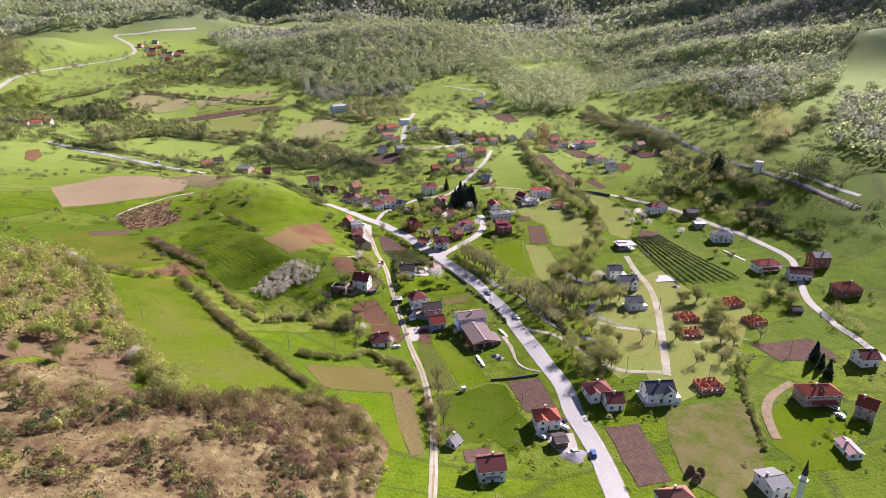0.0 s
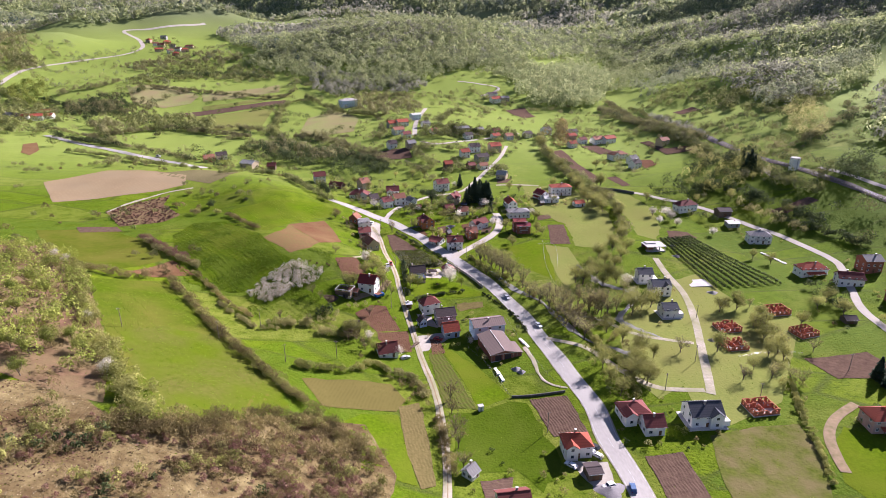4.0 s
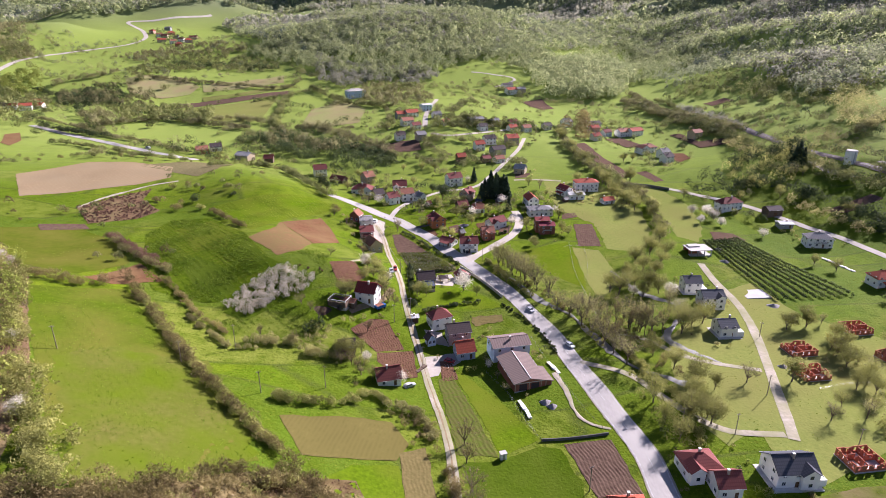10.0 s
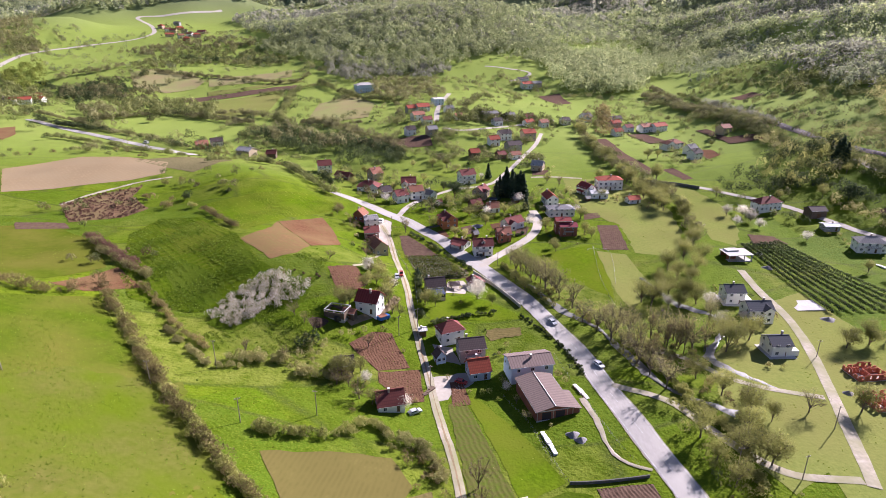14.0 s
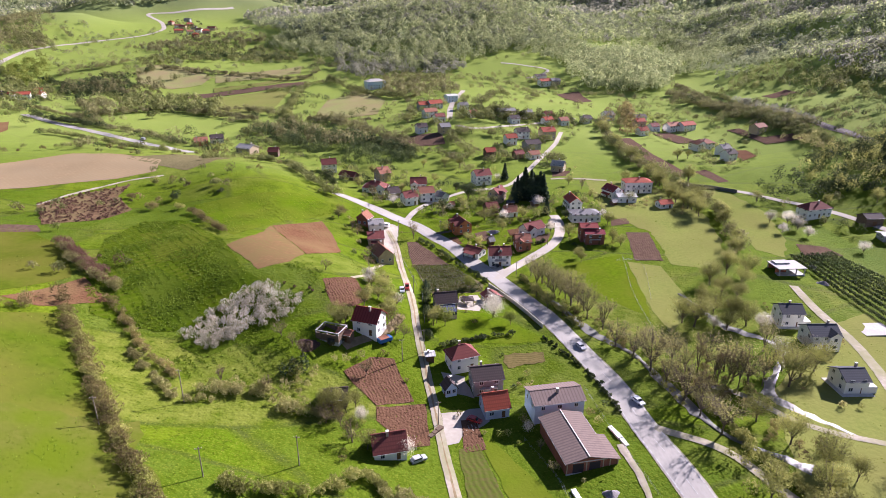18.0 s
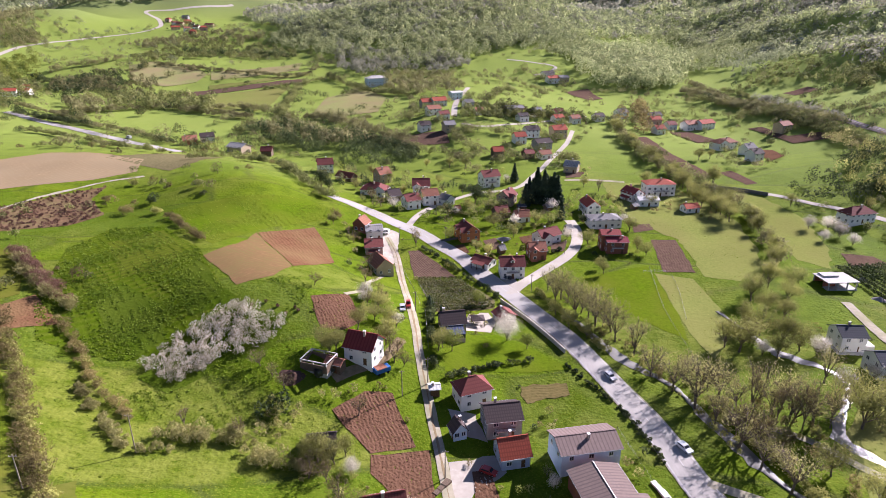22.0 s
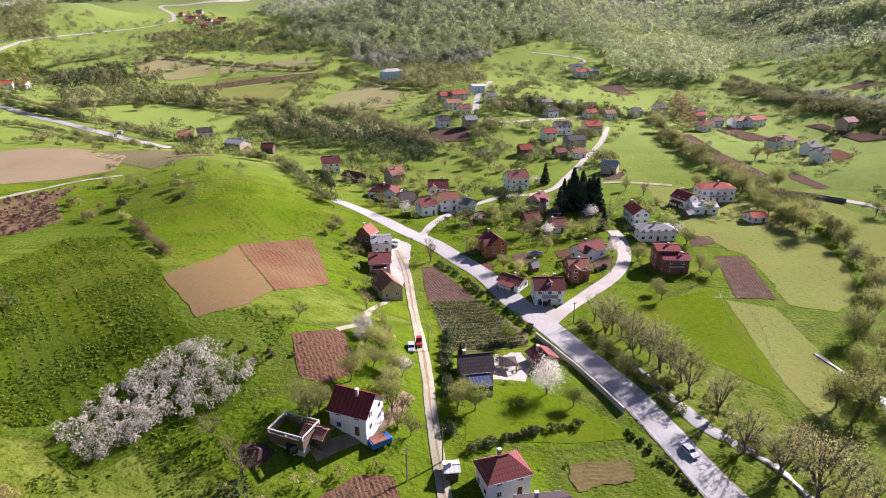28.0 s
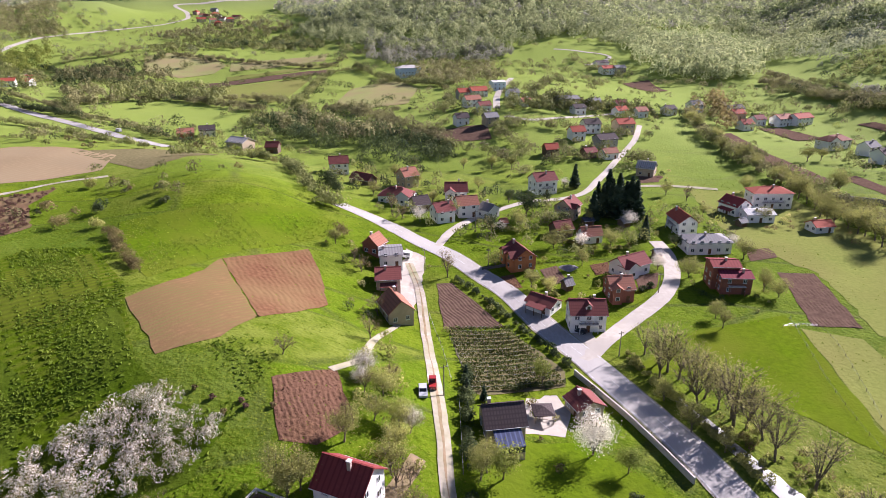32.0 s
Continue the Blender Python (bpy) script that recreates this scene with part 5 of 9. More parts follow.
def cards(centres, sizes, rng, flat=0.35, out=None, loose=0.6, wisp=0.0):
    """A bent leaf spray at each centre: three corners of an uneven blade, turned any way or, with out, roughly along the crown's skin.
    wisp: the share of them that are thin twigs pointing outwards."""
    n = len(centres)
    a = rng.normal(0, 1, (n, 3))
    if out is not None:
        a = a * loose + out
    a /= np.linalg.norm(a, axis=1)[:, None]
    b = rng.normal(0, 1, (n, 3))
    b -= a * (a * b).sum(1)[:, None]
    long_b, wide_c = 1.0, 1.0
    if wisp and out is not None:
        thin = rng.uniform(0, 1, (n, 1)) < wisp
        b = np.where(thin, out + np.array([0, 0, 0.5]) + 0.45 * rng.normal(0, 1, (n, 3)), b)
        long_b, wide_c = np.where(thin, 2.6, 1.0), np.where(thin, 0.16, 1.0)
    b /= np.linalg.norm(b, axis=1)[:, None] + 1e-9
    c = np.cross(a, b)
    c /= np.linalg.norm(c, axis=1)[:, None] + 1e-9
    b, c = b * long_b, c * wide_c
    s = np.asarray(sizes)[:, None] * rng.uniform(0.6, 1.3, (n, 1))
    s = s * 1.3
    q = np.stack([centres + s * (b * rng.uniform(0.6, 1, (n, 1)) + a * flat * rng.uniform(-1, 1, (n, 1))), centres + s * (c * rng.uniform(0.5, 0.95, (n, 1)) - b * 0.35),
                  centres - s * (c * rng.uniform(0.5, 0.95, (n, 1)) + b * rng.uniform(0.2, 0.6, (n, 1)) + a * flat * rng.uniform(-1, 1, (n, 1)))], 1)
    return q.reshape(-1, 3), np.arange(3 * n).reshape(n, 3)


def leaf_mat(name, a, b, trans=0.45):
    """Leaves: two tones by island and a slow drift over the ground."""
    m = bpy.data.materials.new(name)
    m.use_nodes = True
    nt = m.node_tree
    n, link = nt.nodes, nt.links.new
    p = n["Principled BSDF"]
    p.inputs["Roughness"].default_value, p.inputs["Specular IOR Level"].default_value = 0.8, 0.12
    geo, info = n.new("ShaderNodeNewGeometry"), n.new("ShaderNodeObjectInfo")
    ns = n.new("ShaderNodeTexNoise")
    ns.inputs["Scale"].default_value, ns.inputs["Detail"].default_value = 0.11, 1.0
    link(geo.outputs["Position"], ns.inputs["Vector"])
    add = n.new("ShaderNodeMath")
    add.operation = "ADD"
    own = n.new("ShaderNodeMath")
    own.operation = "MULTIPLY_ADD"
    own.inputs[1].default_value, own.inputs[2].default_value = 0.22, 0.39
    link(geo.outputs["Random Per Island"], own.inputs[0])
    link(own.outputs[0], add.inputs[0])
    link(ns.outputs["Fac"], add.inputs[1])
    r = n.new("ShaderNodeMapRange")
    r.inputs["From Min"].default_value, r.inputs["From Max"].default_value = 0.8, 1.2
    link(add.outputs[0], r.inputs["Value"])
    x = n.new("ShaderNodeMix")
    x.data_type = "RGBA"
    x.inputs[6].default_value, x.inputs[7].default_value = (*a, 1), (*b, 1)
    link(r.outputs["Result"], x.inputs[0])
    hsv = n.new("ShaderNodeHueSaturation")
    r2 = n.new("ShaderNodeMapRange")
    r2.inputs["To Min"].default_value, r2.inputs["To Max"].default_value = 0.75, 1.25
    link(info.outputs["Random"], r2.inputs["Value"])
    link(r2.outputs["Result"], hsv.inputs["Value"])
    link(x.outputs[2], hsv.inputs["Color"])
    link(hsv.outputs["Color"], p.inputs["Base Color"])
    tr = n.new("ShaderNodeBsdfTranslucent")
    link(hsv.outputs["Color"], tr.inputs["Color"])
    ms = n.new("ShaderNodeMixShader")
    ms.inputs[0].default_value = trans
    link(p.outputs[0], ms.inputs[1])
    link(tr.outputs[0], ms.inputs[2])
    link(ms.outputs[0], n["Material Output"].inputs[0])
    return m


LEAF = {
    "olive": leaf_mat("olive_leaves", (0.165, 0.17, 0.045), (0.42, 0.41, 0.125), 0.42),
    # darker copies of the olive and mixed leaves, shaded by colour for far growth
    "olive_dim": leaf_mat("olive_dim_leaves", (0.105, 0.118, 0.04), (0.30, 0.31, 0.105), 0.3),
    "mixed_dim": leaf_mat("mixed_dim_leaves", (0.14, 0.13, 0.062), (0.31, 0.29, 0.125), 0.32),
    "lime": leaf_mat("lime_leaves", (0.15, 0.19, 0.03), (0.37, 0.40, 0.09), 0.42),
    "dark": leaf_mat("dark_leaves", (0.032, 0.052, 0.02), (0.115, 0.14, 0.05), 0.3),
    "mixed": leaf_mat("mixed_leaves", (0.235, 0.215, 0.085), (0.46, 0.43, 0.17), 0.48),
    "brown": leaf_mat("budding_twigs", (0.125, 0.098, 0.043), (0.32, 0.262, 0.105), 0.42),
    "red": leaf_mat("reddish_twigs", (0.16, 0.085, 0.065), (0.26, 0.155, 0.11), 0.35),
    "blossom": leaf_mat("white_blossom", (0.52, 0.47, 0.38), (0.85, 0.80, 0.70), 0.45),
    "spruce": leaf_mat("spruce_needles", (0.03, 0.055, 0.03), (0.075, 0.105, 0.055), 0.2),
    # distant woods: leaf tones lifted towards grey, distance haze painted into them
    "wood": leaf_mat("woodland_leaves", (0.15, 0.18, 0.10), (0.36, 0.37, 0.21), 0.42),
    "fresh": leaf_mat("hazed_beech_leaves", (0.19, 0.23, 0.10), (0.46, 0.48, 0.23), 0.45),
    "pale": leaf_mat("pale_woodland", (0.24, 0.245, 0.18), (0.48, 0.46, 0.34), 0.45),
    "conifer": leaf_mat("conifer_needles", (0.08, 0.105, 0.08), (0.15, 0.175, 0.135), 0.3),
}
BARK = mat("bark", (0.18, 0.135, 0.10), (0.10, 0.078, 0.06), 4.0, 0.95, 0.03, 8)
GREY_BARK = mat("grey_bark", (0.17, 0.135, 0.105), (0.10, 0.08, 0.062), 4.0, 0.95, 0.03, 8)
TREE_WORDS = {"olive": "spring tree with fresh olive-green leaves", "lime": "young tree with bright yellow-green leaves", "dark": "dense dark green leafy tree", "mixed": "tree with sparse new leaves over brown twigs", "brown": "bare tree with brown budding twigs", "red": "shrub with reddish twigs", "blossom": "fruit tree in white blossom", "spruce": "tall dark green spruce"}


def limb(verts, faces, a, b, ra, rb, sides=5):
    a, b = np.array(a, float), np.array(b, float)
    d = b - a
    d = d / (np.linalg.norm(d) + 1e-9)
    u = np.cross(d, (0.3, 0.9, 0.2))
    u /= np.linalg.norm(u)
    w = np.cross(d, u)
    k0 = len(verts)
    for q, r in ((a, ra), (b, rb)):
        for k in range(sides):
            t = 2 * math.pi * k / sides
            verts.append(q + r * (u * math.cos(t) + w * math.sin(t)))
    for k in range(sides):
        faces.append((k0 + k, k0 + (k + 1) % sides, k0 + sides + (k + 1) % sides, k0 + sides + k))


def tree_parts(kind, height, wide, seed, leaves, leaf):
    """A trunk with limbs and twigs, and sprays of leaves round the twig ends."""
    rng = np.random.RandomState(seed)
    v, f, tips = [], [], []
    if kind == "spruce":
        limb(v, f, (0, 0, -0.4), (0, 0, height * 0.97), 0.02 * height, 0.03)
        pts, size = [], []
        for k in range(leaves):
            t = rng.uniform(0.04, 1) ** 0.8
            r = wide * (1 - t) * rng.uniform(0.25, 1.0) ** 0.5 * (0.8 + 0.2 * math.sin(t * height * 2.4)) + 0.1
            a = rng.uniform(0, 6.283)
            pts.append((r * math.cos(a), r * math.sin(a), height * t - 0.22 * r))
            size.append(leaf * (0.55 + 0.6 * (1 - t)))
        return np.array(v), np.array(f), np.array(pts), np.array(size)
    fork = height * (0.1 if kind == "blossom" else rng.uniform(0.16, 0.28))
    lean = rng.normal(0, 0.05, 2) * height
    limb(v, f, (0, 0, -0.5), (*lean * 0.4, fork), 0.028 * height, 0.02 * height, 6)
    n = 6 + rng.randint(3)
    for k in range(n):
        a = 6.283 * (k + rng.uniform(-0.3, 0.3)) / n
        out = wide * rng.uniform(0.35, 0.75)
        mid = np.array([lean[0] * 0.7 + out * 0.55 * math.cos(a), lean[1] * 0.7 + out * 0.55 * math.sin(a), fork + (height - fork) * rng.uniform(0.25, 0.5)])
        end = np.array([lean[0] + out * math.cos(a), lean[1] + out * math.sin(a), height * rng.uniform(0.55, 0.93)])
        limb(v, f, (*lean * 0.4, fork * 0.92), mid, 0.013 * height, 0.009 * height)
        limb(v, f, mid, end, 0.009 * height, 0.003 * height, 4)
        tips.append(end)
        for j in range(4):
            e2 = mid + (end - mid) * rng.uniform(0.1, 0.9) + rng.normal(0, 0.17, 3) * wide
            e2[2] = max(fork, e2[2])
            limb(v, f, mid + (end - mid) * rng.uniform(0, 0.6), e2, 0.005 * height, 0.002 * height, 3)
            tips.append(e2)
    top = np.array([*lean, height * 0.97])
    limb(v, f, (*lean * 0.4, fork), top, 0.016 * height, 0.003 * height, 4)
    tips.append(top)
    # fine twigs that fan out from every branch end
    ends = []
    for tip in tips:
        for j in range({"mixed": 7, "brown": 9, "olive": 4, "blossom": 3}.get(kind, 2)):
            away = np.array([*(tip[:2] - lean), 0.0]) * 0.25 + rng.normal(0, 0.1, 3) * wide + np.array([0, 0, 0.09 * height])
            e3 = tip + away * rng.uniform(0.5, 1.1)
            e3[2] = min(e3[2], height * 1.08)
            limb(v, f, tip, e3, 0.0034 * height, 0.0016 * height, 3)
            ends.append(e3)
    tips = np.array(tips + ends[::2])
    heavy = rng.uniform(0.2, 1.0, len(tips))
    pick = rng.choice(len(tips), leaves, p=heavy / heavy.sum())
    spread_r = {"blossom": 0.16, "mixed": 0.10, "brown": 0.10}.get(kind, 0.125) * (wide + height) / 2
    pts = tips[pick] + rng.normal(0, 1, (leaves, 3)) * spread_r * np.array([1, 1, 0.75])
    pts[:, 2] = np.clip(pts[:, 2], fork * 0.8, height * 1.05)
    return np.array(v), np.array(f), pts, np.full(leaves, leaf)


TREES = {}


def tree(kind, x, y, height, seed=0, group="valley trees", wide=None):
    """A copy of one of four grown trees of its kind, turned and scaled to its height."""
    key = (kind, seed % 4)
    rng = random.Random(int(x * 13.7 + y * 7.1))
    if key not in TREES:
        full = {"olive": 2500, "lime": 2200, "dark": 2200, "mixed": 850, "brown": 800, "blossom": 3600, "spruce": 1500, "red": 300}[kind]
        tall, leaf = (10.0, 0.25) if kind != "spruce" else (16.0, 0.95)
        if kind != "spruce":
            leaf = {"brown": 0.17, "blossom": 0.18, "mixed": 0.17, "olive": 0.2}.get(kind, 0.24)
        v, f, pts, size = tree_parts(kind, tall, 4.3 if kind != "spruce" else 4.3, 17 * seed % 101 + len(kind), full, leaf)
        mid = pts.mean(0) * np.array([1, 1, 0.85])
        skin = pts - mid
        skin /= np.linalg.norm(skin, axis=1)[:, None] + 0.3
        lv, lf = cards(pts, size, np.random.RandomState(seed + 3), 0.35, skin, 0.45, WISP.get(kind, 0.0))
        TREES[key] = (fast_mesh("trunk", v, f, [GREY_BARK if kind in ("mixed", "olive", "blossom") else BARK]), fast_mesh("crown", lv, lf, [LEAF[kind]]), tall)
    trunk, crown, tall = TREES[key]
    s = height / tall
    z = float(ground(x, y))
    t = new("spruce" if kind == "spruce" else "tree")
    t.empty_display_size = 0.3
    wide = wide or rng.uniform(0.9, 1.25)
    t.matrix_basis = pose(x, y, z, 0, 0, rng.uniform(0, 360)) @ Matrix.Diagonal((s * wide, s * wide, s, 1))
    tagged(t, TREE_WORDS[kind], "tree", group)
    for name, me in (("trunk", trunk), ("crown", crown)):
        o = new(name, me)
        o.parent = t
    return t


def bush_cloud(spots, heights, per, leaf, rng, plump=0.52, wisp=0.0):
    """Leaf sprays of many bushes at once, each a lumpy dome on the ground with its sprays along the skin."""
    n = len(spots)
    k = np.repeat(np.arange(n), per)
    h = heights[k]
    d = rng.normal(0, 1, (len(k), 3))
    d[:, 2] = np.abs(d[:, 2]) * 1.1 - 0.35
    d /= np.linalg.norm(d, axis=1)[:, None]
    r = rng.uniform(0.45, 1.0, len(k)) ** 0.4
    turn = np.arctan2(d[:, 1], d[:, 0])
    lump = 1 + 0.3 * np.sin(3 * turn + k * 1.7) + 0.18 * np.sin(5 * turn + 4 * d[:, 2] + k * 2.9)
    high = 0.5 + 0.5 * d[:, 2] * r * (1 + 0.2 * np.sin(4 * turn + k))
    q = np.stack([spots[k, 0] + d[:, 0] * r * h * plump * lump, spots[k, 1] + d[:, 1] * r * h * plump * lump, 0 * h], 1)
    q[:, 2] = ground(q[:, 0], q[:, 1]) + h * high
    return cards(q, leaf * np.sqrt(h / 3), rng, 0.3, d, 0.5 if per > 95 else 0.3, wisp)


# hedges and trees farther off take copies with shade put into the leaf colour
DIMMED = {"olive": "olive_dim", "mixed": "mixed_dim"}
# share of bare twigs among the sprays of each kind
WISP = {"brown": 0.7, "red": 0.7, "mixed": 0.55, "olive": 0.35, "lime": 0.2, "dark": 0.1, "blossom": 0.3, "spruce": 0.0}
HEDGE_WORDS = {"olive": "row of fresh olive-green trees and bushes", "dark": "dense dark green hedge of trees and shrubs", "mixed": "mixed hedge with sparse new leaves", "brown": "hedge of brown budding bushes", "red": "hedge of reddish twiggy shrubs", "lime": "young bright green trees", "wood": "spring woodland in fresh leaf", "fresh": "spring beech woodland in a glen, its colour paled with haze", "pale": "budding woodland with haze in its pale colour"}


def hedge(name, pts, high, kind, wide, label=""):
    line = curve_through(pts, 1.2)
    rng = np.random.RandomState(abs(int(pts[0][0] * 7)) % 9999)
    far = float(np.mean(line[:, 1])) > 130 or float(np.mean(line[:, 0])) > 170
    gap = max(0.9, high * (0.32 if not far else 0.42))
    length = float(np.sum(np.linalg.norm(np.diff(line, axis=0), axis=1)))
    n = max(6, int(length / gap * max(1.0, wide / high * 1.1)))
    at = rng.uniform(0, len(line) - 1.001, n)
    i = at.astype(int)
    p = line[i] + (line[i + 1] - line[i]) * (at - i)[:, None] + rng.normal(0, wide * 0.26, (n, 2))
    h = high * np.clip(rng.normal(0.9, 0.25, n), 0.4, 1.6)
    per = 120 if far else 190
    v, f = bush_cloud(p, h, per, 0.29 if far else 0.22, rng, 0.52, 0.0 if far else WISP.get(kind, 0.2))
    ob = new(name, fast_mesh(name, v, f, [LEAF[DIMMED.get(kind, kind) if far else kind]]))
    return tagged(ob, label or HEDGE_WORDS[kind], "hedge", kind="stuff")


def inside(poly, x, y):
    c = np.zeros(len(x), bool)
    for (x0, y0), (x1, y1) in zip(poly, poly[1:] + poly[:1]):
        hit = ((y0 > y) != (y1 > y)) & (x < (x1 - x0) * (y - y0) / (y1 - y0 + 1e-12) + x0)
        c ^= hit
    return c


def wood(name, pts, high, kind, gap):
    """A wood over a patch of the plan: uneven crowns in loose clumps."""
    rng = np.random.RandomState(abs(int(pts[0][0] * 3)) % 9999)
    q = np.array(pts)
    lo, hi = q.min(0), q.max(0)
    n = int(min(9000, (hi - lo).prod() / (gap * gap)))
    x, y = rng.uniform(lo[0], hi[0], n), rng.uniform(lo[1], hi[1], n)
    ok = inside(pts, x, y)
    if name == "slope_bushes":
        # bushes and heather stand in patches
        ok &= np.sin(x * 0.19 + 2.2 * np.sin(y * 0.13)) + np.sin(y * 0.23 - 1.4 * np.sin(x * 0.11)) + 0.5 * rng.normal(0, 1, len(x)) > 0.0
    p = np.stack([x, y], 1)[ok]
    if not len(p):
        return None
    h = high * np.clip(rng.normal(1.0, 0.28, len(p)), 0.45, 1.8)
    far = float(lo[1]) > 200
    v, f = bush_cloud(p, h * 1.15, 80 if far else 125, 0.42 if far else 0.25, rng, 0.42, 0.0 if far else WISP.get(kind, 0.2))
    return tagged(new(name, fast_mesh(name, v, f, [LEAF[DIMMED.get(kind, kind) if far else kind]])), HEDGE_WORDS[kind], "wood", kind="stuff")


def grove(pts, high):
    """One thicket of blossoming shrubs: white sprays over brown twigs."""
    rng = np.random.RandomState(8)
    q = np.array(pts)
    lo, hi = q.min(0), q.max(0)
    x, y = rng.uniform(lo[0], hi[0], 900), rng.uniform(lo[1], hi[1], 900)
    p = np.stack([x, y], 1)[inside(pts, x, y)][:230]
    h = high * np.clip(rng.normal(0.9, 0.22, len(p)), 0.5, 1.5)
    v, f = bush_cloud(p, h, 120, 0.15, rng, 0.5, 0.3)
    v2, f2 = bush_cloud(p, h * 0.97, 80, 0.15, rng, 0.52, 0.7)
    slots = np.r_[np.zeros(len(f)), np.ones(len(f2))]
    tagged(new("blossom_thicket", fast_mesh("blossom_thicket", np.r_[v, v2], np.r_[f, f2 + len(v)], [LEAF["blossom"], LEAF["brown"]], slots)), "dense thicket of blackthorn in white blossom", "thicket", kind="stuff")


OPEN = []
wood("heather", [(-222.9, 42.6), (-210.4, 67.7), (-196.8, 83.4), (-193.8, 62.5), (-174.3, 36.7), (-180.4, 20.0), (-191.6, 15.8), (-200.3, 9.1)], 0.9, "red", 2.2)
hedge("meadow_hedge", [(-149.7, -64.4), (-131.4, -88.6), (-116.2, -108.1), (-100.5, -129.7), (-85.7, -146.9), (-73.3, -161.0), (-63.3, -170.6)], 3.6, "brown", 3)
hedge("strip_hedge", [(-136.5, -61.2), (-124.4, -74.5), (-117.1, -83.5), (-109.3, -89.4), (-100.7, -97.4)], 2.0, "brown", 2.2)
hedge("red_hedge", [(-177.3, -15.9), (-155.9, -38.4), (-144.9, -48.3), (-138.2, -52.8)], 3.0, "red", 4)
hedge("low_hedge", [(-91.6, -101.1), (-82.0, -100.8), (-75.0, -100.9), (-66.9, -105.8), (-58.7, -106.0)], 2.6, "mixed", 4)
hedge("meadow_end", [(-114.2, -204.0), (-100.7, -202.8), (-88.9, -194.7), (-76.2, -182.2), (-59.4, -178.2), (-45.4, -189.8)], 3.5, "brown", 8)
hedge("wood_edge", [(-179.6, -82.1), (-148.3, -139.2), (-130.5, -164.5), (-113.1, -191.3), (-101.5, -200.3)], 5, "olive", 6)
hedge("plot_hedge", [(-75.5, -138.9), (-66.0, -137.4), (-53.7, -135.4), (-46.4, -127.5), (-39.4, -133.4)], 2.5, "olive", 3)
hedge("lane_bushes", [(-39.4, -133.4), (-32.8, -135.0), (-28.0, -142.5), (-25.8, -149.5)], 2.6, "mixed", 4)
hedge("lane_scrub", [(-21.8, -162.9), (-21.1, -171.6), (-19.8, -184.8), (-18.9, -194.6)], 3.0, "brown", 3)
hedge("garden_hedge", [(-28.0, -68.4), (-22.4, -64.7), (-15.7, -61.4), (-8.7, -58.6), (-2.1, -56.3)], 1.6, "dark", 1.2)
hedge("lane_hedge", [(-32.7, -18.5), (-32.3, -42.9), (-31.6, -57.3), (-31.1, -68.0)], 2.2, "dark", 1.0)
hedge("vine_edge", [(-23.4, -26.2), (-16.8, -23.1), (-12.4, -23.7)], 1.6, "dark", 1.2)
hedge("road_hedge", [(-38.5, 37.6), (-24.5, 18.4), (-13.4, -2.3), (-7.9, -14.5)], 1.5, "dark", 1.5)
hedge("upper_hedge", [(-172.5, -23.4), (-158.5, -38.0), (-146.9, -49.1), (-135.1, -56.9)], 3, "mixed", 3)
hedge("left_hedge", [(-184.9, -84.2), (-170.6, -80.9), (-160.3, -83.0), (-151.6, -74.8)], 3.5, "brown", 4)
hedge("crest_hedge", [(-176.1, 133.4), (-167.8, 164.2), (-148.9, 174.7), (-126.5, 159.6), (-94.3, 88.6), (-83.7, 77.9)], 5, "olive", 6)
hedge("brow_trees", [(-187.3, 272.4), (-153.8, 281.2), (-121.0, 267.4), (-88.4, 243.3), (-57.8, 212.3), (-47.9, 189.0)], 5, "dark", 14)
hedge("brow_trees", [(-166.1, 315.8), (-127.8, 314.3), (-91.1, 272.3), (-53.6, 222.0)], 6, "mixed", 14)
hedge("far_hedge", [(-356.8, 315.0), (-335.5, 348.6), (-291.3, 379.2), (-241.6, 350.9), (-196.1, 327.9)], 5, "mixed", 8)
hedge("far_hedge", [(-391.9, 313.6), (-362.8, 297.2), (-321.5, 284.1)], 5, "dark", 8)
hedge("far_hedge", [(-186.1, 515.9), (-180.9, 417.7), (-171.5, 342.1), (-145.2, 290.3)], 5, "olive", 8)
hedge("far_hedge", [(-400.6, 620.0), (-292.1, 593.5), (-207.1, 551.3), (-185.0, 598.1)], 5, "mixed", 6)
hedge("far_hedge", [(-528.8, 559.7), (-450.1, 501.1), (-379.9, 463.0), (-325.1, 454.8)], 5, "dark", 8)
hedge("far_hedge", [(-161.8, 544.6), (-108.0, 444.6), (-79.8, 413.3), (-53.7, 384.5)], 6, "olive", 10)
hedge("river_trees", [(104.3, 251.5), (109.3, 217.3), (111.9, 179.7), (115.5, 152.0), (117.8, 132.5), (119.0, 103.4), (120.2, 79.6), (122.6, 65.1)], 7, "olive", 6)
hedge("river_trees", [(117.3, 309.1), (110.5, 250.0), (109.0, 190.0), (112.0, 138.5), (119.0, 104.0), (123.8, 80.0), (121.0, 58.0), (115.0, 33.0), (107.0, 11.0)], 6, "mixed", 6)
hedge("right_hedge", [(189.2, 99.2), (211.1, 88.7), (222.3, 68.3), (234.1, 41.0), (237.1, 15.5)], 5, "dark", 10)
hedge("rail_trees", [(245.8, 338.6), (247.1, 251.0), (243.1, 173.3), (249.1, 129.1), (252.3, 82.2), (260.9, 51.4)], 6, "olive", 14)
hedge("rail_trees", [(225.0, 441.7), (237.8, 365.1), (249.5, 292.6), (255.1, 225.2)], 6, "mixed", 16)
hedge("brook_bushes", [(45.4, -81.5), (49.1, -104.3), (52.4, -123.6), (56.9, -136.3), (54.5, -153.6)], 2.2, "olive", 3)
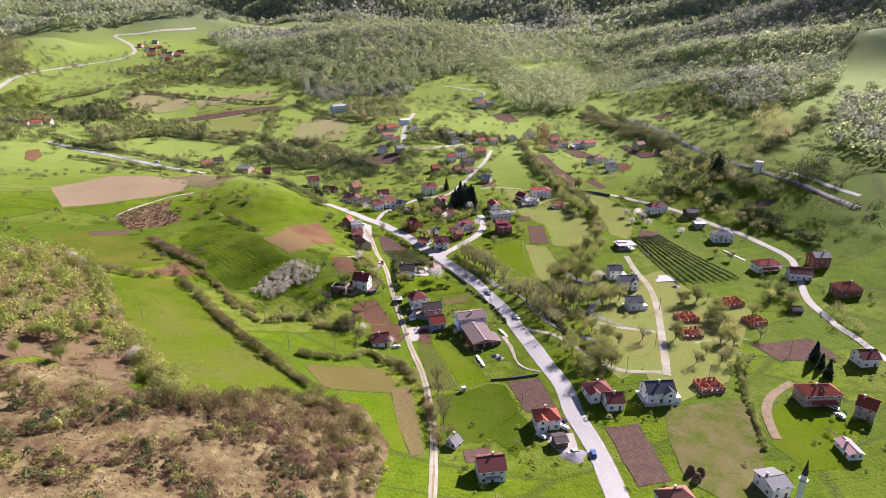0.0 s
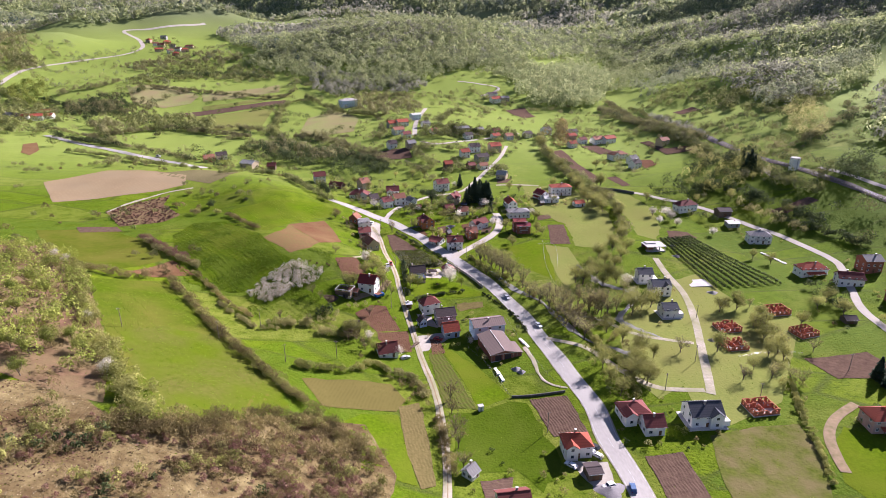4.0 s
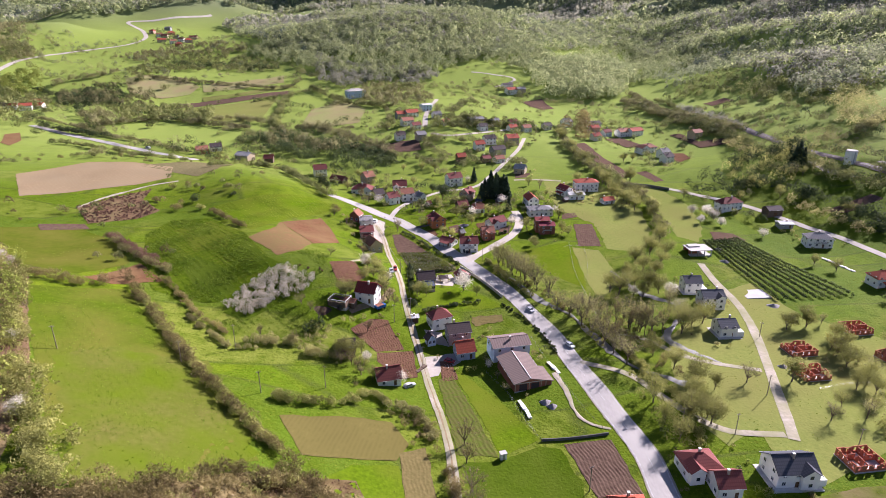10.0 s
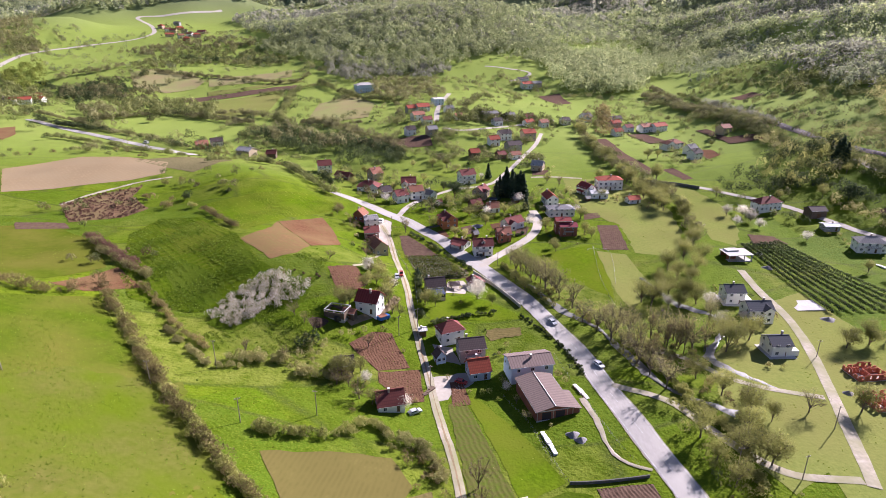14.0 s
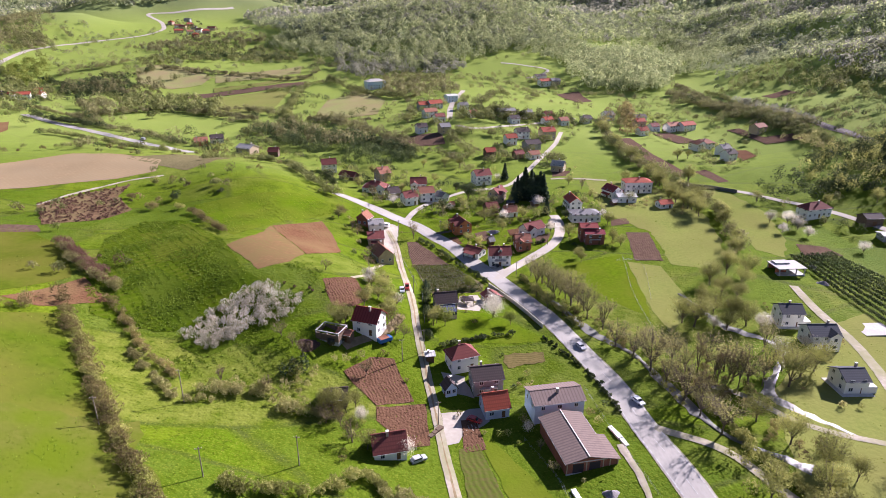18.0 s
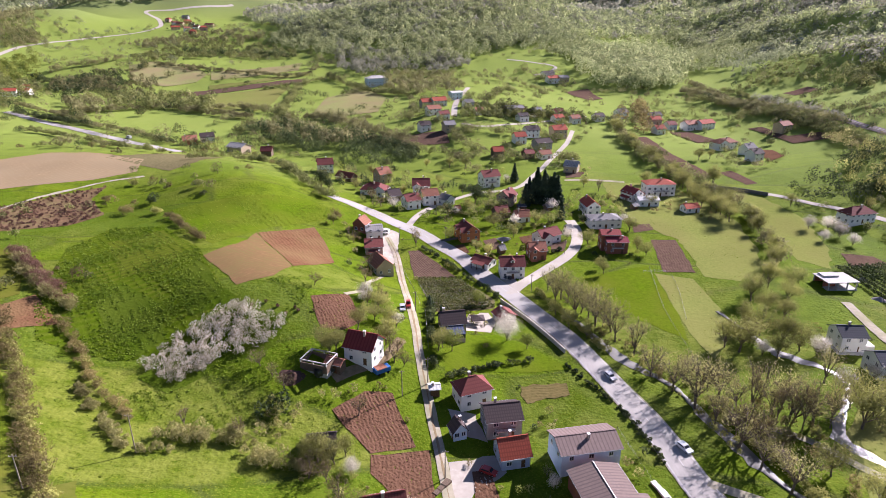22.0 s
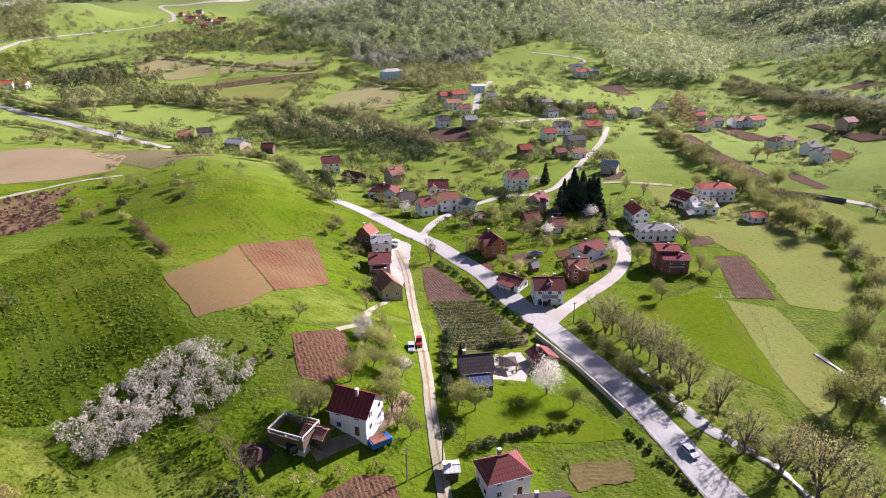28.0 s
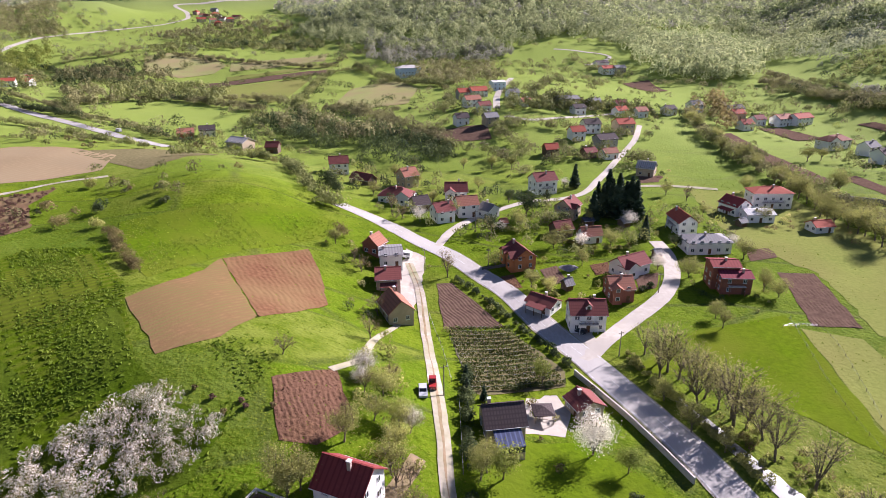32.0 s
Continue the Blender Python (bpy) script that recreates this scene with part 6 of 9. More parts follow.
wood("young_wood", [(-282.2, -39.8), (-215.9, -34.6), (-177.5, -81.0), (-132.4, -159.4), (-135.3, -188.5), (-160.0, -172.8), (-180.5, -197.4)], 6.5, "lime", 8)
wood("scrub_wood", [(-100.4, -203.8), (-79.4, -189.2), (-64.3, -172.1), (-45.0, -180.9), (-36.8, -219.4), (-51.5, -231.8), (-66.7, -212.7), (-89.8, -212.6)], 2.4, "brown", 4.6)
wood("scrub_wood", [(-100.4, -203.8), (-79.4, -189.2), (-64.3, -172.1), (-45.0, -180.9), (-36.8, -219.4), (-51.5, -231.8), (-66.7, -212.7), (-89.8, -212.6)], 2.8, "olive", 6.5)
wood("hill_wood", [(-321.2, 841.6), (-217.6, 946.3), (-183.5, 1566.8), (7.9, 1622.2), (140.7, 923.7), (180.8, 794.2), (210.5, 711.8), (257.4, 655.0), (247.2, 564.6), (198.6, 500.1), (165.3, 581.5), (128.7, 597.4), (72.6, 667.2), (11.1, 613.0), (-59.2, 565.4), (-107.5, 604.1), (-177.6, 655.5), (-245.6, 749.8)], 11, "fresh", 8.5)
wood("mid_wood", [(-102.1, 533.6), (-59.1, 559.0), (-14.8, 516.2), (-4.4, 409.0), (-53.7, 384.5), (-87.7, 436.0)], 7, "mixed", 9)
wood("tower_wood", [(157.8, 109.7), (214.2, 142.3), (267.1, 160.5), (266.5, 130.6), (242.1, 103.1), (195.8, 81.0), (166.3, 74.7)], 8, "dark", 10)
wood("edge_wood", [(234.3, 245.0), (243.1, 173.3), (247.9, 113.0), (262.3, 86.3), (242.1, 90.1), (226.5, 141.2)], 7, "mixed", 12)
for k, (tx, ty) in enumerate([(12.1, -17.4), (17.9, -26.7), (22.5, -34.5), (26.5, -44.4), (30.3, -51.8), (31.6, -63.9), (35.3, -71.0), (38.4, -79.5), (40.6, -86.7), (42.1, -95.8), (44.3, -103.0), (46.4, -111.6)]):
    tree("mixed", tx, ty, 11.5 * (0.85 + 0.3 * ((k * 7) % 5) / 4), k, "roadside trees")
for k, (tx, ty) in enumerate([(56.9, -82.8), (60.3, -86.2), (65.1, -87.3), (61.2, -79.9), (79.8, -67.4), (49.3, -79.8), (46.1, -75.3), (41.9, -73.1), (39.9, -66.7), (56.3, -76.9)]):
    tree("mixed", tx, ty, 11 * (0.85 + 0.3 * ((k * 7) % 5) / 4), k, "brook trees")
for k, (tx, ty) in enumerate([(72.3, -34.1), (74.6, -40.3), (78.3, -46.9), (83.2, -16.3), (94.9, -5.3), (95.9, -16.3), (82.7, -27.7), (63.6, -49.9), (60.5, -46.9), (79.6, -79.7), (83.3, -83.1), (89.6, -79.6), (76.7, -88.7), (82.5, -50.0)]):
    tree("olive", tx, ty, 10 * (0.85 + 0.3 * ((k * 7) % 5) / 4), k, "brook trees")
for k, (tx, ty) in enumerate([(69.6, -52.2), (86.5, -52.2), (82.8, -71.8), (95.2, -65.7)]):
    tree("blossom", tx, ty, 6 * (0.85 + 0.3 * ((k * 7) % 5) / 4), k, "brook trees")
for k, (tx, ty) in enumerate([(-77.2, 44.4), (-24.3, 46.2), (-14.5, 84.1), (-13.6, 32.0), (-8.9, 25.3), (-30.1, 134.8), (-49.8, 109.7), (-41.2, 90.4), (-72.4, 158.0), (36.8, 39.7), (35.7, 13.0), (35.6, 7.3), (55.6, 29.5), (58.7, 26.3), (59.4, 54.5), (60.6, 98.6), (54.0, 127.3), (91.7, 133.7), (10.7, -26.1), (13.2, -37.0), (17.8, -42.7), (-76.9, 118.2), (-59.9, 138.1), (-37.8, 168.5), (-13.0, 167.1), (2.3, 74.0), (4.5, 48.3), (16.8, 63.4), (13.2, 89.5), (-3.2, 62.9), (45.5, 87.4), (81.6, 91.7), (-23.2, 167.5)]):
    tree("olive", tx, ty, 6 * (0.85 + 0.3 * ((k * 7) % 5) / 4), k, "garden trees")
for k, (tx, ty) in enumerate([(-69.2, 35.3), (-57.3, 5.1), (-65.2, 92.8), (-60.1, 84.8), (60.3, 118.6), (-66.2, 30.3), (-56.2, -13.5)]):
    tree("brown", tx, ty, 6.5 * (0.85 + 0.3 * ((k * 7) % 5) / 4), k, "garden trees")
for k, (tx, ty) in enumerate([(-39.9, 37.0)]):
    tree("brown", tx, ty, 10 * (0.85 + 0.3 * ((k * 7) % 5) / 4), k, "garden trees")
for k, (tx, ty) in enumerate([(-21.9, 78.7), (6.9, 64.7), (-52.9, 84.0), (10.0, 137.4), (28.4, 45.1), (59.7, 66.2), (-53.4, -36.4), (28.0, 86.8), (50.6, 64.3)]):
    tree("blossom", tx, ty, 5 * (0.85 + 0.3 * ((k * 7) % 5) / 4), k, "garden trees")
for k, (tx, ty) in enumerate([(-8.2, -45.6)]):
    tree("blossom", tx, ty, 10.5 * (0.85 + 0.3 * ((k * 7) % 5) / 4), k, "garden trees")
for k, (tx, ty) in enumerate([(-2.4, -49.8), (-15.4, -22.1), (-25.8, -55.5)]):
    tree("lime", tx, ty, 6 * (0.85 + 0.3 * ((k * 7) % 5) / 4), k, "garden trees")
for k, (tx, ty) in enumerate([(-87.8, 95.9), (-92.6, 99.6), (-10.9, 95.3)]):
    tree("dark", tx, ty, 9 * (0.85 + 0.3 * ((k * 7) % 5) / 4), k, "garden trees")
for k, (tx, ty) in enumerate([(-0.6, 113.0), (-16.9, 113.1), (-25.0, 78.4), (39.7, 64.0)]):
    tree("dark", tx, ty, 6 * (0.85 + 0.3 * ((k * 7) % 5) / 4), k, "garden trees")
for k, (tx, ty) in enumerate([(19.8, 97.1), (23.2, 95.8), (25.4, 94.5), (28.7, 96.0), (30.4, 94.7), (18.4, 100.5), (32.1, 93.4), (22.6, 100.6), (27.7, 100.8)]):
    tree("spruce", tx, ty, 16 * (0.85 + 0.3 * ((k * 7) % 5) / 4), k, "village spruces")
for k, (tx, ty) in enumerate([(30.9, 72.5), (14.8, 137.6), (15.3, 91.5)]):
    tree("spruce", tx, ty, 11 * (0.85 + 0.3 * ((k * 7) % 5) / 4), k, "village spruces")
for k, (tx, ty) in enumerate([(-32.4, -39.7), (-29.0, -32.3), (-32.6, -31.6), (-33.0, -23.3)]):
    tree("spruce", tx, ty, 4 * (0.85 + 0.3 * ((k * 7) % 5) / 4), k, "garden thujas")
for k, (tx, ty) in enumerate([(109.5, 115.3), (108.0, 90.4), (110.6, 79.5), (112.7, 72.3), (130.3, 131.2), (107.2, 124.0), (106.4, 98.2)]):
    tree("olive", tx, ty, 9 * (0.85 + 0.3 * ((k * 7) % 5) / 4), k, "river trees")
for k, (tx, ty) in enumerate([(-49.1, -106.0), (-36.7, -117.1)]):
    tree("blossom", tx, ty, 5 * (0.85 + 0.3 * ((k * 7) % 5) / 4), k, "lane trees")
for k, (tx, ty) in enumerate([(-54.1, -109.3), (-58.1, -108.9), (-50.3, -114.9), (-49.8, -87.3), (-43.8, -62.8), (-42.8, -50.0)]):
    tree("brown", tx, ty, 6 * (0.85 + 0.3 * ((k * 7) % 5) / 4), k, "lane trees")
for k, (tx, ty) in enumerate([(-59.7, -68.6), (-46.4, -116.9), (-59.0, -104.0)]):
    tree("olive", tx, ty, 5.5 * (0.85 + 0.3 * ((k * 7) % 5) / 4), k, "lane trees")
for k, (tx, ty) in enumerate([(-59.8, -69.2), (-61.9, -66.8), (-58.1, -67.7), (-44.8, -55.0), (-45.0, -60.1), (-49.4, -49.9), (-48.8, -41.7), (-53.4, -56.9), (-44.8, -49.3)]):
    tree("olive", tx, ty, 6 * (0.85 + 0.3 * ((k * 7) % 5) / 4), k, "slope trees")
for k, (tx, ty) in enumerate([(-41.6, -61.6), (-39.6, -67.3), (-42.2, -66.4), (-52.3, -42.9), (-48.1, -36.9), (-69.3, -38.1)]):
    tree("brown", tx, ty, 5 * (0.85 + 0.3 * ((k * 7) % 5) / 4), k, "slope trees")
for k, (tx, ty) in enumerate([(-53.4, -39.7), (-42.9, -48.3)]):
    tree("blossom", tx, ty, 4 * (0.85 + 0.3 * ((k * 7) % 5) / 4), k, "slope trees")
for k, (tx, ty) in enumerate([(-16.8, -159.5), (-16.8, -171.3), (-16.3, -179.4), (-15.7, -190.0), (-16.7, -151.4)]):
    tree("brown", tx, ty, 8 * (0.85 + 0.3 * ((k * 7) % 5) / 4), k, "lane poplars")
for k, (tx, ty) in enumerate([(71.1, -129.1), (61.5, -144.0), (62.1, -116.2), (58.4, -106.1), (134.8, -103.5), (132.9, -113.5), (122.0, -86.4), (132.0, -84.1), (126.2, -132.7), (129.1, -107.3), (66.0, -124.6)]):
    tree("olive", tx, ty, 8 * (0.85 + 0.3 * ((k * 7) % 5) / 4), k, "site trees")
for k, (tx, ty) in enumerate([(120.0, -147.1), (122.9, -151.0), (84.5, -125.2), (142.9, -127.3), (113.0, -146.1)]):
    tree("mixed", tx, ty, 7 * (0.85 + 0.3 * ((k * 7) % 5) / 4), k, "site trees")
for k, (tx, ty) in enumerate([(153.5, -155.9), (151.5, -163.1), (154.4, -150.1)]):
    tree("spruce", tx, ty, 9 * (0.85 + 0.3 * ((k * 7) % 5) / 4), k, "yard spruces")
for k, (tx, ty) in enumerate([(127.7, -115.3), (129.7, -102.8), (127.1, -127.0), (180.3, -81.3), (179.3, -95.5), (171.8, -87.1), (88.0, -29.7), (102.5, -7.9), (73.6, -53.7), (67.9, -123.3), (71.5, -37.0), (152.3, -103.7), (101.2, -124.6)]):
    tree("olive", tx, ty, 8 * (0.85 + 0.3 * ((k * 7) % 5) / 4), k, "valley trees")
for k, (tx, ty) in enumerate([(145.0, 43.8), (154.7, 57.3), (155.0, 48.4), (155.5, 39.7), (145.6, 57.6), (173.2, 23.3)]):
    tree("blossom", tx, ty, 6 * (0.85 + 0.3 * ((k * 7) % 5) / 4), k, "valley trees")
for k, (tx, ty) in enumerate([(177.0, -19.0), (183.1, -27.8), (209.1, 70.8), (185.4, 75.2), (230.6, 35.4), (236.8, 107.5), (236.9, 94.1), (202.0, 93.4), (152.5, 87.2)]):
    tree("olive", tx, ty, 7 * (0.85 + 0.3 * ((k * 7) % 5) / 4), k, "valley trees")
for k, (tx, ty) in enumerate([(245.0, 124.1), (244.0, 116.6), (247.0, 117.0), (246.7, 110.9)]):
    tree("spruce", tx, ty, 14 * (0.85 + 0.3 * ((k * 7) % 5) / 4), k, "valley spruces")
for k, (bx, by, high) in enumerate([(-164.9, 36.3, 3.4), (-158.1, 47.7, 3.6), (-184.3, 85.0, 3.0), (-184.6, 58.9, 2.4), (-136.2, 50.7, 1.6), (-150.0, 33.0, 2.2), (-77.6, 52.8, 4.0)]):
    hedge("hill_bush", [(bx - 1.2, by + 1.0), (bx, by), (bx + 1.4, by - 0.9)], high, ("brown", "dark", "olive")[k % 3], 2.6, "lone round bush in bud on the open hill")
hedge("brow_bushes", [(-142.0, 26.5), (-138.4, 22.3), (-131.1, 12.9), (-115.3, -6.2)], 2.4, "brown", 2.2)
for k, (tx, ty) in enumerate([(-72.8, -79.4), (-76.8, -75.5), (-68.9, -83.1), (-75.6, -98.8), (-88.9, -97.1)]):
    tree("brown", tx, ty, 5 * (0.85 + 0.3 * ((k * 7) % 5) / 4), k, "hill trees")
for k, (tx, ty) in enumerate([(-148.3, -139.2), (-190.9, -69.3), (-126.7, -174.5), (-202.3, -57.0)]):
    tree("blossom", tx, ty, 5 * (0.85 + 0.3 * ((k * 7) % 5) / 4), k, "wood blossoms")
for k, (tx, ty) in enumerate([(-182.3, -136.8), (-167.4, -146.2), (-168.6, -126.3), (-169.2, -168.5), (-158.6, -172.0), (-155.5, -146.2), (-181.2, -114.2), (-213.9, -72.1), (-158.8, -185.4), (-150.0, -171.5), (-157.3, -132.7), (-159.0, -155.8)]):
    tree("lime", tx, ty, 6 * (0.85 + 0.3 * ((k * 7) % 5) / 4), k, "wood trees")
for k, (tx, ty) in enumerate([(-125.1, -173.7), (-116.3, -187.3), (-135.9, -155.6), (-146.8, -137.7), (-156.8, -123.5), (-167.7, -103.1), (-110.1, -195.0), (-105.0, -199.8), (-188.4, -68.8)]):
    tree("olive", tx, ty, 5 * (0.85 + 0.3 * ((k * 7) % 5) / 4), k, "wood trees")
for k, (tx, ty) in enumerate([(-231.8, -38.1), (-213.2, -46.3), (-177.5, -97.5), (-233.8, -50.6), (-221.4, -86.2), (-158.0, -115.3)]):
    tree("brown", tx, ty, 5 * (0.85 + 0.3 * ((k * 7) % 5) / 4), k, "wood trees")
grove([(-107.8, -76.6), (-101.7, -63.9), (-87.4, -52.4), (-73.3, -58.4), (-75.4, -66.8), (-89.7, -75.5), (-96.9, -82.8)], 2.4)
wood("slope_bushes", [(-151.0, -208.9), (-112.3, -207.7), (-86.9, -211.1), (-72.9, -215.9), (-51.6, -229.8), (-115.8, -269.9)], 2.4, "dark", 5)
wood("slope_bushes", [(-161.0, -190.5), (-114.2, -202.6), (-74.1, -187.7), (-50.6, -190.8), (-44.5, -244.6), (-115.8, -269.9)], 1.6, "brown", 2.7)
wood("slope_bushes", [(-161.0, -190.5), (-114.2, -202.6), (-85.4, -203.4), (-70.6, -228.9), (-87.2, -260.2), (-115.8, -269.9)], 2.6, "olive", 5.5)
wood("slope_bushes", [(-151.3, -190.3), (-104.9, -205.5), (-70.1, -189.4), (-46.2, -203.3), (-44.7, -239.9), (-87.2, -260.2), (-121.1, -248.4)], 1.2, "red", 2.1)
wood("brook_scrub", [(43.0, -64.0), (52.0, -66.0), (64.0, -74.0), (74.0, -84.0), (66.0, -96.0), (60.0, -104.0), (64.0, -112.0), (70.0, -120.0), (62.0, -124.0), (53.0, -112.0), (49.0, -92.0)], 2.2, "brown", 4)
wood("brook_scrub", [(44.0, -118.0), (53.0, -128.0), (66.0, -128.0), (72.0, -134.0), (66.0, -148.0), (56.0, -158.0), (46.0, -160.0), (43.0, -140.0)], 3.4, "olive", 5)
wood("brook_scrub", [(8.0, -24.0), (13.0, -22.0), (24.0, -38.0), (33.0, -56.0), (42.0, -74.0), (46.0, -96.0), (41.0, -100.0), (37.0, -82.0), (28.0, -60.0), (18.0, -40.0)], 1.6, "olive", 3.6)
wood("bank_bushes", [(-58.7, -46.9), (-51.2, -1.8), (-44.6, -34.0), (-39.8, -60.2), (-43.0, -71.3), (-49.7, -66.3), (-49.2, -55.1)], 2.4, "olive", 5)
wood("bank_bushes", [(-74.9, -90.0), (-63.5, -78.1), (-57.3, -76.7), (-53.2, -84.0), (-61.5, -90.1), (-68.3, -99.7)], 2.0, "mixed", 5)
wood("young_wood", [(-282.2, -39.8), (-215.9, -34.6), (-177.5, -81.0), (-132.4, -159.4), (-135.3, -188.5), (-160.0, -172.8), (-180.5, -197.4)], 3.4, "brown", 6)
wood("meadow_copse", [(-106.8, -204.5), (-100.6, -194.7), (-87.2, -188.9), (-71.1, -180.0), (-56.3, -176.2), (-47.6, -192.4), (-61.0, -201.7), (-80.5, -203.4), (-95.8, -209.8)], 3.6, "brown", 4.4)
wood("meadow_copse", [(-145.3, -152.5), (-136.9, -145.2), (-114.9, -173.3), (-100.0, -196.4), (-103.9, -208.4), (-118.5, -194.8)], 3.4, "olive", 5.5)
wood("slope_scrub", [(-145.2, -198.0), (-134.7, -191.0), (-121.3, -203.0), (-122.8, -215.8), (-136.1, -212.2)], 3.4, "olive", 5)
wood("band_wood", [(-172.8, 262.6), (-149.3, 279.7), (-111.4, 252.0), (-77.9, 227.4), (-50.9, 195.8), (-47.8, 168.3), (-71.3, 170.6), (-100.2, 191.0), (-134.3, 220.2), (-160.2, 234.4)], 7, "dark", 6.5)
wood("band_wood", [(-176.6, 274.9), (-152.4, 292.2), (-113.5, 263.5), (-82.6, 237.0), (-98.3, 219.5), (-131.0, 237.0), (-160.2, 247.1)], 8, "mixed", 7.5)
wood("copse_wood", [(-369.2, 421.9), (-354.9, 458.9), (-317.7, 465.8), (-262.2, 425.8), (-235.9, 349.3), (-268.4, 352.7), (-309.9, 368.2), (-328.7, 352.8)], 7, "olive", 8)
wood("copse_wood", [(-384.7, 369.2), (-374.1, 402.1), (-334.7, 372.9), (-316.9, 327.2), (-346.3, 322.8)], 7, "mixed", 8)
wood("belt_wood", [(-11.2, 294.2), (11.8, 326.0), (40.9, 316.4), (65.9, 313.6), (94.1, 307.8), (87.5, 280.7), (55.8, 280.4), (19.2, 272.3), (-10.3, 265.9)], 6, "olive", 6)
wood("river_wood", [(132.3, 344.4), (167.6, 389.5), (152.7, 320.1), (134.2, 257.9), (113.5, 245.8)], 8, "brown", 9)
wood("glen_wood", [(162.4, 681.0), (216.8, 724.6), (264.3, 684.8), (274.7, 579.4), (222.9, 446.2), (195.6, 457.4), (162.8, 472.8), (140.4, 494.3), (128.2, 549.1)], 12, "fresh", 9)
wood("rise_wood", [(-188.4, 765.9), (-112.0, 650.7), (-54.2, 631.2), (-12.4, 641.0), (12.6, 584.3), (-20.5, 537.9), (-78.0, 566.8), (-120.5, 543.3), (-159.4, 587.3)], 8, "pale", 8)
wood("left_slope_wood", [(-1147.4, 1241.7), (-1225.3, 1584.4), (-694.8, 870.7), (-606.9, 702.2), (-666.6, 721.1), (-684.6, 649.6)], 8, "mixed", 9)
wood("shade_wood", [(-454.5, 465.9), (-461.3, 543.5), (-430.1, 571.4), (-396.7, 531.3), (-403.3, 473.5), (-403.8, 407.7)], 6, "dark", 8)
wood("field_wood", [(-449.6, 652.7), (-441.7, 755.8), (-391.1, 823.5), (-298.6, 805.5), (-226.1, 709.4), (-248.7, 674.4), (-345.1, 713.0), (-393.3, 642.2)], 6, "olive", 8)
wood("field_wood", [(-516.4, 773.6), (-471.2, 826.1), (-405.1, 892.2), (-314.7, 868.9), (-321.8, 827.2), (-404.0, 810.7), (-456.6, 733.8)], 6, "mixed", 8)
hedge("plot_line", [(-225.2, 486.0), (-194.2, 505.0), (-162.8, 531.9)], 4, "olive", 4)
hedge("plot_line", [(-139.1, 318.8), (-112.4, 304.6), (-86.6, 303.6)], 4, "mixed", 4)
hedge("slope_line", [(258.1, 422.9), (262.6, 383.4), (247.8, 314.7), (247.9, 270.1)], 4, "olive", 5)
hedge("slope_line", [(249.5, 486.5), (243.2, 400.8), (243.9, 354.5), (252.3, 323.0)], 5, "mixed", 8)
for k, (tx, ty) in enumerate([(109.3, 145.5), (110.5, 133.8), (109.3, 122.3), (108.6, 107.2), (106.6, 93.6), (110.4, 85.4), (111.7, 76.7), (111.4, 66.0), (119.2, 88.3)]):
    tree("olive", tx, ty, 9 * (0.85 + 0.3 * ((k * 7) % 5) / 4), k, "river trees")
for k, (tx, ty) in enumerate([(46.8, -146.2), (56.3, -143.6), (61.1, -147.5), (48.0, -154.6), (47.3, -135.4), (62.7, -132.8)]):
    tree("olive", tx, ty, 9 * (0.85 + 0.3 * ((k * 7) % 5) / 4), k, "meadow trees")
for k, (tx, ty) in enumerate([(-145.2, -156.7), (-138.5, -163.8), (-147.6, -164.5), (-168.0, -156.6), (-178.7, -150.7), (-155.9, -170.2), (-210.9, -86.7), (-188.3, -85.6), (-176.1, -132.7), (-168.1, -177.3), (-146.1, -183.8)]):
    tree("lime", tx, ty, 7 * (0.85 + 0.3 * ((k * 7) % 5) / 4), k, "wood trees")
wood("bank_wood", [(208.8, 66.7), (216.2, 57.4), (224.1, 35.4), (228.1, 6.9), (224.6, -2.6), (220.7, 19.5), (209.3, 45.1)], 4, "mixed", 4.5)
hedge("yard_hedge", [(120.3, -146.7), (109.4, -172.4), (103.7, -190.3), (97.7, -205.7)], 1.6, "olive", 2)
hedge("garden_row", [(-0.2, 71.1), (7.0, 64.2), (14.3, 60.7), (22.8, 63.5)], 1.5, "olive", 2)
hedge("garden_row", [(-14.5, 43.7), (-9.8, 35.5), (-6.5, 25.9)], 1.4, "olive", 2)
hedge("garden_row", [(11.4, 27.5), (18.3, 28.3), (25.6, 33.6)], 1.4, "dark", 1.5)
hedge("garden_row", [(-29.2, 87.4), (-22.7, 81.6), (-14.2, 78.0)], 1.6, "mixed", 2)
for k, (tx, ty) in enumerate([(126.9, -82.0), (131.4, -84.7), (137.0, -94.5), (131.0, -111.5), (121.1, -130.0), (109.3, -139.7)]):
    tree("olive", tx, ty, 7 * (0.85 + 0.3 * ((k * 7) % 5) / 4), k, "plot trees")
for k, (tx, ty) in enumerate([(139.3, -82.6), (133.9, -119.5), (100.5, -147.1)]):
    tree("mixed", tx, ty, 6.5 * (0.85 + 0.3 * ((k * 7) % 5) / 4), k, "plot trees")
hedge("meadow_hedge", [(-140.0, -77.4), (-125.0, -96.6), (-108.0, -119.7), (-92.0, -139.9), (-80.3, -153.0), (-66.3, -168.6)], 2.6, "olive", 2.5)
hedge("strip_hedge", [(-117.9, -87.7), (-108.2, -97.0), (-97.8, -106.5), (-88.1, -106.1)], 1.7, "mixed", 2.4)
wood("slope_copse", [(-88.3, -197.7), (-76.9, -188.2), (-62.5, -188.9), (-47.2, -201.8), (-43.1, -218.0), (-61.3, -224.4), (-73.6, -214.2)], 2.4, "red", 4.5)
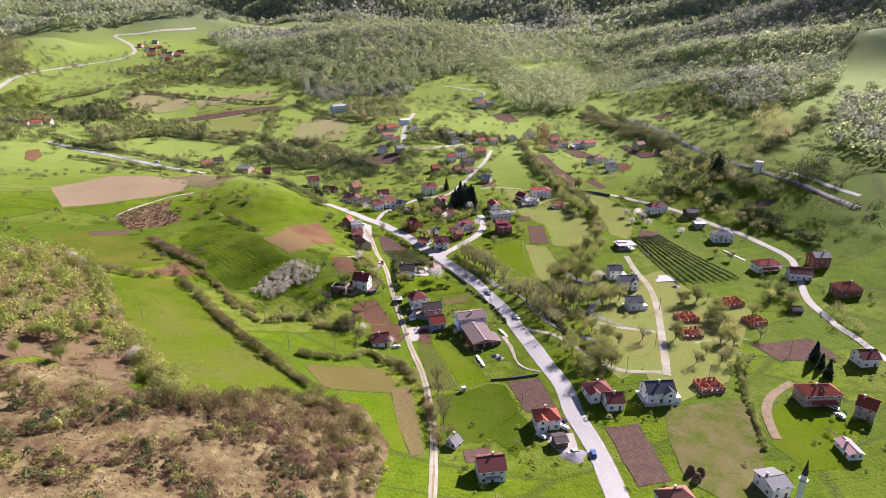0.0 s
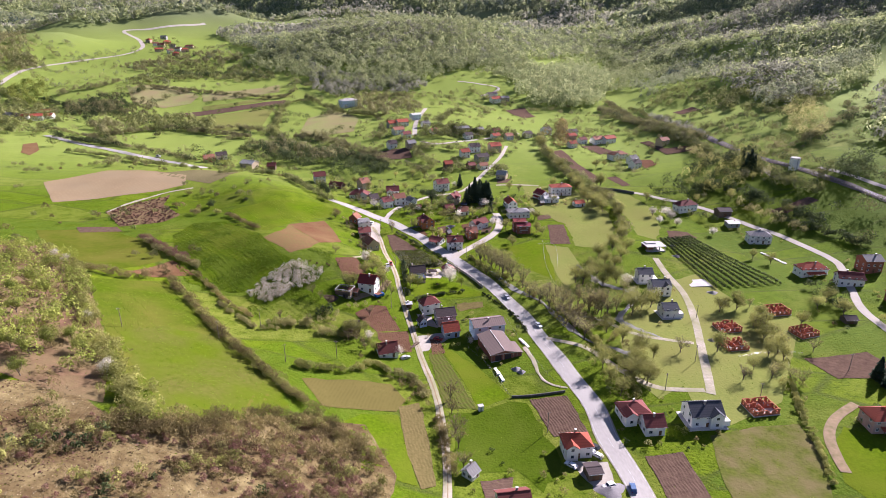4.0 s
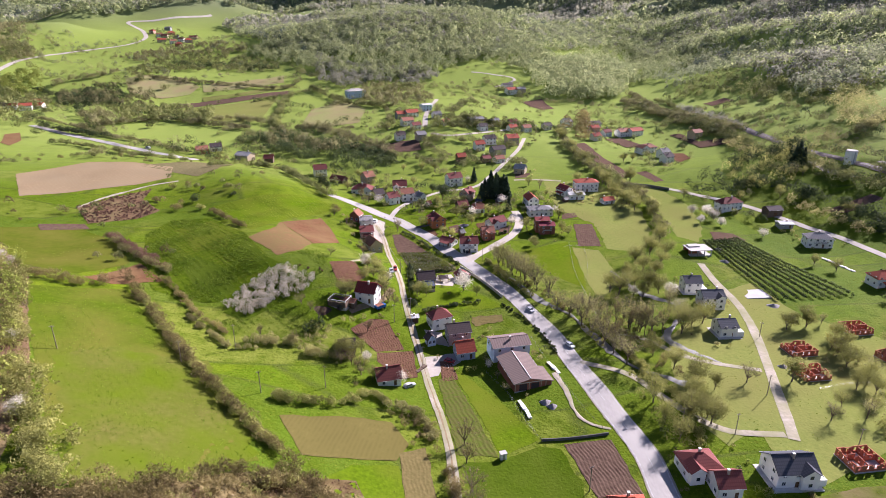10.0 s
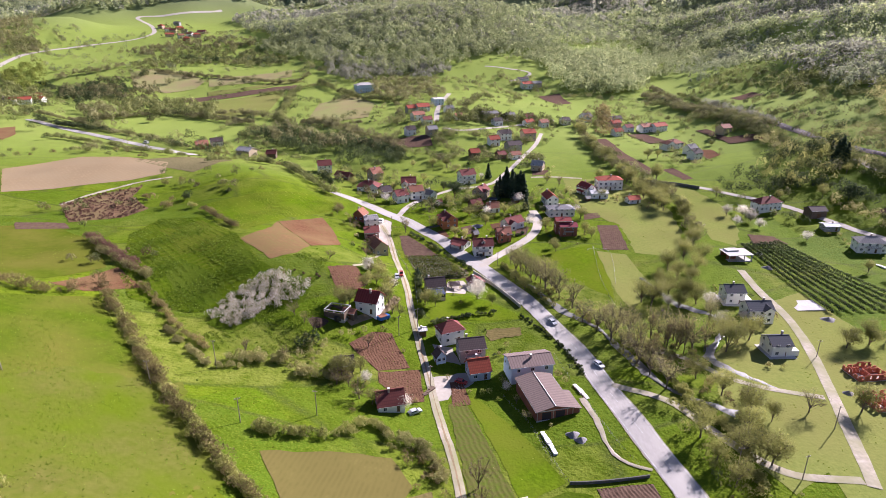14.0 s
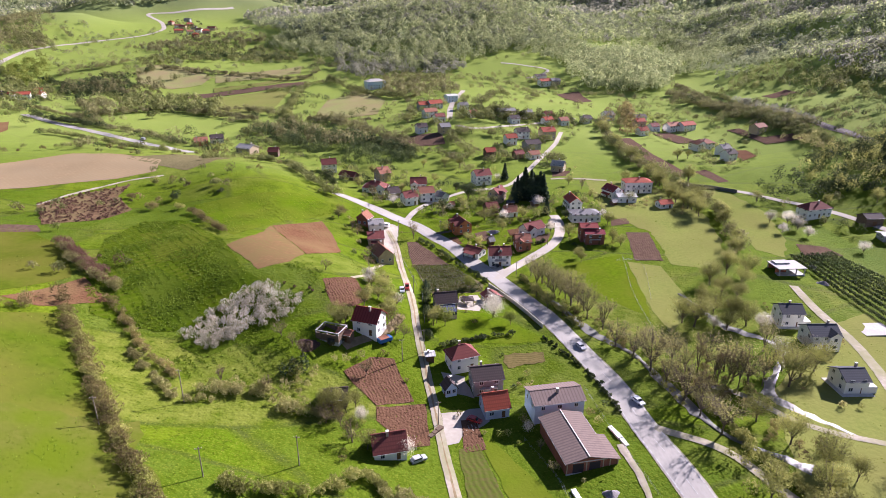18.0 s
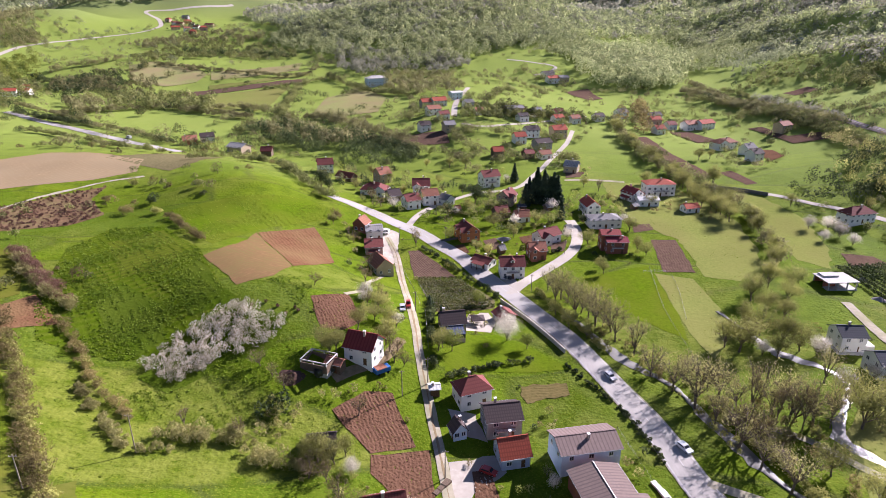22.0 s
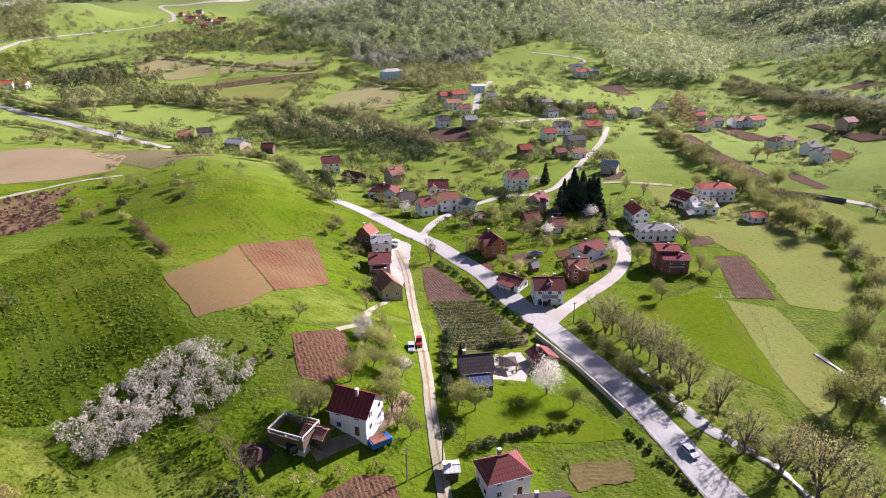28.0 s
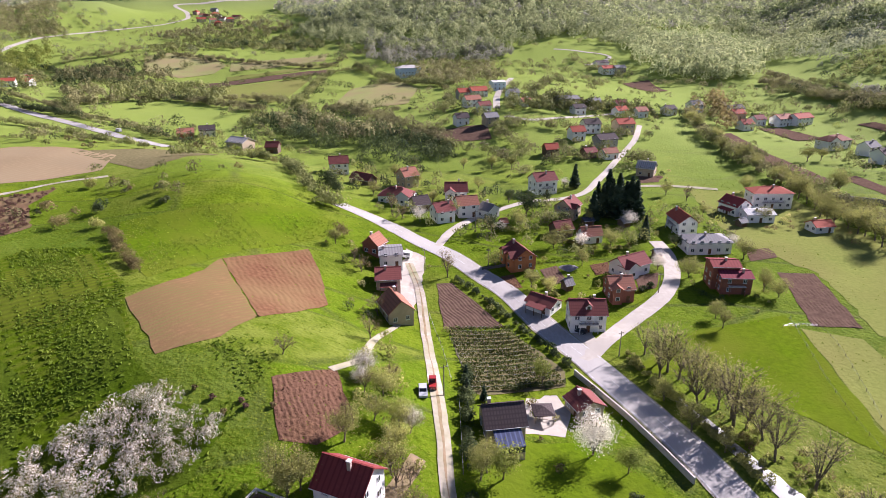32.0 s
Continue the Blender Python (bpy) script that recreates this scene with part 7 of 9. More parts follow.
for k, (tx, ty) in enumerate([(-29.8, -56.7), (-28.6, -54.8)]):
    tree("olive", tx, ty, 6.5 * (0.85 + 0.3 * ((k * 7) % 5) / 4), k, "garden trees")
for k, (tx, ty) in enumerate([(11.1, -7.5), (13.2, -11.3), (14.6, -14.9), (16.4, -17.6), (18.0, -21.6), (19.8, -24.7), (21.5, -28.6), (23.3, -31.8), (24.9, -34.9), (26.9, -38.3)]):
    tree("mixed", tx, ty, 10.5 * (0.85 + 0.3 * ((k * 7) % 5) / 4), k, "roadside trees")
hedge("road_bank", [(6.4, -7.0), (10.6, -19.8), (14.7, -31.0), (18.8, -42.1), (21.6, -50.9)], 1.3, "olive", 2)
wood("scrub_wood", [(-100.4, -203.8), (-79.4, -189.2), (-64.3, -172.1), (-45.0, -180.9), (-36.8, -219.4), (-51.5, -231.8), (-66.7, -212.7), (-89.8, -212.6)], 2.0, "mixed", 6)
wood("brook_scrub", [(16.7, -32.9), (25.5, -47.1), (32.4, -62.6), (39.2, -78.4), (43.3, -95.8), (48.1, -107.5), (52.1, -113.0), (53.3, -99.7), (49.5, -81.3), (43.5, -61.4), (33.9, -44.3), (23.2, -31.0)], 1.7, "brown", 3.6)
wood("brook_scrub", [(16.7, -32.9), (25.5, -47.1), (32.4, -62.6), (39.2, -78.4), (43.3, -95.8), (48.1, -107.5), (52.1, -113.0), (65.4, -93.6), (56.6, -79.9), (43.5, -61.4), (33.9, -44.3), (23.2, -31.0)], 2.0, "olive", 4.2)
hedge("road_line", [(-349.0, 250.8), (-318.6, 240.6), (-278.9, 219.9), (-231.1, 181.2), (-201.7, 162.0)], 4, "olive", 3)
hedge("road_line", [(-413.9, 347.6), (-362.4, 319.5), (-309.5, 283.6), (-268.0, 261.0), (-222.5, 224.0)], 4, "mixed", 3)
OPEN.append([(-798.2, 658.3), (-1000, 1130), (-720, 1190), (-650, 1225), (-500, 1340), (-345.0, 920.2), (-193.7, 758.6), (-203.2, 575.0), (-377.4, 616.2), (-531.9, 633.9), (-597.2, 576.9), (-620.4, 402.8)])
OPEN.append([(275.5, 431.2), (323.2, 443.9), (365.9, 402.0), (362.5, 326.5), (340.2, 302.5), (292.4, 302.1), (278.7, 385.9)])
OPEN.append([(276.1, 261.7), (321.1, 267.2), (360.1, 266.2), (420.4, 270.8), (472.2, 287.0), (320.4, 83.4), (289.5, 91.4), (290.1, 148.4), (289.0, 207.2)])
OPEN.append([(295.5, 598.3), (367.3, 698.2), (404.7, 699.5), (455.5, 649.6), (516.0, 633.6), (640.1, 737.6), (617.7, 698.3), (509.1, 601.8), (449.3, 615.8), (391.6, 643.5), (320.0, 594.6)])
OPEN.append([(109.9, 679.9), (174.8, 716.5), (179.2, 644.1), (156.0, 550.6), (104.2, 530.8)])
OPEN.append([(170.6, 452.1), (240.7, 482.8), (234.6, 373.5), (186.4, 249.9), (133.0, 247.8)])
OPEN.append([(29.5, 533.2), (93.8, 553.9), (178.0, 555.2), (139.4, 350.3), (74.2, 242.4), (8.0, 232.6)])
wood("slope_wood", [(261.2, 408.8), (331.8, 475.4), (380.9, 365.8), (418.0, 297.8), (393.5, 241.7), (327.8, 256.8), (315.2, 400.5)], 8, "olive", 10)
wood("slope_wood", [(283.1, 213.8), (283.8, 165.2), (284.6, 101.3), (277.6, 75.7), (266.0, 100.0), (269.8, 157.5)], 8, "mixed", 11)
wood("left_slope_wood", [(-650.1, 590.9), (-615.4, 610.3), (-540.8, 555.2), (-458.9, 461.0), (-424.3, 330.5), (-428.9, 278.9), (-453.1, 267.5)], 7, "olive", 9)
wood("left_slope_wood", [(-483.2, 528.0), (-440.0, 568.1), (-355.7, 525.2), (-341.7, 461.7), (-401.0, 470.7), (-438.7, 447.0)], 7, "mixed", 10)
wood("garden_scrub", [(-75.3, -94.3), (-71.9, -85.2), (-66.1, -81.0), (-62.8, -83.9), (-66.2, -93.0), (-72.6, -97.4)], 3.0, "dark", 3.6)
wood("garden_scrub", [(-79.1, -100.0), (-74.8, -94.2), (-69.0, -96.9), (-70.7, -104.0), (-76.3, -104.9)], 2.6, "mixed", 4)
hedge("verge_hedge", [(8.3, -57.8), (13.5, -68.0), (17.4, -76.0), (20.0, -84.2), (21.9, -92.8), (23.4, -100.3)], 0.9, "dark", 1.6)
for k, (tx, ty) in enumerate([(56.4, -86.1), (59.3, -86.6), (61.1, -89.6), (69.1, -88.2), (51.7, -82.3), (43.5, -92.0), (46.0, -99.0)]):
    tree("brown", tx, ty, 13 * (0.9 + 0.2 * ((k * 7) % 5) / 4), k, "brook alders", 0.55)
for k, (tx, ty) in enumerate([(-4.5, -101.9), (-3.4, -105.3), (-1.4, -112.9), (0.3, -122.2)]):
    tree("blossom" if k == 1 else "mixed", tx, ty, 3.4, k, "hall garden trees")
for k, (tx, ty) in enumerate([(-51.2, -100.9), (-53.2, -103.6), (-57.0, -103.8)]):
    tree("olive", tx, ty, 6.5 * (0.85 + 0.3 * ((k * 7) % 5) / 4), k, "lane trees")
wood("yard_scrub", [(-39.2, -136.2), (-32.8, -136.4), (-26.4, -142.3), (-23.8, -153.8), (-28.3, -160.4), (-34.2, -150.5)], 1.6, "brown", 3)
wood("yard_scrub", [(-45.0, -134.6), (-37.8, -130.1), (-27.9, -139.9), (-25.1, -149.4), (-31.1, -145.4)], 1.8, "olive", 4)
wood("lane_wood", [(181.5, -62.9), (193.9, -69.9), (191.7, -87.9), (180.8, -99.3), (174.7, -84.5)], 4, "dark", 5)
wood("lane_wood", [(193.6, -98.6), (200.5, -110.0), (200.4, -128.1), (190.7, -140.0), (186.1, -125.2)], 4, "olive", 5)
wood("plot_wood", [(118.8, -133.9), (132.3, -129.5), (117.0, -161.9), (107.7, -169.4), (110.9, -152.8)], 3.2, "olive", 5)
wood("plot_wood", [(122.8, -99.1), (137.4, -100.2), (127.3, -123.6), (113.6, -125.6)], 2.4, "mixed", 5)
wood("glen_side", [(245.3, 782.7), (406.2, 1012.9), (502.4, 937.6), (500.7, 747.0), (377.5, 615.0), (299.5, 548.0), (265.8, 550.6), (253.5, 633.8)], 10, "fresh", 10)
wood("glen_side", [(309.7, 577.8), (419.8, 673.9), (488.2, 654.3), (467.0, 571.9), (362.0, 492.8), (287.9, 446.9)], 9, "wood", 12)
wood("slope_wood", [(342.0, 236.0), (368.9, 235.8), (366.1, 199.2), (330.5, 153.0), (309.9, 150.2), (313.4, 179.4)], 9, "mixed", 7)
wood("slope_wood", [(293.0, 84.4), (331.0, 97.6), (287.9, 38.4), (281.3, 55.3)], 8, "dark", 6)
wood("slope_wood", [(390.8, 278.6), (436.7, 313.4), (543.0, 382.9), (501.3, 326.3), (420.4, 270.8)], 11, "fresh", 8)
wood("slope_wood", [(362.5, 326.5), (399.4, 332.6), (496.6, 402.5), (583.4, 441.5), (547.2, 388.7), (438.7, 316.6), (397.0, 288.3), (339.4, 269.7)], 11, "wood", 8)
wood("tower_wood", [(208.6, 143.6), (236.6, 172.7), (268.2, 168.2), (261.4, 115.1), (227.8, 84.9), (198.8, 84.8), (189.3, 106.0)], 7, "olive", 9)
hedge("slope_line", [(266.7, 247.2), (297.0, 253.2), (322.1, 248.7), (354.3, 256.4)], 7, "olive", 6)
hedge("slope_line", [(282.2, 150.9), (309.9, 150.2), (359.4, 181.7), (407.8, 201.3)], 7, "mixed", 8)
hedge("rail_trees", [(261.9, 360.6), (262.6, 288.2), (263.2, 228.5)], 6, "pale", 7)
hedge("bank_hedge", [(221.6, 37.3), (230.3, 15.1), (238.1, -9.3), (242.0, -25.6)], 4, "dark", 5)
wood("glen_wood", [(166.0, 539.8), (230.4, 747.5), (316.8, 898.5), (336.0, 808.5), (279.3, 562.0), (229.2, 467.4), (190.8, 463.8)], 14, "fresh", 9)
hedge("far_hedge", [(-406.9, 737.3), (-365.7, 718.8), (-320.2, 751.2), (-233.7, 686.9)], 8, "dark", 10)
hedge("far_hedge", [(-515.8, 575.9), (-504.3, 601.3), (-479.2, 615.7), (-462.4, 653.3)], 7, "mixed", 10)
hedge("far_hedge", [(-469.8, 495.5), (-447.6, 508.3), (-406.1, 493.7), (-385.7, 532.7)], 6, "dark", 9)
hedge("far_hedge", [(-264.4, 354.5), (-244.3, 368.8), (-229.6, 384.0), (-178.1, 347.6)], 6, "mixed", 8)
wood("left_slope_wood", [(-580.3, 572.3), (-582.3, 634.4), (-547.8, 611.5), (-514.9, 550.6), (-525.1, 520.7), (-555.8, 526.1)], 9, "lime", 8)
wood("left_slope_wood", [(-708.3, 809.7), (-679.7, 806.2), (-637.9, 793.4), (-635.0, 704.1), (-635.7, 675.4)], 9, "olive", 8)
for k, (tx, ty) in enumerate([(114.8, 296.0), (110.9, 275.0), (109.4, 256.0), (107.8, 240.0), (110.6, 226.0), (107.0, 209.0), (109.8, 196.0), (108.6, 182.0), (110.1, 168.0), (112.9, 155.0), (117.0, 110.0), (121.5, 96.0), (123.8, 84.0), (122.2, 68.0), (119.0, 52.0), (116.4, 40.0), (112.5, 26.0), (107.6, 13.0), (99.0, 3.0)]):
    tree("olive" if k % 3 else "mixed", tx, ty, 9 * (0.85 + 0.3 * ((k * 7) % 5) / 4), k, "river trees")
for k, (tx, ty) in enumerate([(126.6, 128.9), (130.3, 130.2), (142.6, 183.7), (150.8, 186.1), (113.7, 149.1), (114.2, 141.2), (114.7, 133.7)]):
    tree("olive", tx, ty, 7 * (0.85 + 0.3 * ((k * 7) % 5) / 4), k, "valley trees")


def far_woods():
    """Woods of the mountainsides: crowns thinned by clearings, in several tones."""
    rng = np.random.RandomState(77)
    for y0, y1, gap, high, per, leaf in ((-150, 1150, 9.6, 12.5, 44, 0.62), (1150, 2500, 16.5, 18.0, 26, 1.2)):
        # one crown to each cell of an uneven grid
        x, y = np.meshgrid(np.arange(-1900, 2300, gap), np.arange(y0, y1, gap))
        x = x.ravel() + rng.uniform(-0.42, 0.42, x.size) * gap
        y = y.ravel() + rng.uniform(-0.42, 0.42, y.size) * gap
        z = ground(x, y)
        steep = np.hypot(ground(x + 8, y) - z, ground(x, y + 8) - z) / 8
        clear = np.sin(x * 0.011 + 2 * np.sin(y * 0.007)) + np.sin(y * 0.013 - x * 0.006)
        keep = (((z > 58) | (x > 345 + 0.06 * y) | (-x > 0.42 * y + 560)) & (clear < 1.05) & (steep > 0.06)) | (z > 150)
        keep &= (y > 420) | (x > 330)
        keep &= np.abs(x + 20 - 0.2 * (y - 400)) < 0.95 * (y + 420)
        for ring in OPEN:
            keep &= ~inside(ring, x, y)
        p = np.stack([x, y], 1)[keep]
        drift = np.sin(p[:, 0] * 0.009 + 1.5 * np.sin(p[:, 1] * 0.006)) + 0.8 * np.sin(p[:, 1] * 0.011 + p[:, 0] * 0.004) + rng.normal(0, 0.7, len(p))
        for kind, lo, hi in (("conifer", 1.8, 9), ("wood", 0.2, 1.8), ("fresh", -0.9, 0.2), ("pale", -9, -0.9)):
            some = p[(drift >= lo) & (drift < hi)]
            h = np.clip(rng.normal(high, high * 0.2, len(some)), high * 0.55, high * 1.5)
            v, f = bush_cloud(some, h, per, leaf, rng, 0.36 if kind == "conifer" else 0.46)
            tagged(new("far_woods", fast_mesh("far_woods", v, f, [LEAF[kind]])), "dark conifer stands high on the mountainside" if kind == "conifer" else "spring woods in new leaf, paled with haze, covering the mountainsides", "woods", kind="stuff")


far_woods()


# stretches of open grass in the valley where no trees stand
RINGS.append(("open_grass", [(100.4, 287.6), (115.2, 291.9), (101.4, 229.8), (101.9, 168.7), (91.5, 146.3), (73.4, 143.5), (66.1, 168.6), (58.4, 176.7), (72.6, 219.9)]))
RINGS.append(("open_grass", [(144.6, 255.8), (161.7, 234.6), (162.3, 208.4), (147.4, 160.2), (137.5, 130.2), (133.4, 143.0), (131.8, 222.8)]))


def hedgerows(seed, x0, x1, y0, y1, n, high, kinds, name, label, thin=0.10):
    """Trees strung along field edges and standing alone over the far slopes, clear of roads, houses and ploughland."""
    rng = np.random.RandomState(seed)
    x, y = rng.uniform(x0, x1, n * 14), rng.uniform(y0, y1, n * 14)
    f = np.sin(x * 0.021 + 1.3 * np.sin(y * 0.017 + seed)) + np.sin(y * 0.024 - 1.1 * np.sin(x * 0.013)) + 0.5 * np.sin((x + y) * 0.047)
    g = np.sin(x * 0.016 - y * 0.029 + 2.0 * np.sin(x * 0.009 + y * 0.006))
    ok = (np.abs(f) < thin) | (np.abs(g) < thin * 0.5) | (rng.uniform(0, 1, len(x)) < 0.012)
    x, y = x[ok], y[ok]
    for line in LINES.values():
        a = line[::3]
        far = np.min(np.hypot(x[:, None] - a[None, :, 0], y[:, None] - a[None, :, 1]), axis=1) > 5.5
        x, y = x[far], y[far]
    s = np.array(SPOTS)
    far = np.min(np.hypot(x[:, None] - s[None, :, 0], y[:, None] - s[None, :, 1]), axis=1) > 9.0
    x, y = x[far], y[far]
    for kind, ring in RINGS:
        if "soil" in kind or "pale" in kind or "open" in kind:
            out = ~inside(ring, x, y)
            x, y = x[out], y[out]
    x, y = x[:n], y[:n]
    for k, kind in enumerate(kinds):
        p = np.stack([x[k::len(kinds)], y[k::len(kinds)]], 1)
        h = high * np.clip(rng.normal(1.0, 0.3, len(p)), 0.4, 1.8)
        v, fc = bush_cloud(p, h, 110, 0.28, rng)
        tagged(new(name, fast_mesh(name, v, fc, [LEAF[DIMMED.get(kind, kind)]])), label, "hedgerow trees", kind="stuff")


hedgerows(3, -720, -70, 190, 620, 900, 6.5, ("olive", "mixed", "dark", "olive"), "hedgerow_trees", "hedgerow trees in new leaf along the field edges")
hedgerows(4, -70, 260, 150, 560, 700, 5.5, ("olive", "mixed", "olive"), "hedgerow_trees", "hedgerow trees in new leaf along the field edges")
hedgerows(5, 215, 520, -160, 480, 700, 6.5, ("olive", "mixed", "dark"), "slope_trees", "scattered trees and scrub on the valley side", 0.13)
hedgerows(6, -420, -130, -60, 200, 260, 3.5, ("brown", "mixed", "olive"), "hedgerow_shrubs", "low shrubs along the field edges", 0.06)
hedgerows(9, -900, 300, 600, 950, 900, 8.0, ("olive", "wood", "mixed"), "hedgerow_trees", "hedgerow trees on the rising ground")


def garden_bushes():
    """Small shrubs and fruit bushes round the houses."""
    rng = np.random.RandomState(51)
    s = np.array([q for q in SPOTS if q[1] < 330])
    k = rng.randint(0, len(s), 900)
    a, r = rng.uniform(0, 6.283, 900), rng.uniform(7.5, 16, 900)
    x, y = s[k, 0] + r * np.cos(a), s[k, 1] + r * np.sin(a)
    ok = np.min(np.hypot(x[:, None] - s[None, :, 0], y[:, None] - s[None, :, 1]), axis=1) > 7.0
    for line in LINES.values():
        ok &= np.min(np.hypot(x[:, None] - line[None, ::2, 0], y[:, None] - line[None, ::2, 1]), axis=1) > 4.6
    for kind, ring in RINGS:
        if "soil" in kind:
            ok &= ~inside(ring, x, y)
    p = np.stack([x, y], 1)[ok]
    for j, kind in enumerate(("olive", "dark", "lime", "mixed", "brown")):
        q = p[j::5]
        v, f = bush_cloud(q, rng.uniform(0.8, 2.6, len(q)), 110, 0.22, rng)
        tagged(new("garden_bushes", fast_mesh("garden_bushes", v, f, [LEAF[kind]])), "garden shrubs and fruit bushes round the houses", "bushes", kind="stuff")


garden_bushes()


def village_trees():
    """Fruit and shade trees standing between the houses farther up the valley."""
    rng = np.random.RandomState(71)
    s = np.array([q for q in SPOTS if q[1] > 60])
    k = rng.randint(0, len(s), 1500)
    a, r = rng.uniform(0, 6.283, 1500), rng.uniform(9, 26, 1500)
    x, y = s[k, 0] + r * np.cos(a), s[k, 1] + r * np.sin(a)
    ok = np.min(np.hypot(x[:, None] - s[None, :, 0], y[:, None] - s[None, :, 1]), axis=1) > 8.0
    for line in LINES.values():
        ok &= np.min(np.hypot(x[:, None] - line[None, ::2, 0], y[:, None] - line[None, ::2, 1]), axis=1) > 5.0
    for kind, ring in RINGS:
        if "soil" in kind or "pale" in kind or "open" in kind:
            ok &= ~inside(ring, x, y)
    p = np.stack([x, y], 1)[ok][:620]
    for j, kind in enumerate(("olive", "mixed", "dark", "olive", "lime", "mixed", "olive", "dark")):
        q = p[j::8]
        v, f = bush_cloud(q, rng.uniform(3.0, 7.0, len(q)), 120, 0.24, rng, 0.45)
        tagged(new("village_trees", fast_mesh("village_trees", v, f, [LEAF[DIMMED.get(kind, kind)]])), "fruit and shade trees among the village houses", "trees", kind="stuff")


village_trees()


def clods():
    """Lumps of turned earth on the dug plots."""
    rng = np.random.RandomState(61)
    for kind, ring in RINGS:
        if kind not in ("dug_soil",):
            continue
        q = np.array(ring)
        lo, hi = q.min(0), q.max(0)
        if lo[1] > 60:
            continue
        m = int(min(2600, (hi - lo).prod() * (2.2 if kind == "dug_soil" else 0.8)))
        x, y = rng.uniform(lo[0], hi[0], m), rng.uniform(lo[1], hi[1], m)
        ok = inside(ring, x, y)
        x, y = x[ok], y[ok]
        p = np.c_[x, y, ground(x, y) + 0.16]
        v, f = cards(p, rng.uniform(0.07, 0.2, len(p)), rng, 0.5)
        tagged(new("earth_clods", fast_mesh("earth_clods", v, f, [MATS[kind]])), "lumps of turned brown earth", "clods", kind="stuff")


clods()


def dry_tufts():
    """Tussocks of dead grass and heather on the dry hillside."""
    rng = np.random.RandomState(63)
    ring = next(r for kind, r in RINGS if kind == "dry_hillside")
    q = np.array(ring)
    lo, hi = q.min(0), q.max(0)
    x, y = rng.uniform(lo[0], hi[0], 26000), rng.uniform(lo[1], hi[1], 26000)
    ok = inside(ring, x, y)
    x, y = x[ok], y[ok]
    patch = np.sin(x * 0.21 + 2 * np.sin(y * 0.16)) + np.sin(y * 0.27 - x * 0.1) + rng.normal(0, 0.6, len(x))
    for kind, lo_, hi_, big in (("straw", -9, 0.5, 0.28), ("brown", 0.5, 1.1, 0.32), ("red", 1.1, 9, 0.42)):
        k = (patch > lo_) & (patch <= hi_)
        p = np.c_[x[k], y[k], ground(x[k], y[k]) + 0.16]
        v, f = cards(p, rng.uniform(0.12, big, len(p)), rng, 0.3)
        tagged(new("dry_tussocks", fast_mesh("dry_tussocks", v, f, [LEAF[kind]])), "dry grass tussocks and heather on the hillside", "dry grass", kind="stuff")


LEAF["straw"] = leaf_mat("dead_grass", (0.27, 0.22, 0.13), (0.44, 0.37, 0.23), 0.4)
dry_tufts()


# ---- vehicles, poles, walls, rows and small things ----
CAR_PAINT = {k: mat(k + "_car_paint", c, tuple(0.9 * v for v in c), 3.0, 0.3, spec=0.5) for k, c in {"black": (0.02, 0.022, 0.026), "silver": (0.45, 0.46, 0.48), "red": (0.33, 0.03, 0.025), "white": (0.75, 0.75, 0.74), "blue": (0.06, 0.12, 0.24)}.items()}
RUBBER = mat("tyre_rubber", (0.02, 0.02, 0.02), None, 5.0, 0.9)
CHROME = mat("wheel_rim", (0.5, 0.5, 0.52), None, 5.0, 0.35, metal=0.8)
LAMP = mat("lamp_glass", (0.7, 0.7, 0.68), None, 5.0, 0.15)
TAIL = mat("tail_lamp", (0.35, 0.02, 0.02), None, 5.0, 0.2)
TIMBER = mat("grey_timber", (0.30, 0.26, 0.21), (0.19, 0.16, 0.13), 5.0, 0.9, 0.01, 12)
STONE = mat("pale_stone", (0.55, 0.52, 0.46), (0.42, 0.39, 0.34), 1.5, 0.9, 0.02, 8, big=0.3)
DARK_STONE = mat("dark_stone", (0.16, 0.155, 0.14), (0.09, 0.09, 0.08), 1.5, 0.95, 0.05, 5, big=0.3)
BRICK = mat("hollow_brick", (0.48, 0.17, 0.10), (0.36, 0.12, 0.07), 4.0, 0.9, 0.02, 10, big=0.6)
SLAB = mat("cast_concrete", (0.50, 0.48, 0.45), (0.40, 0.38, 0.35), 1.2, 0.9, 0.01, 12, big=0.3)
TARP = mat("blue_tarp", (0.05, 0.16, 0.40), (0.04, 0.12, 0.32), 2.0, 0.5, 0.04, 5)
HAY = mat("old_hay", (0.17, 0.10, 0.06), (0.09, 0.055, 0.035), 3.0, 0.95, 0.1, 6)
STEEL = mat("galvanised_steel", (0.4, 0.41, 0.42), (0.32, 0.33, 0.34), 3.0, 0.45, metal=0.6)
BALLAST = mat("rail_ballast", (0.15, 0.125, 0.11), (0.10, 0.085, 0.075), 0.8, 0.95, 0.1, 4)
PAINT = mat("road_paint", (0.52, 0.51, 0.49), (0.30, 0.29, 0.27), 1.1, 0.8)
YARD = mat("yard_gravel", (0.44, 0.40, 0.34), (0.34, 0.30, 0.25), 0.8, 0.95, 0.04, 6, big=0.15)


def tube(bm, p, q, r0, r1, sides=8):
    p, q = Vector(p), Vector(q)
    d = (q - p).normalized()
    u = d.orthogonal().normalized()
    w = d.cross(u)
    rings = [[bm.verts.new(c + r * (math.cos(6.28319 * k / sides) * u + math.sin(6.28319 * k / sides) * w)) for k in range(sides)] for c, r in ((p, r0), (q, r1))]
    for k in range(sides):
        bm.faces.new((rings[0][k], rings[0][(k + 1) % sides], rings[1][(k + 1) % sides], rings[1][k]))
    bm.faces.new(rings[0][::-1])
    bm.faces.new(rings[1])
    return bm


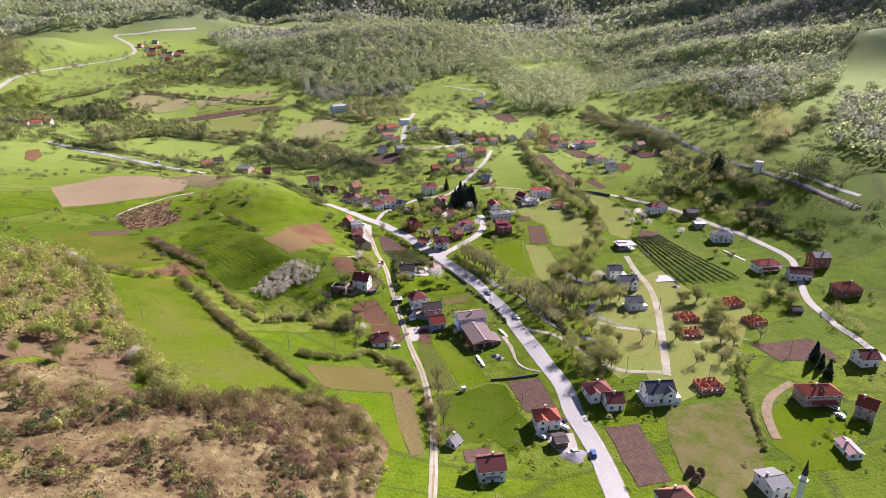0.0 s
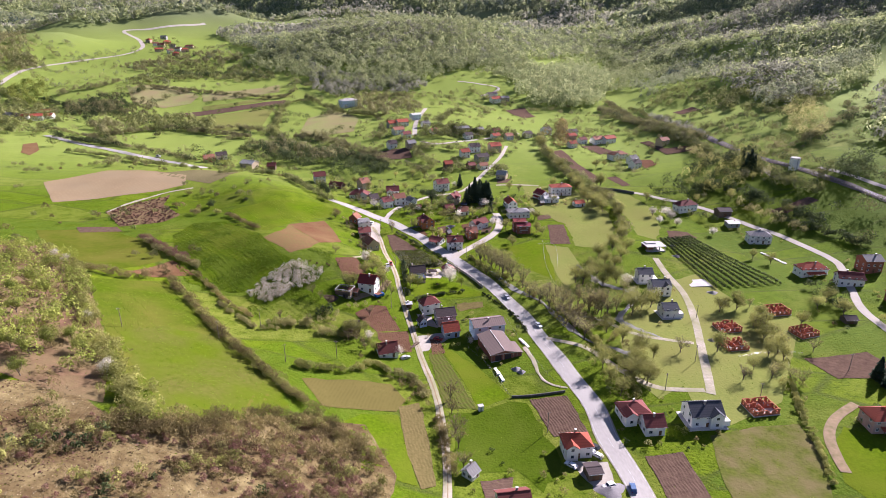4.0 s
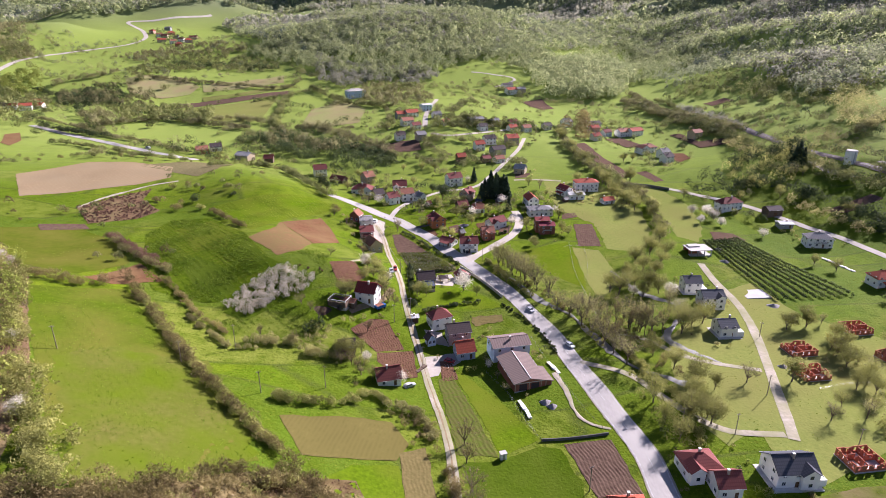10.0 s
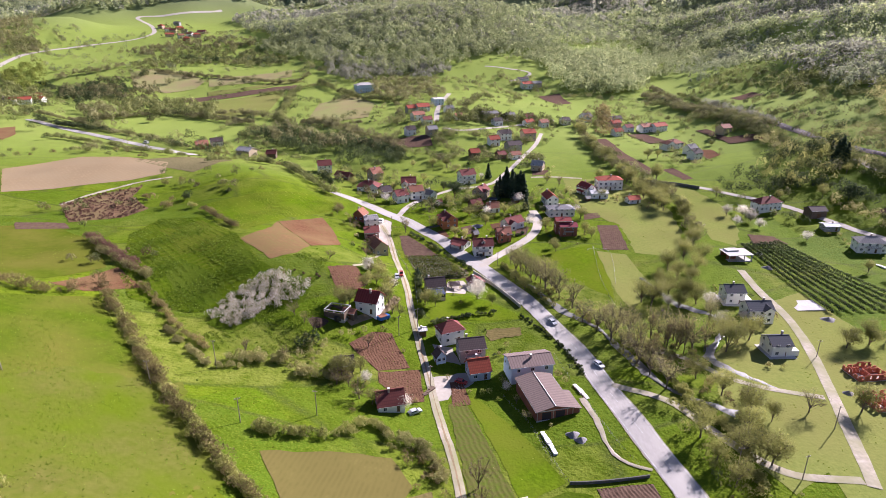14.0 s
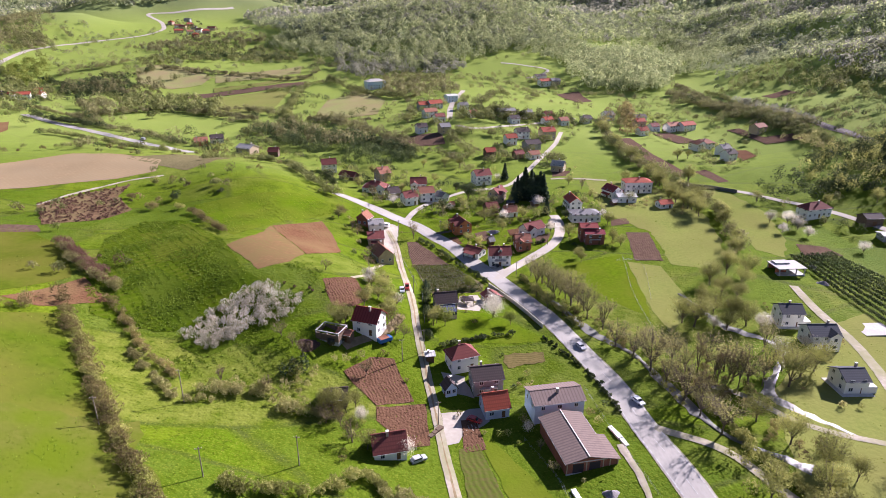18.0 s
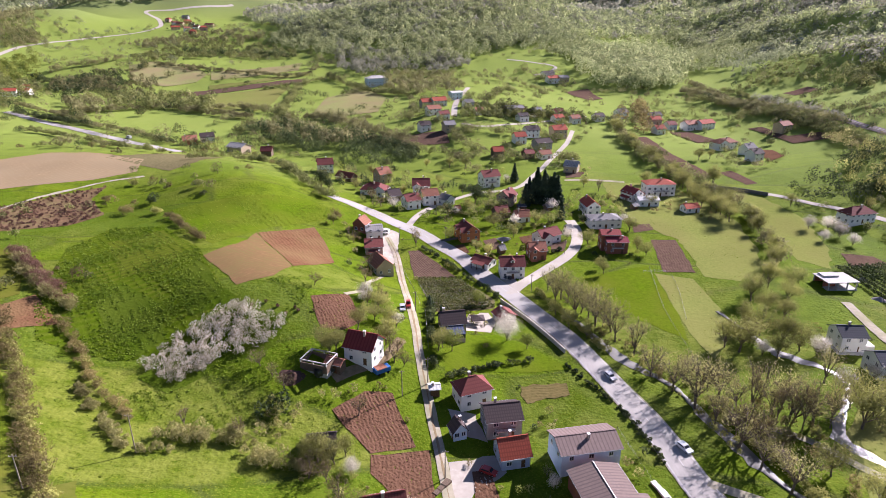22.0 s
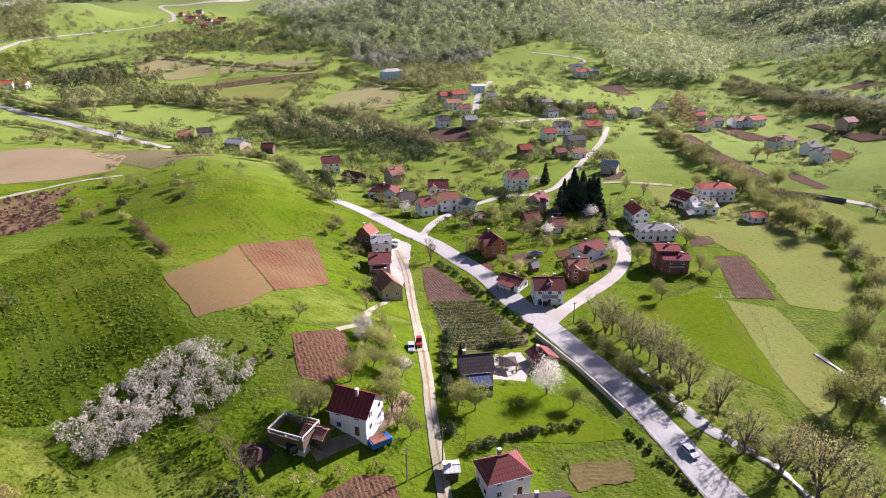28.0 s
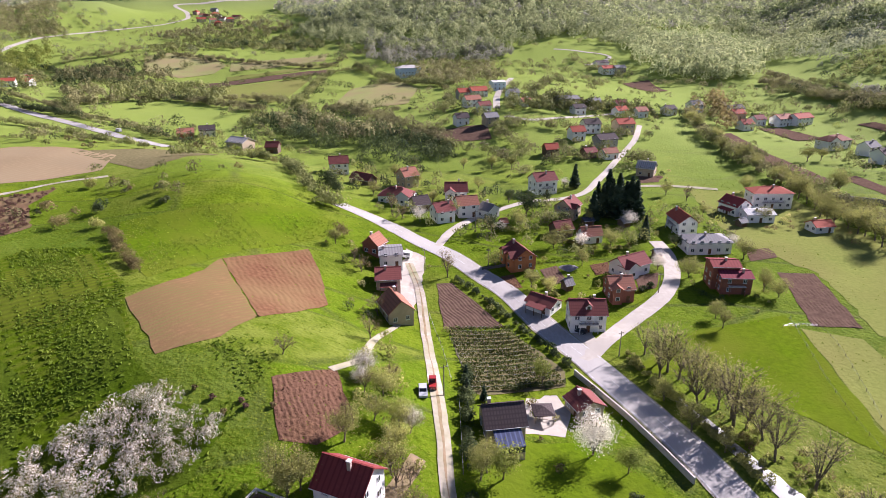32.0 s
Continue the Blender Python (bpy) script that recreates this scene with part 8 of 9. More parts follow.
def profile(bm, pts, y0, y1):
    a, b = [bm.verts.new((x, y0, z)) for x, z in pts], [bm.verts.new((x, y1, z)) for x, z in pts]
    for k in range(len(pts)):
        bm.faces.new((a[k], a[(k + 1) % len(pts)], b[(k + 1) % len(pts)], b[k]))
    bm.faces.new(a[::-1])
    bm.faces.new(b)
    bmesh.ops.recalc_face_normals(bm, faces=bm.faces)
    return bm


def lift_at(x, y):
    """Height of whatever is laid at a place: the ground, or the crown of a road."""
    z = float(ground(x, y))
    for line in LINES.values():
        if np.min(np.hypot(line[:, 0] - x, line[:, 1] - y)) < 3.6:
            return z + 0.13
    return z + 0.03


def car(x, y, rz, paint, kind="car"):
    p = CAR_PAINT[paint]
    long_, wide, high = {"car": (4.3, 1.75, 1.45), "van": (5.2, 1.95, 2.2), "tractor": (3.2, 1.6, 2.2)}[kind]
    words = {"car": f"{paint} hatchback car parked on the road", "van": f"{paint} van standing at the roadside", "tractor": f"{paint} farm tractor with a cab on the lane"}[kind]
    t = thing(kind, x, y, lift_at(x, y), rz, words, kind, "vehicles")
    h = long_ / 2
    if kind == "car":
        body = [(-h, 0.35), (-h, 0.85), (-h + 0.1, 0.95), (h - 1.0, 0.92), (h - 0.05, 0.75), (h, 0.35)]
        cab = [(-h + 0.25, 0.9), (-h + 0.7, high), (0.35, high), (h - 1.15, 0.9)]
    elif kind == "van":
        body = [(-h, 0.4), (-h, 1.2), (h - 0.5, 1.2), (h, 1.0), (h, 0.4)]
        cab = [(-h, 1.15), (-h + 0.08, high), (h - 1.3, high), (h - 0.45, 1.15)]
    else:
        body = [(-h, 0.6), (-h, 1.2), (h, 1.25), (h, 0.6)]
        cab = [(-h + 0.1, 1.15), (-h + 0.2, high), (-0.1, high), (0.0, 1.15)]
    b = part("body", profile(bmesh.new(), body, -wide / 2, wide / 2), p, t)
    part("cabin", profile(bmesh.new(), cab, -wide / 2 + 0.1, wide / 2 - 0.1), p, t)
    (x0, z0), (x1, z1), (x2, z2), (x3, z3) = cab
    for s in (-1, 1):
        w = wide / 2 - 0.09
        part("side_window", profile(bmesh.new(), [(x0 + 0.2, z0 + 0.08), (x1 + 0.08, z1 - 0.1), (x2 - 0.05, z2 - 0.1), (x3 - 0.25, z3 + 0.08)], s * w - 0.02, s * w + 0.02), GLASS, t)
        part("headlight", boxed(h - 0.06, s * (wide / 2 - 0.4) - 0.18, 0.62, h + 0.015, s * (wide / 2 - 0.4) + 0.18, 0.76), LAMP, b)
        part("tail_light", boxed(-h - 0.015, s * (wide / 2 - 0.25) - 0.12, 0.65, -h + 0.05, s * (wide / 2 - 0.25) + 0.12, 0.85), TAIL, b)
    bm = bmesh.new()
    n = Vector((x3 - x2, 0, z3 - z2)).normalized()
    up = Vector((n.z, 0, -n.x)) * -0.025
    q = [Vector((x2 + (x3 - x2) * f, sy * (wide / 2 - 0.22), z2 + (z3 - z2) * f)) + up for f, sy in ((0.12, -1), (0.9, -1), (0.9, 1), (0.12, 1))]
    bm.faces.new([bm.verts.new(v) for v in q])
    bmesh.ops.solidify(bm, geom=bm.faces[:], thickness=0.02)
    part("windscreen", bm, GLASS, t)
    for sx in (-1, 1):
        for sy in (-1, 1):
            r = 0.32 if kind == "car" else 0.36 if kind == "van" else 0.65 if sx < 0 else 0.45
            cx, cy = sx * (h - 0.8), sy * (wide / 2 - 0.08)
            w = part("wheel", tube(bmesh.new(), (cx, cy - 0.11, r), (cx, cy + 0.11, r), r, r, 12), RUBBER, t)
            part("rim", tube(bmesh.new(), (cx, cy + sy * 0.1, r), (cx, cy + sy * 0.13, r), r * 0.6, r * 0.6, 10), CHROME, w)
    return t


def pole(x, y, h):
    t = thing("utility_pole", x, y, float(ground(x, y)), (x * 37) % 60 - 30, "slim grey wooden power-line pole in the grass", "utility pole", "power line poles")
    part("pole", tube(bmesh.new(), (0, 0, -0.5), (0, 0, h), 0.15, 0.10), TIMBER, t)
    part("crossarm", boxed(-0.75, -0.06, h - 0.55, 0.75, 0.06, h - 0.43), TIMBER, t)
    for k in (-0.65, 0, 0.65):
        part("insulator", tube(bmesh.new(), (k, 0, h - 0.43), (k, 0, h - 0.22), 0.05, 0.04, 6), LAMP, t)
    return t


def brick_shell(x, y, rz):
    """A house begun in red hollow brick: outer and inner walls with window gaps, no roof."""
    t = thing("house_shell", x, y, float(ground(x, y)), rz, "roofless half-built house of red hollow brick on a slab", "building shell", "houses under construction")
    part("floor_slab", boxed(-5.2, -4.2, -0.6, 5.2, 4.2, 0.25), SLAB, t)
    rng = random.Random(int(x))
    for name, (x0, y0, x1, y1) in {"front": (-5, -4, 5, -3.75), "back": (-5, 3.75, 5, 4), "left": (-5, -3.75, -4.75, 3.75), "right": (4.75, -3.75, 5, 3.75), "inner": (-1.4, -3.75, -1.2, 3.75), "cross": (-1.2, 0.1, 4.75, 0.3), "inner2": (1.8, 0.3, 2.0, 3.75), "inner3": (-4.75, 0.8, -1.4, 1.0)}.items():
        bm = bmesh.new()
        along = x1 - x0 > y1 - y0
        a, b = (x0, x1) if along else (y0, y1)
        n = 4 if b - a > 7 else 2
        w = (b - a) / n
        for k in range(n):
            top = 2.6 + rng.choice((0, 0, -0.25, -0.7))
            for s0, s1, z0, z1 in ((0, 0.3, 0.25, top), (0.7, 1.0, 0.25, top), (0.3, 0.7, 0.25, 1.0), (0.3, 0.7, 2.2, top)):
                if z1 <= z0:
                    continue
                p0, p1 = a + (k + s0) * w, a + (k + s1) * w
                box(bm, p0 if along else x0, y0 if along else p0, z0, p1 if along else x1, y1 if along else p1, z1)
        part("brick_wall", bm, BRICK, t)
    part("block_pallet", boxed(-3.6, -2.6, 0.25, -2.2, -1.4, 1.0), STONE, t)
    return t


def slab_house(x, y, rz):
    t = thing("unfinished_house", x, y, float(ground(x, y)), rz, "unfinished concrete-frame house with a flat pale roof slab", "unfinished house")
    part("base", boxed(-6, -4.5, -0.8, 6, 4.5, 0.2), SLAB, t)
    part("roof_slab", boxed(-6.3, -4.8, 3.0, 6.3, 4.8, 3.3), SLAB, t, "pale flat concrete roof slab")
    part("upper_block", boxed(-4.6, 0.5, 3.3, 1.5, 4.2, 3.9), SLAB, t)
    for px in (-5.6, -1.9, 1.9, 5.6):
        for py in (-4.2, 4.2):
            part("column", boxed(px - 0.18, py - 0.18, 0.2, px + 0.18, py + 0.18, 3.0), SLAB, t)
    part("back_wall", boxed(-5.4, 3.9, 0.2, 5.4, 4.1, 2.9), BRICK, t)
    part("room_wall", boxed(-5.4, -1.0, 0.2, -0.5, -0.8, 2.9), BRICK, t)
    return t


def floor_slab(x, y, rz, w, d):
    t = new("floor_slab", bpy.data.meshes.new("floor_slab"))
    bm = boxed(-w / 2, -d / 2, -0.5, w / 2, d / 2, 0.28, 0.03)
    bm.to_mesh(t.data)
    bm.free()
    t.data.materials.append(SLAB)
    t.matrix_basis = pose(x, y, float(ground(x, y)), 0, 0, rz)
    return tagged(t, "bare pale concrete floor slab in the grass", "concrete slab")


def water_tower(x, y):
    t = thing("water_tower", x, y, float(ground(x, y)), 0, "squat white cylindrical water tank beside the railway", "water tank")
    part("tank", tube(bmesh.new(), (0, 0, -1), (0, 0, 8.5), 3.6, 3.6, 24), WALLS["white"], t)
    part("cap", tube(bmesh.new(), (0, 0, 8.5), (0, 0, 9.1), 3.8, 3.3, 24), SLAB, t)
    part("ladder", boxed(-0.3, -3.75, 0, 0.3, -3.6, 8.6), STEEL, t)


def minaret(x, y):
    t = thing("minaret", x, y, float(ground(x, y)), 0, "slim white minaret with a dark pointed cap", "minaret")
    part("base", boxed(-1.3, -1.3, -0.5, 1.3, 1.3, 4.0), WALLS["white"], t)
    part("shaft", tube(bmesh.new(), (0, 0, 4), (0, 0, 15), 0.95, 0.85, 14), WALLS["white"], t)
    part("balcony", tube(bmesh.new(), (0, 0, 12.4), (0, 0, 13.2), 1.1, 1.45, 14), STONE, t)
    part("cap", tube(bmesh.new(), (0, 0, 15), (0, 0, 20.5), 0.95, 0.04, 14), ROOFS["dark"], t, "dark pointed cap")


def gazebo(x, y, rz):
    """A square shelter with a dark hipped roof, table and benches, on the patio."""
    t = thing("gazebo", x, y, float(ground(x, y)) + 0.05, rz, "open garden gazebo with a dark hipped roof on the patio", "gazebo")
    bm = bmesh.new()
    ring = [bm.verts.new((a * 2.2, b * 2.2, 2.3)) for a, b in ((-1, -1), (1, -1), (1, 1), (-1, 1))]
    under = [bm.verts.new((a * 2.2, b * 2.2, 2.18)) for a, b in ((-1, -1), (1, -1), (1, 1), (-1, 1))]
    tip = bm.verts.new((0, 0, 3.2))
    for k in range(4):
        bm.faces.new((ring[k], ring[(k + 1) % 4], tip))
        bm.faces.new((under[k], under[(k + 1) % 4], ring[(k + 1) % 4], ring[k]))
    bm.faces.new(under[::-1])
    part("roof", bm, ROOFS["dark"], t)
    for a in (-1, 1):
        for b in (-1, 1):
            part("post", boxed(a * 1.9 - 0.08, b * 1.9 - 0.08, 0, a * 1.9 + 0.08, b * 1.9 + 0.08, 2.2), TIMBER, t)
    part("table", boxed(-0.9, -0.4, 0.7, 0.9, 0.4, 0.76), TIMBER, t)
    for b in (-0.9, 0.65):
        part("bench", boxed(-0.9, b, 0.4, 0.9, b + 0.25, 0.46), TIMBER, t)


def haystack(x, y):
    z = float(ground(x, y))
    t = thing("haystack", x, y, z, 0, "old dark brown haystack round a pole", "haystack", "haystacks")
    bm = bmesh.new()
    prev, rng = None, random.Random(int(x * 5))
    rings = []
    for k in range(7):
        zz, r = k / 6 * 3.2, 1.55 * math.cos(k / 6 * 1.35) ** 0.7
        rings.append([bm.verts.new((r * math.cos(a) * rng.uniform(0.92, 1.08), r * math.sin(a) * rng.uniform(0.92, 1.08), zz - 0.1)) for a in (6.2832 * i / 12 for i in range(12))])
    for a, b in zip(rings, rings[1:]):
        for i in range(12):
            bm.faces.new((a[i], a[(i + 1) % 12], b[(i + 1) % 12], b[i]))
    bm.faces.new(rings[-1])
    part("hay", bm, HAY, t)
    part("pole", tube(bmesh.new(), (0, 0, 2.5), (0, 0, 4.0), 0.06, 0.05, 6), TIMBER, t)


def half_built_house(x, y, rz):
    t = thing("unfinished_house", x, y, float(ground(x, y)), rz, "roofless grey-block house shell with a concrete ring beam", "unfinished house")
    part("base", boxed(-4, -3, -1.2, 4, 3, 0.1), SLAB, t)
    for name, q in {"a": (-4, -3, 4, -2.75), "b": (-4, 2.75, 4, 3), "c": (-4, -2.75, -3.75, 2.75), "d": (3.75, -2.75, 4, 2.75)}.items():
        part("block_wall", boxed(q[0], q[1], 0.1, q[2], q[3], 2.3), WALLS["wood"], t)
        part("ring_beam", boxed(q[0], q[1], 2.9, q[2], q[3], 3.2), SLAB, t)
    for px in (-3.85, 0, 3.85):
        for py in (-2.85, 2.85):
            part("column", boxed(px - 0.15, py - 0.15, 2.3, px + 0.15, py + 0.15, 2.9), SLAB, t)
    for k in range(5):
        part("timber", boxed(-2.8 + k * 0.4, -2.2, 0.1, -2.6 + k * 0.4, 2.0, 0.3 + 0.12 * (k % 3)), TIMBER, t)


def tarped_cart(x, y, rz):
    t = thing("trailer", x, y, float(ground(x, y)), rz, "farm trailer under a bright blue tarp with a rusty roof sheet", "trailer")
    part("tarp", boxed(-2.3, -1.2, 0.6, 2.3, 1.2, 1.9, 0.12), TARP, t, "bright blue tarp")
    part("roof_sheet", boxed(-1.9, -1.25, 1.9, 1.2, 1.25, 2.0), ROOFS["rust"], t)
    for sx in (-1.4, 1.4):
        for sy in (-1, 1):
            part("wheel", tube(bmesh.new(), (sx, sy * 1.05 - 0.1, 0.4), (sx, sy * 1.05 + 0.1, 0.4), 0.4, 0.4, 12), RUBBER, t)


def tool_cabin(x, y, rz):
    t = thing("tool_cabin", x, y, float(ground(x, y)), rz, "small white tool cabin standing in the grass", "cabin")
    part("wall", boxed(-0.9, -0.7, -0.1, 0.9, 0.7, 2.1), WALLS["white"], t)
    part("roof", boxed(-1.05, -0.85, 2.1, 1.05, 0.85, 2.25), SLAB, t)
    part("door", boxed(-0.35, -0.75, 0, 0.35, -0.7, 1.85), STEEL, t)


def soil_heap(x, y, r):
    return gravel_heap(x, y, r, mat("heaped_soil", (0.10, 0.06, 0.045), (0.06, 0.035, 0.028), 2.0, 0.95, 0.2, 3), "low heap of dark manure and soil")


def gravel_heap(x, y, r, material=None, label="heap of grey gravel on the grass"):
    rng = np.random.RandomState(int(abs(x)))
    v, f = [], []
    for k in range(8):
        for i in range(18):
            a, q = 6.2832 * i / 18, r * (1 - k / 7.5)
            q2 = q * (1 + 0.18 * math.sin(3 * a) + 0.05 * rng.normal())
            px, py = x + q2 * 1.3 * math.cos(a), y + q2 * math.sin(a)
            v.append((px, py, float(ground(px, py)) - 0.1 + 1.3 * (k / 7) ** 1.1))
    for k in range(7):
        for i in range(18):
            f.append((k * 18 + i, k * 18 + (i + 1) % 18, (k + 1) * 18 + (i + 1) % 18, (k + 1) * 18 + i))
    material = material or mat("grey_gravel_heap", (0.27, 0.25, 0.25), (0.17, 0.16, 0.16), 2.5, 0.95, 0.15, 4)
    tagged(sheet("heap", v, f, material), label, "heap", kind="stuff")


def plank_stack(ends, colour):
    (x0, y0), (x1, y1) = ends
    n, rz = max(3, int(math.hypot(x1 - x0, y1 - y0) / 1.6)), math.degrees(math.atan2(y1 - y0, x1 - x0))
    cx, cy = (x0 + x1) / 2, (y0 + y1) / 2
    t = thing("board_stack", cx, cy, float(ground(cx, cy)), rz, "stack of pale boards and panels in the grass", "board stack", "board stacks")
    rng = random.Random(4)
    for k in range(n):
        a = -math.hypot(x1 - x0, y1 - y0) / 2 + 1.6 * k
        part("board", boxed(a, -0.7 + rng.uniform(-0.2, 0.2), 0, a + 2.2, 0.6 + rng.uniform(-0.2, 0.2), 0.35 + 0.12 * (k % 3)), WALLS[colour], t)


def vineyard(left, right, n):
    """Rows of vines on posts and wires, strung between two edge lines."""
    rng = np.random.RandomState(12)
    (a0, a1), (b0, b1) = [np.array(q, float) for q in left], [np.array(q, float) for q in right]
    for k in range(n):
        f = k / (n - 1)
        p, q = a0 + (a1 - a0) * f, b0 + (b1 - b0) * f
        length = float(np.linalg.norm(q - p))
        m = max(4, int(length / 2.6))
        t = new("vine_row")
        t.empty_display_size = 0.3
        t.matrix_basis = Matrix.Translation((float(p[0]), float(p[1]), float(ground(*p))))
        tagged(t, "row of young green vines on wooden posts and wire", "vine row", "vineyard rows")
        wire = bmesh.new()
        base = np.array([*p, float(ground(*p))])
        tops = []
        for i in range(m + 1):
            c = p + (q - p) * i / m
            z = float(ground(*c))
            o = np.array([c[0], c[1], z]) - base
            part("post", tube(bmesh.new(), (o[0], o[1], o[2] - 0.3), (o[0], o[1], o[2] + 1.5), 0.06, 0.05, 5), TIMBER, t)
            tops.append(o)
        for u, w in zip(tops, tops[1:]):
            for h in (0.8, 1.3):
                tube(wire, (u[0], u[1], u[2] + h), (w[0], w[1], w[2] + h), 0.012, 0.012, 3)
        tagged(part("wire", wire, STEEL, t), kind="stuff")
        s = rng.uniform(0, 1, int(length * 34))
        c = p + (q - p) * s[:, None] + rng.normal(0, 0.16, (len(s), 2))
        pts = np.c_[c, ground(c[:, 0], c[:, 1]) + rng.uniform(0.35, 1.35, len(s))] - base
        v, fc = cards(pts, np.full(len(s), 0.22), rng)
        o = new("vine_leaves", fast_mesh("vine_leaves", v, fc, [LEAF["vine"]]))
        o.parent = t


def orchard(left, right, n, m):
    """Rows of small trees as hedge-like cordons, one thing a row."""
    rng = np.random.RandomState(21)
    (a0, a1), (b0, b1) = [np.array(q, float) for q in left], [np.array(q, float) for q in right]
    for k in range(n):
        f = k / (n - 1)
        p, q = a0 + (b0 - a0) * f, a1 + (b1 - a1) * f
        s = (np.arange(m * 2) + rng.uniform(-0.2, 0.2, m * 2)) / (m * 2)
        c = p + (q - p) * s[:, None]
        v, fc = bush_cloud(c, rng.uniform(1.7, 2.4, len(c)), 60, 0.3, rng, 0.4)
        base = np.array([*p, float(ground(*p))])
        t = new("orchard_row")
        t.empty_display_size = 0.3
        t.matrix_basis = Matrix.Translation(tuple(map(float, base)))
        tagged(t, "straight row of dark green fruit bushes", "orchard row", "orchard rows")
        o = new("foliage", fast_mesh("foliage", v - base, fc, [LEAF["dark"]]))
        o.parent = t
        bm = bmesh.new()
        for x, y in c[::2]:
            z = float(ground(x, y))
            tube(bm, (x - base[0], y - base[1], z - base[2] - 0.2), (x - base[0], y - base[1], z - base[2] + 1.2), 0.06, 0.04, 5)
        tagged(part("stem", bm, BARK, t), kind="stuff")


def low_wall(name, pts, h, w, label):
    line = smoothed(curve_through(pts, 2.0), 2)
    way = np.gradient(line, axis=0)
    way /= np.linalg.norm(way, axis=1)[:, None]
    side = np.stack([way[:, 1], -way[:, 0]], 1) * w / 2
    v, f = [], []
    for c, s in zip(line, side):
        z = float(ground(*c))
        v += [(*(c - s), z - 0.8), (*(c - s), z + h), (*(c + s), z + h), (*(c + s), z - 0.8)]
    for k in range(len(line) - 1):
        for i in range(3):
            f.append((4 * k + i, 4 * k + i + 1, 4 * k + 5 + i, 4 * k + 4 + i))
    f += [(0, 1, 2, 3), tuple(4 * (len(line) - 1) + i for i in (3, 2, 1, 0))]
    tagged(sheet(name, v, f, DARK_STONE if "dark" in label else STONE, False), label, "wall", kind="structure")


def fence(pts, h, gap, label):
    line = curve_through(pts, 1.0)
    d = np.r_[0, np.cumsum(np.linalg.norm(np.diff(line, axis=0), axis=1))]
    n = int(d[-1] / gap)
    x0, y0 = line[0]
    base = Vector((x0, y0, float(ground(x0, y0))))
    t = new("fence")
    t.empty_display_size = 0.3
    t.matrix_basis = Matrix.Translation(base)
    tagged(t, label, "fence", "fences")
    strands, last = {0.4: [], 0.7: [], 0.95: []}, None
    for k in range(n + 1):
        c = (float(np.interp(k * gap, d, line[:, 0])), float(np.interp(k * gap, d, line[:, 1])))
        o = Vector((*c, float(ground(*c)))) - base
        part("post", tube(bmesh.new(), (o.x, o.y, o.z - 0.3), (o.x, o.y, o.z + h), 0.06, 0.05, 5), TIMBER, t)
        if last:
            for q in (0.4, 0.7, 0.95):
                strands[q].append((last, o))
        last = o
    for q, spans in strands.items():
        wire = bmesh.new()
        for a, b in spans:
            tube(wire, a + Vector((0, 0, h * q)), b + Vector((0, 0, h * q)), 0.012, 0.012, 3)
        tagged(part("wire", wire, STEEL, t), kind="stuff")


def tree_stumps(pts):
    for k, (x, y) in enumerate(pts):
        z = float(ground(x, y))
        rng = np.random.RandomState(k)
        spot = np.array([[x, y]])
        v, f = bush_cloud(spot, np.array([0.9]), 90, 0.35, rng)
        base = np.array([x, y, z])
        o = new("brushwood_heap", fast_mesh("brushwood_heap", v - base, f, [LEAF["red" if k % 2 else "brown"]]))
        o.matrix_basis = Matrix.Translation((x, y, z))
        tagged(o, "small pile of cut brushwood on the grass", "brushwood", "brushwood heaps")


def rail_line(pts):
    line = smoothed(curve_through(pts, 4.0), 6)
    tagged(ribbon("railway_bed", line, [-3.2, -2.2, 0, 2.2, 3.2], BALLAST, 0.35, 0.3, 0.4), "railway bed of brown ballast on the hillside", "railway", kind="structure")
    for o in (-0.75, 0.75):
        tagged(ribbon("rail", line, [o - 0.08, o, o + 0.08], STEEL, 0.95), "steel rail on the ballast", "rail", kind="structure")


def yard(pts, label):
    tagged(field("yard", pts, YARD, label, 0.05, 2.5, 0.3), category="yard")


def road_markings():
    """Worn edge lines and broken centre line of the main road."""
    line = LINES["main"]
    for o in (-3.35, 3.35):
        tagged(ribbon("edge_line", line, [o - 0.15, o + 0.15], PAINT, 0.21), "worn white edge line on the asphalt", "road marking", kind="structure")
    for a, b in ((-4.0, -3.6), (3.6, 4.0)):
        tagged(ribbon("road_verge", line, [a, (a + b) / 2, b], GRAVEL, 0.13, 0.12), "pale gravel verge beside the asphalt", "verge", kind="structure")
    for k in range(0, len(line) - 4, 6):
        tagged(ribbon("centre_dash", line[k:k + 3], [-0.1, 0.1], PAINT, 0.25), "worn white centre dash on the asphalt", "road marking", kind="structure")


def tufts():
    """Coarse grass tufts and weeds scattered over the near meadows."""
    rng = np.random.RandomState(31)
    n = 45000
    x, y = rng.uniform(-190, 200, n), -240 + 400 * rng.uniform(0, 1, n) ** 1.1
    clump = np.sin(x * 0.13 + 2 * np.sin(y * 0.09)) + np.sin(y * 0.17 - x * 0.05) + rng.normal(0, 0.7, n)
    ok = clump > 0.0
    for line in LINES.values():
        a = line[::2]
        near = np.min(np.hypot(x[:, None] - a[None, :, 0], y[:, None] - a[None, :, 1]), axis=1) < 4.2
        ok &= ~near
    for kind, ring in RINGS:
        if "soil" in kind or "rows" in kind or "yard" in kind:
            ok &= ~inside(ring, x, y)
    x, y = x[ok], y[ok]
    p = np.c_[x, y, ground(x, y) + 0.1]
    v, f = cards(p, rng.uniform(0.12, 0.32, len(p)), rng, 0.2)
    tagged(new("grass_tufts", fast_mesh("grass_tufts", v, f, [LEAF["tuft"]])), "coarse green grass tufts over the meadows", "grass", kind="stuff")


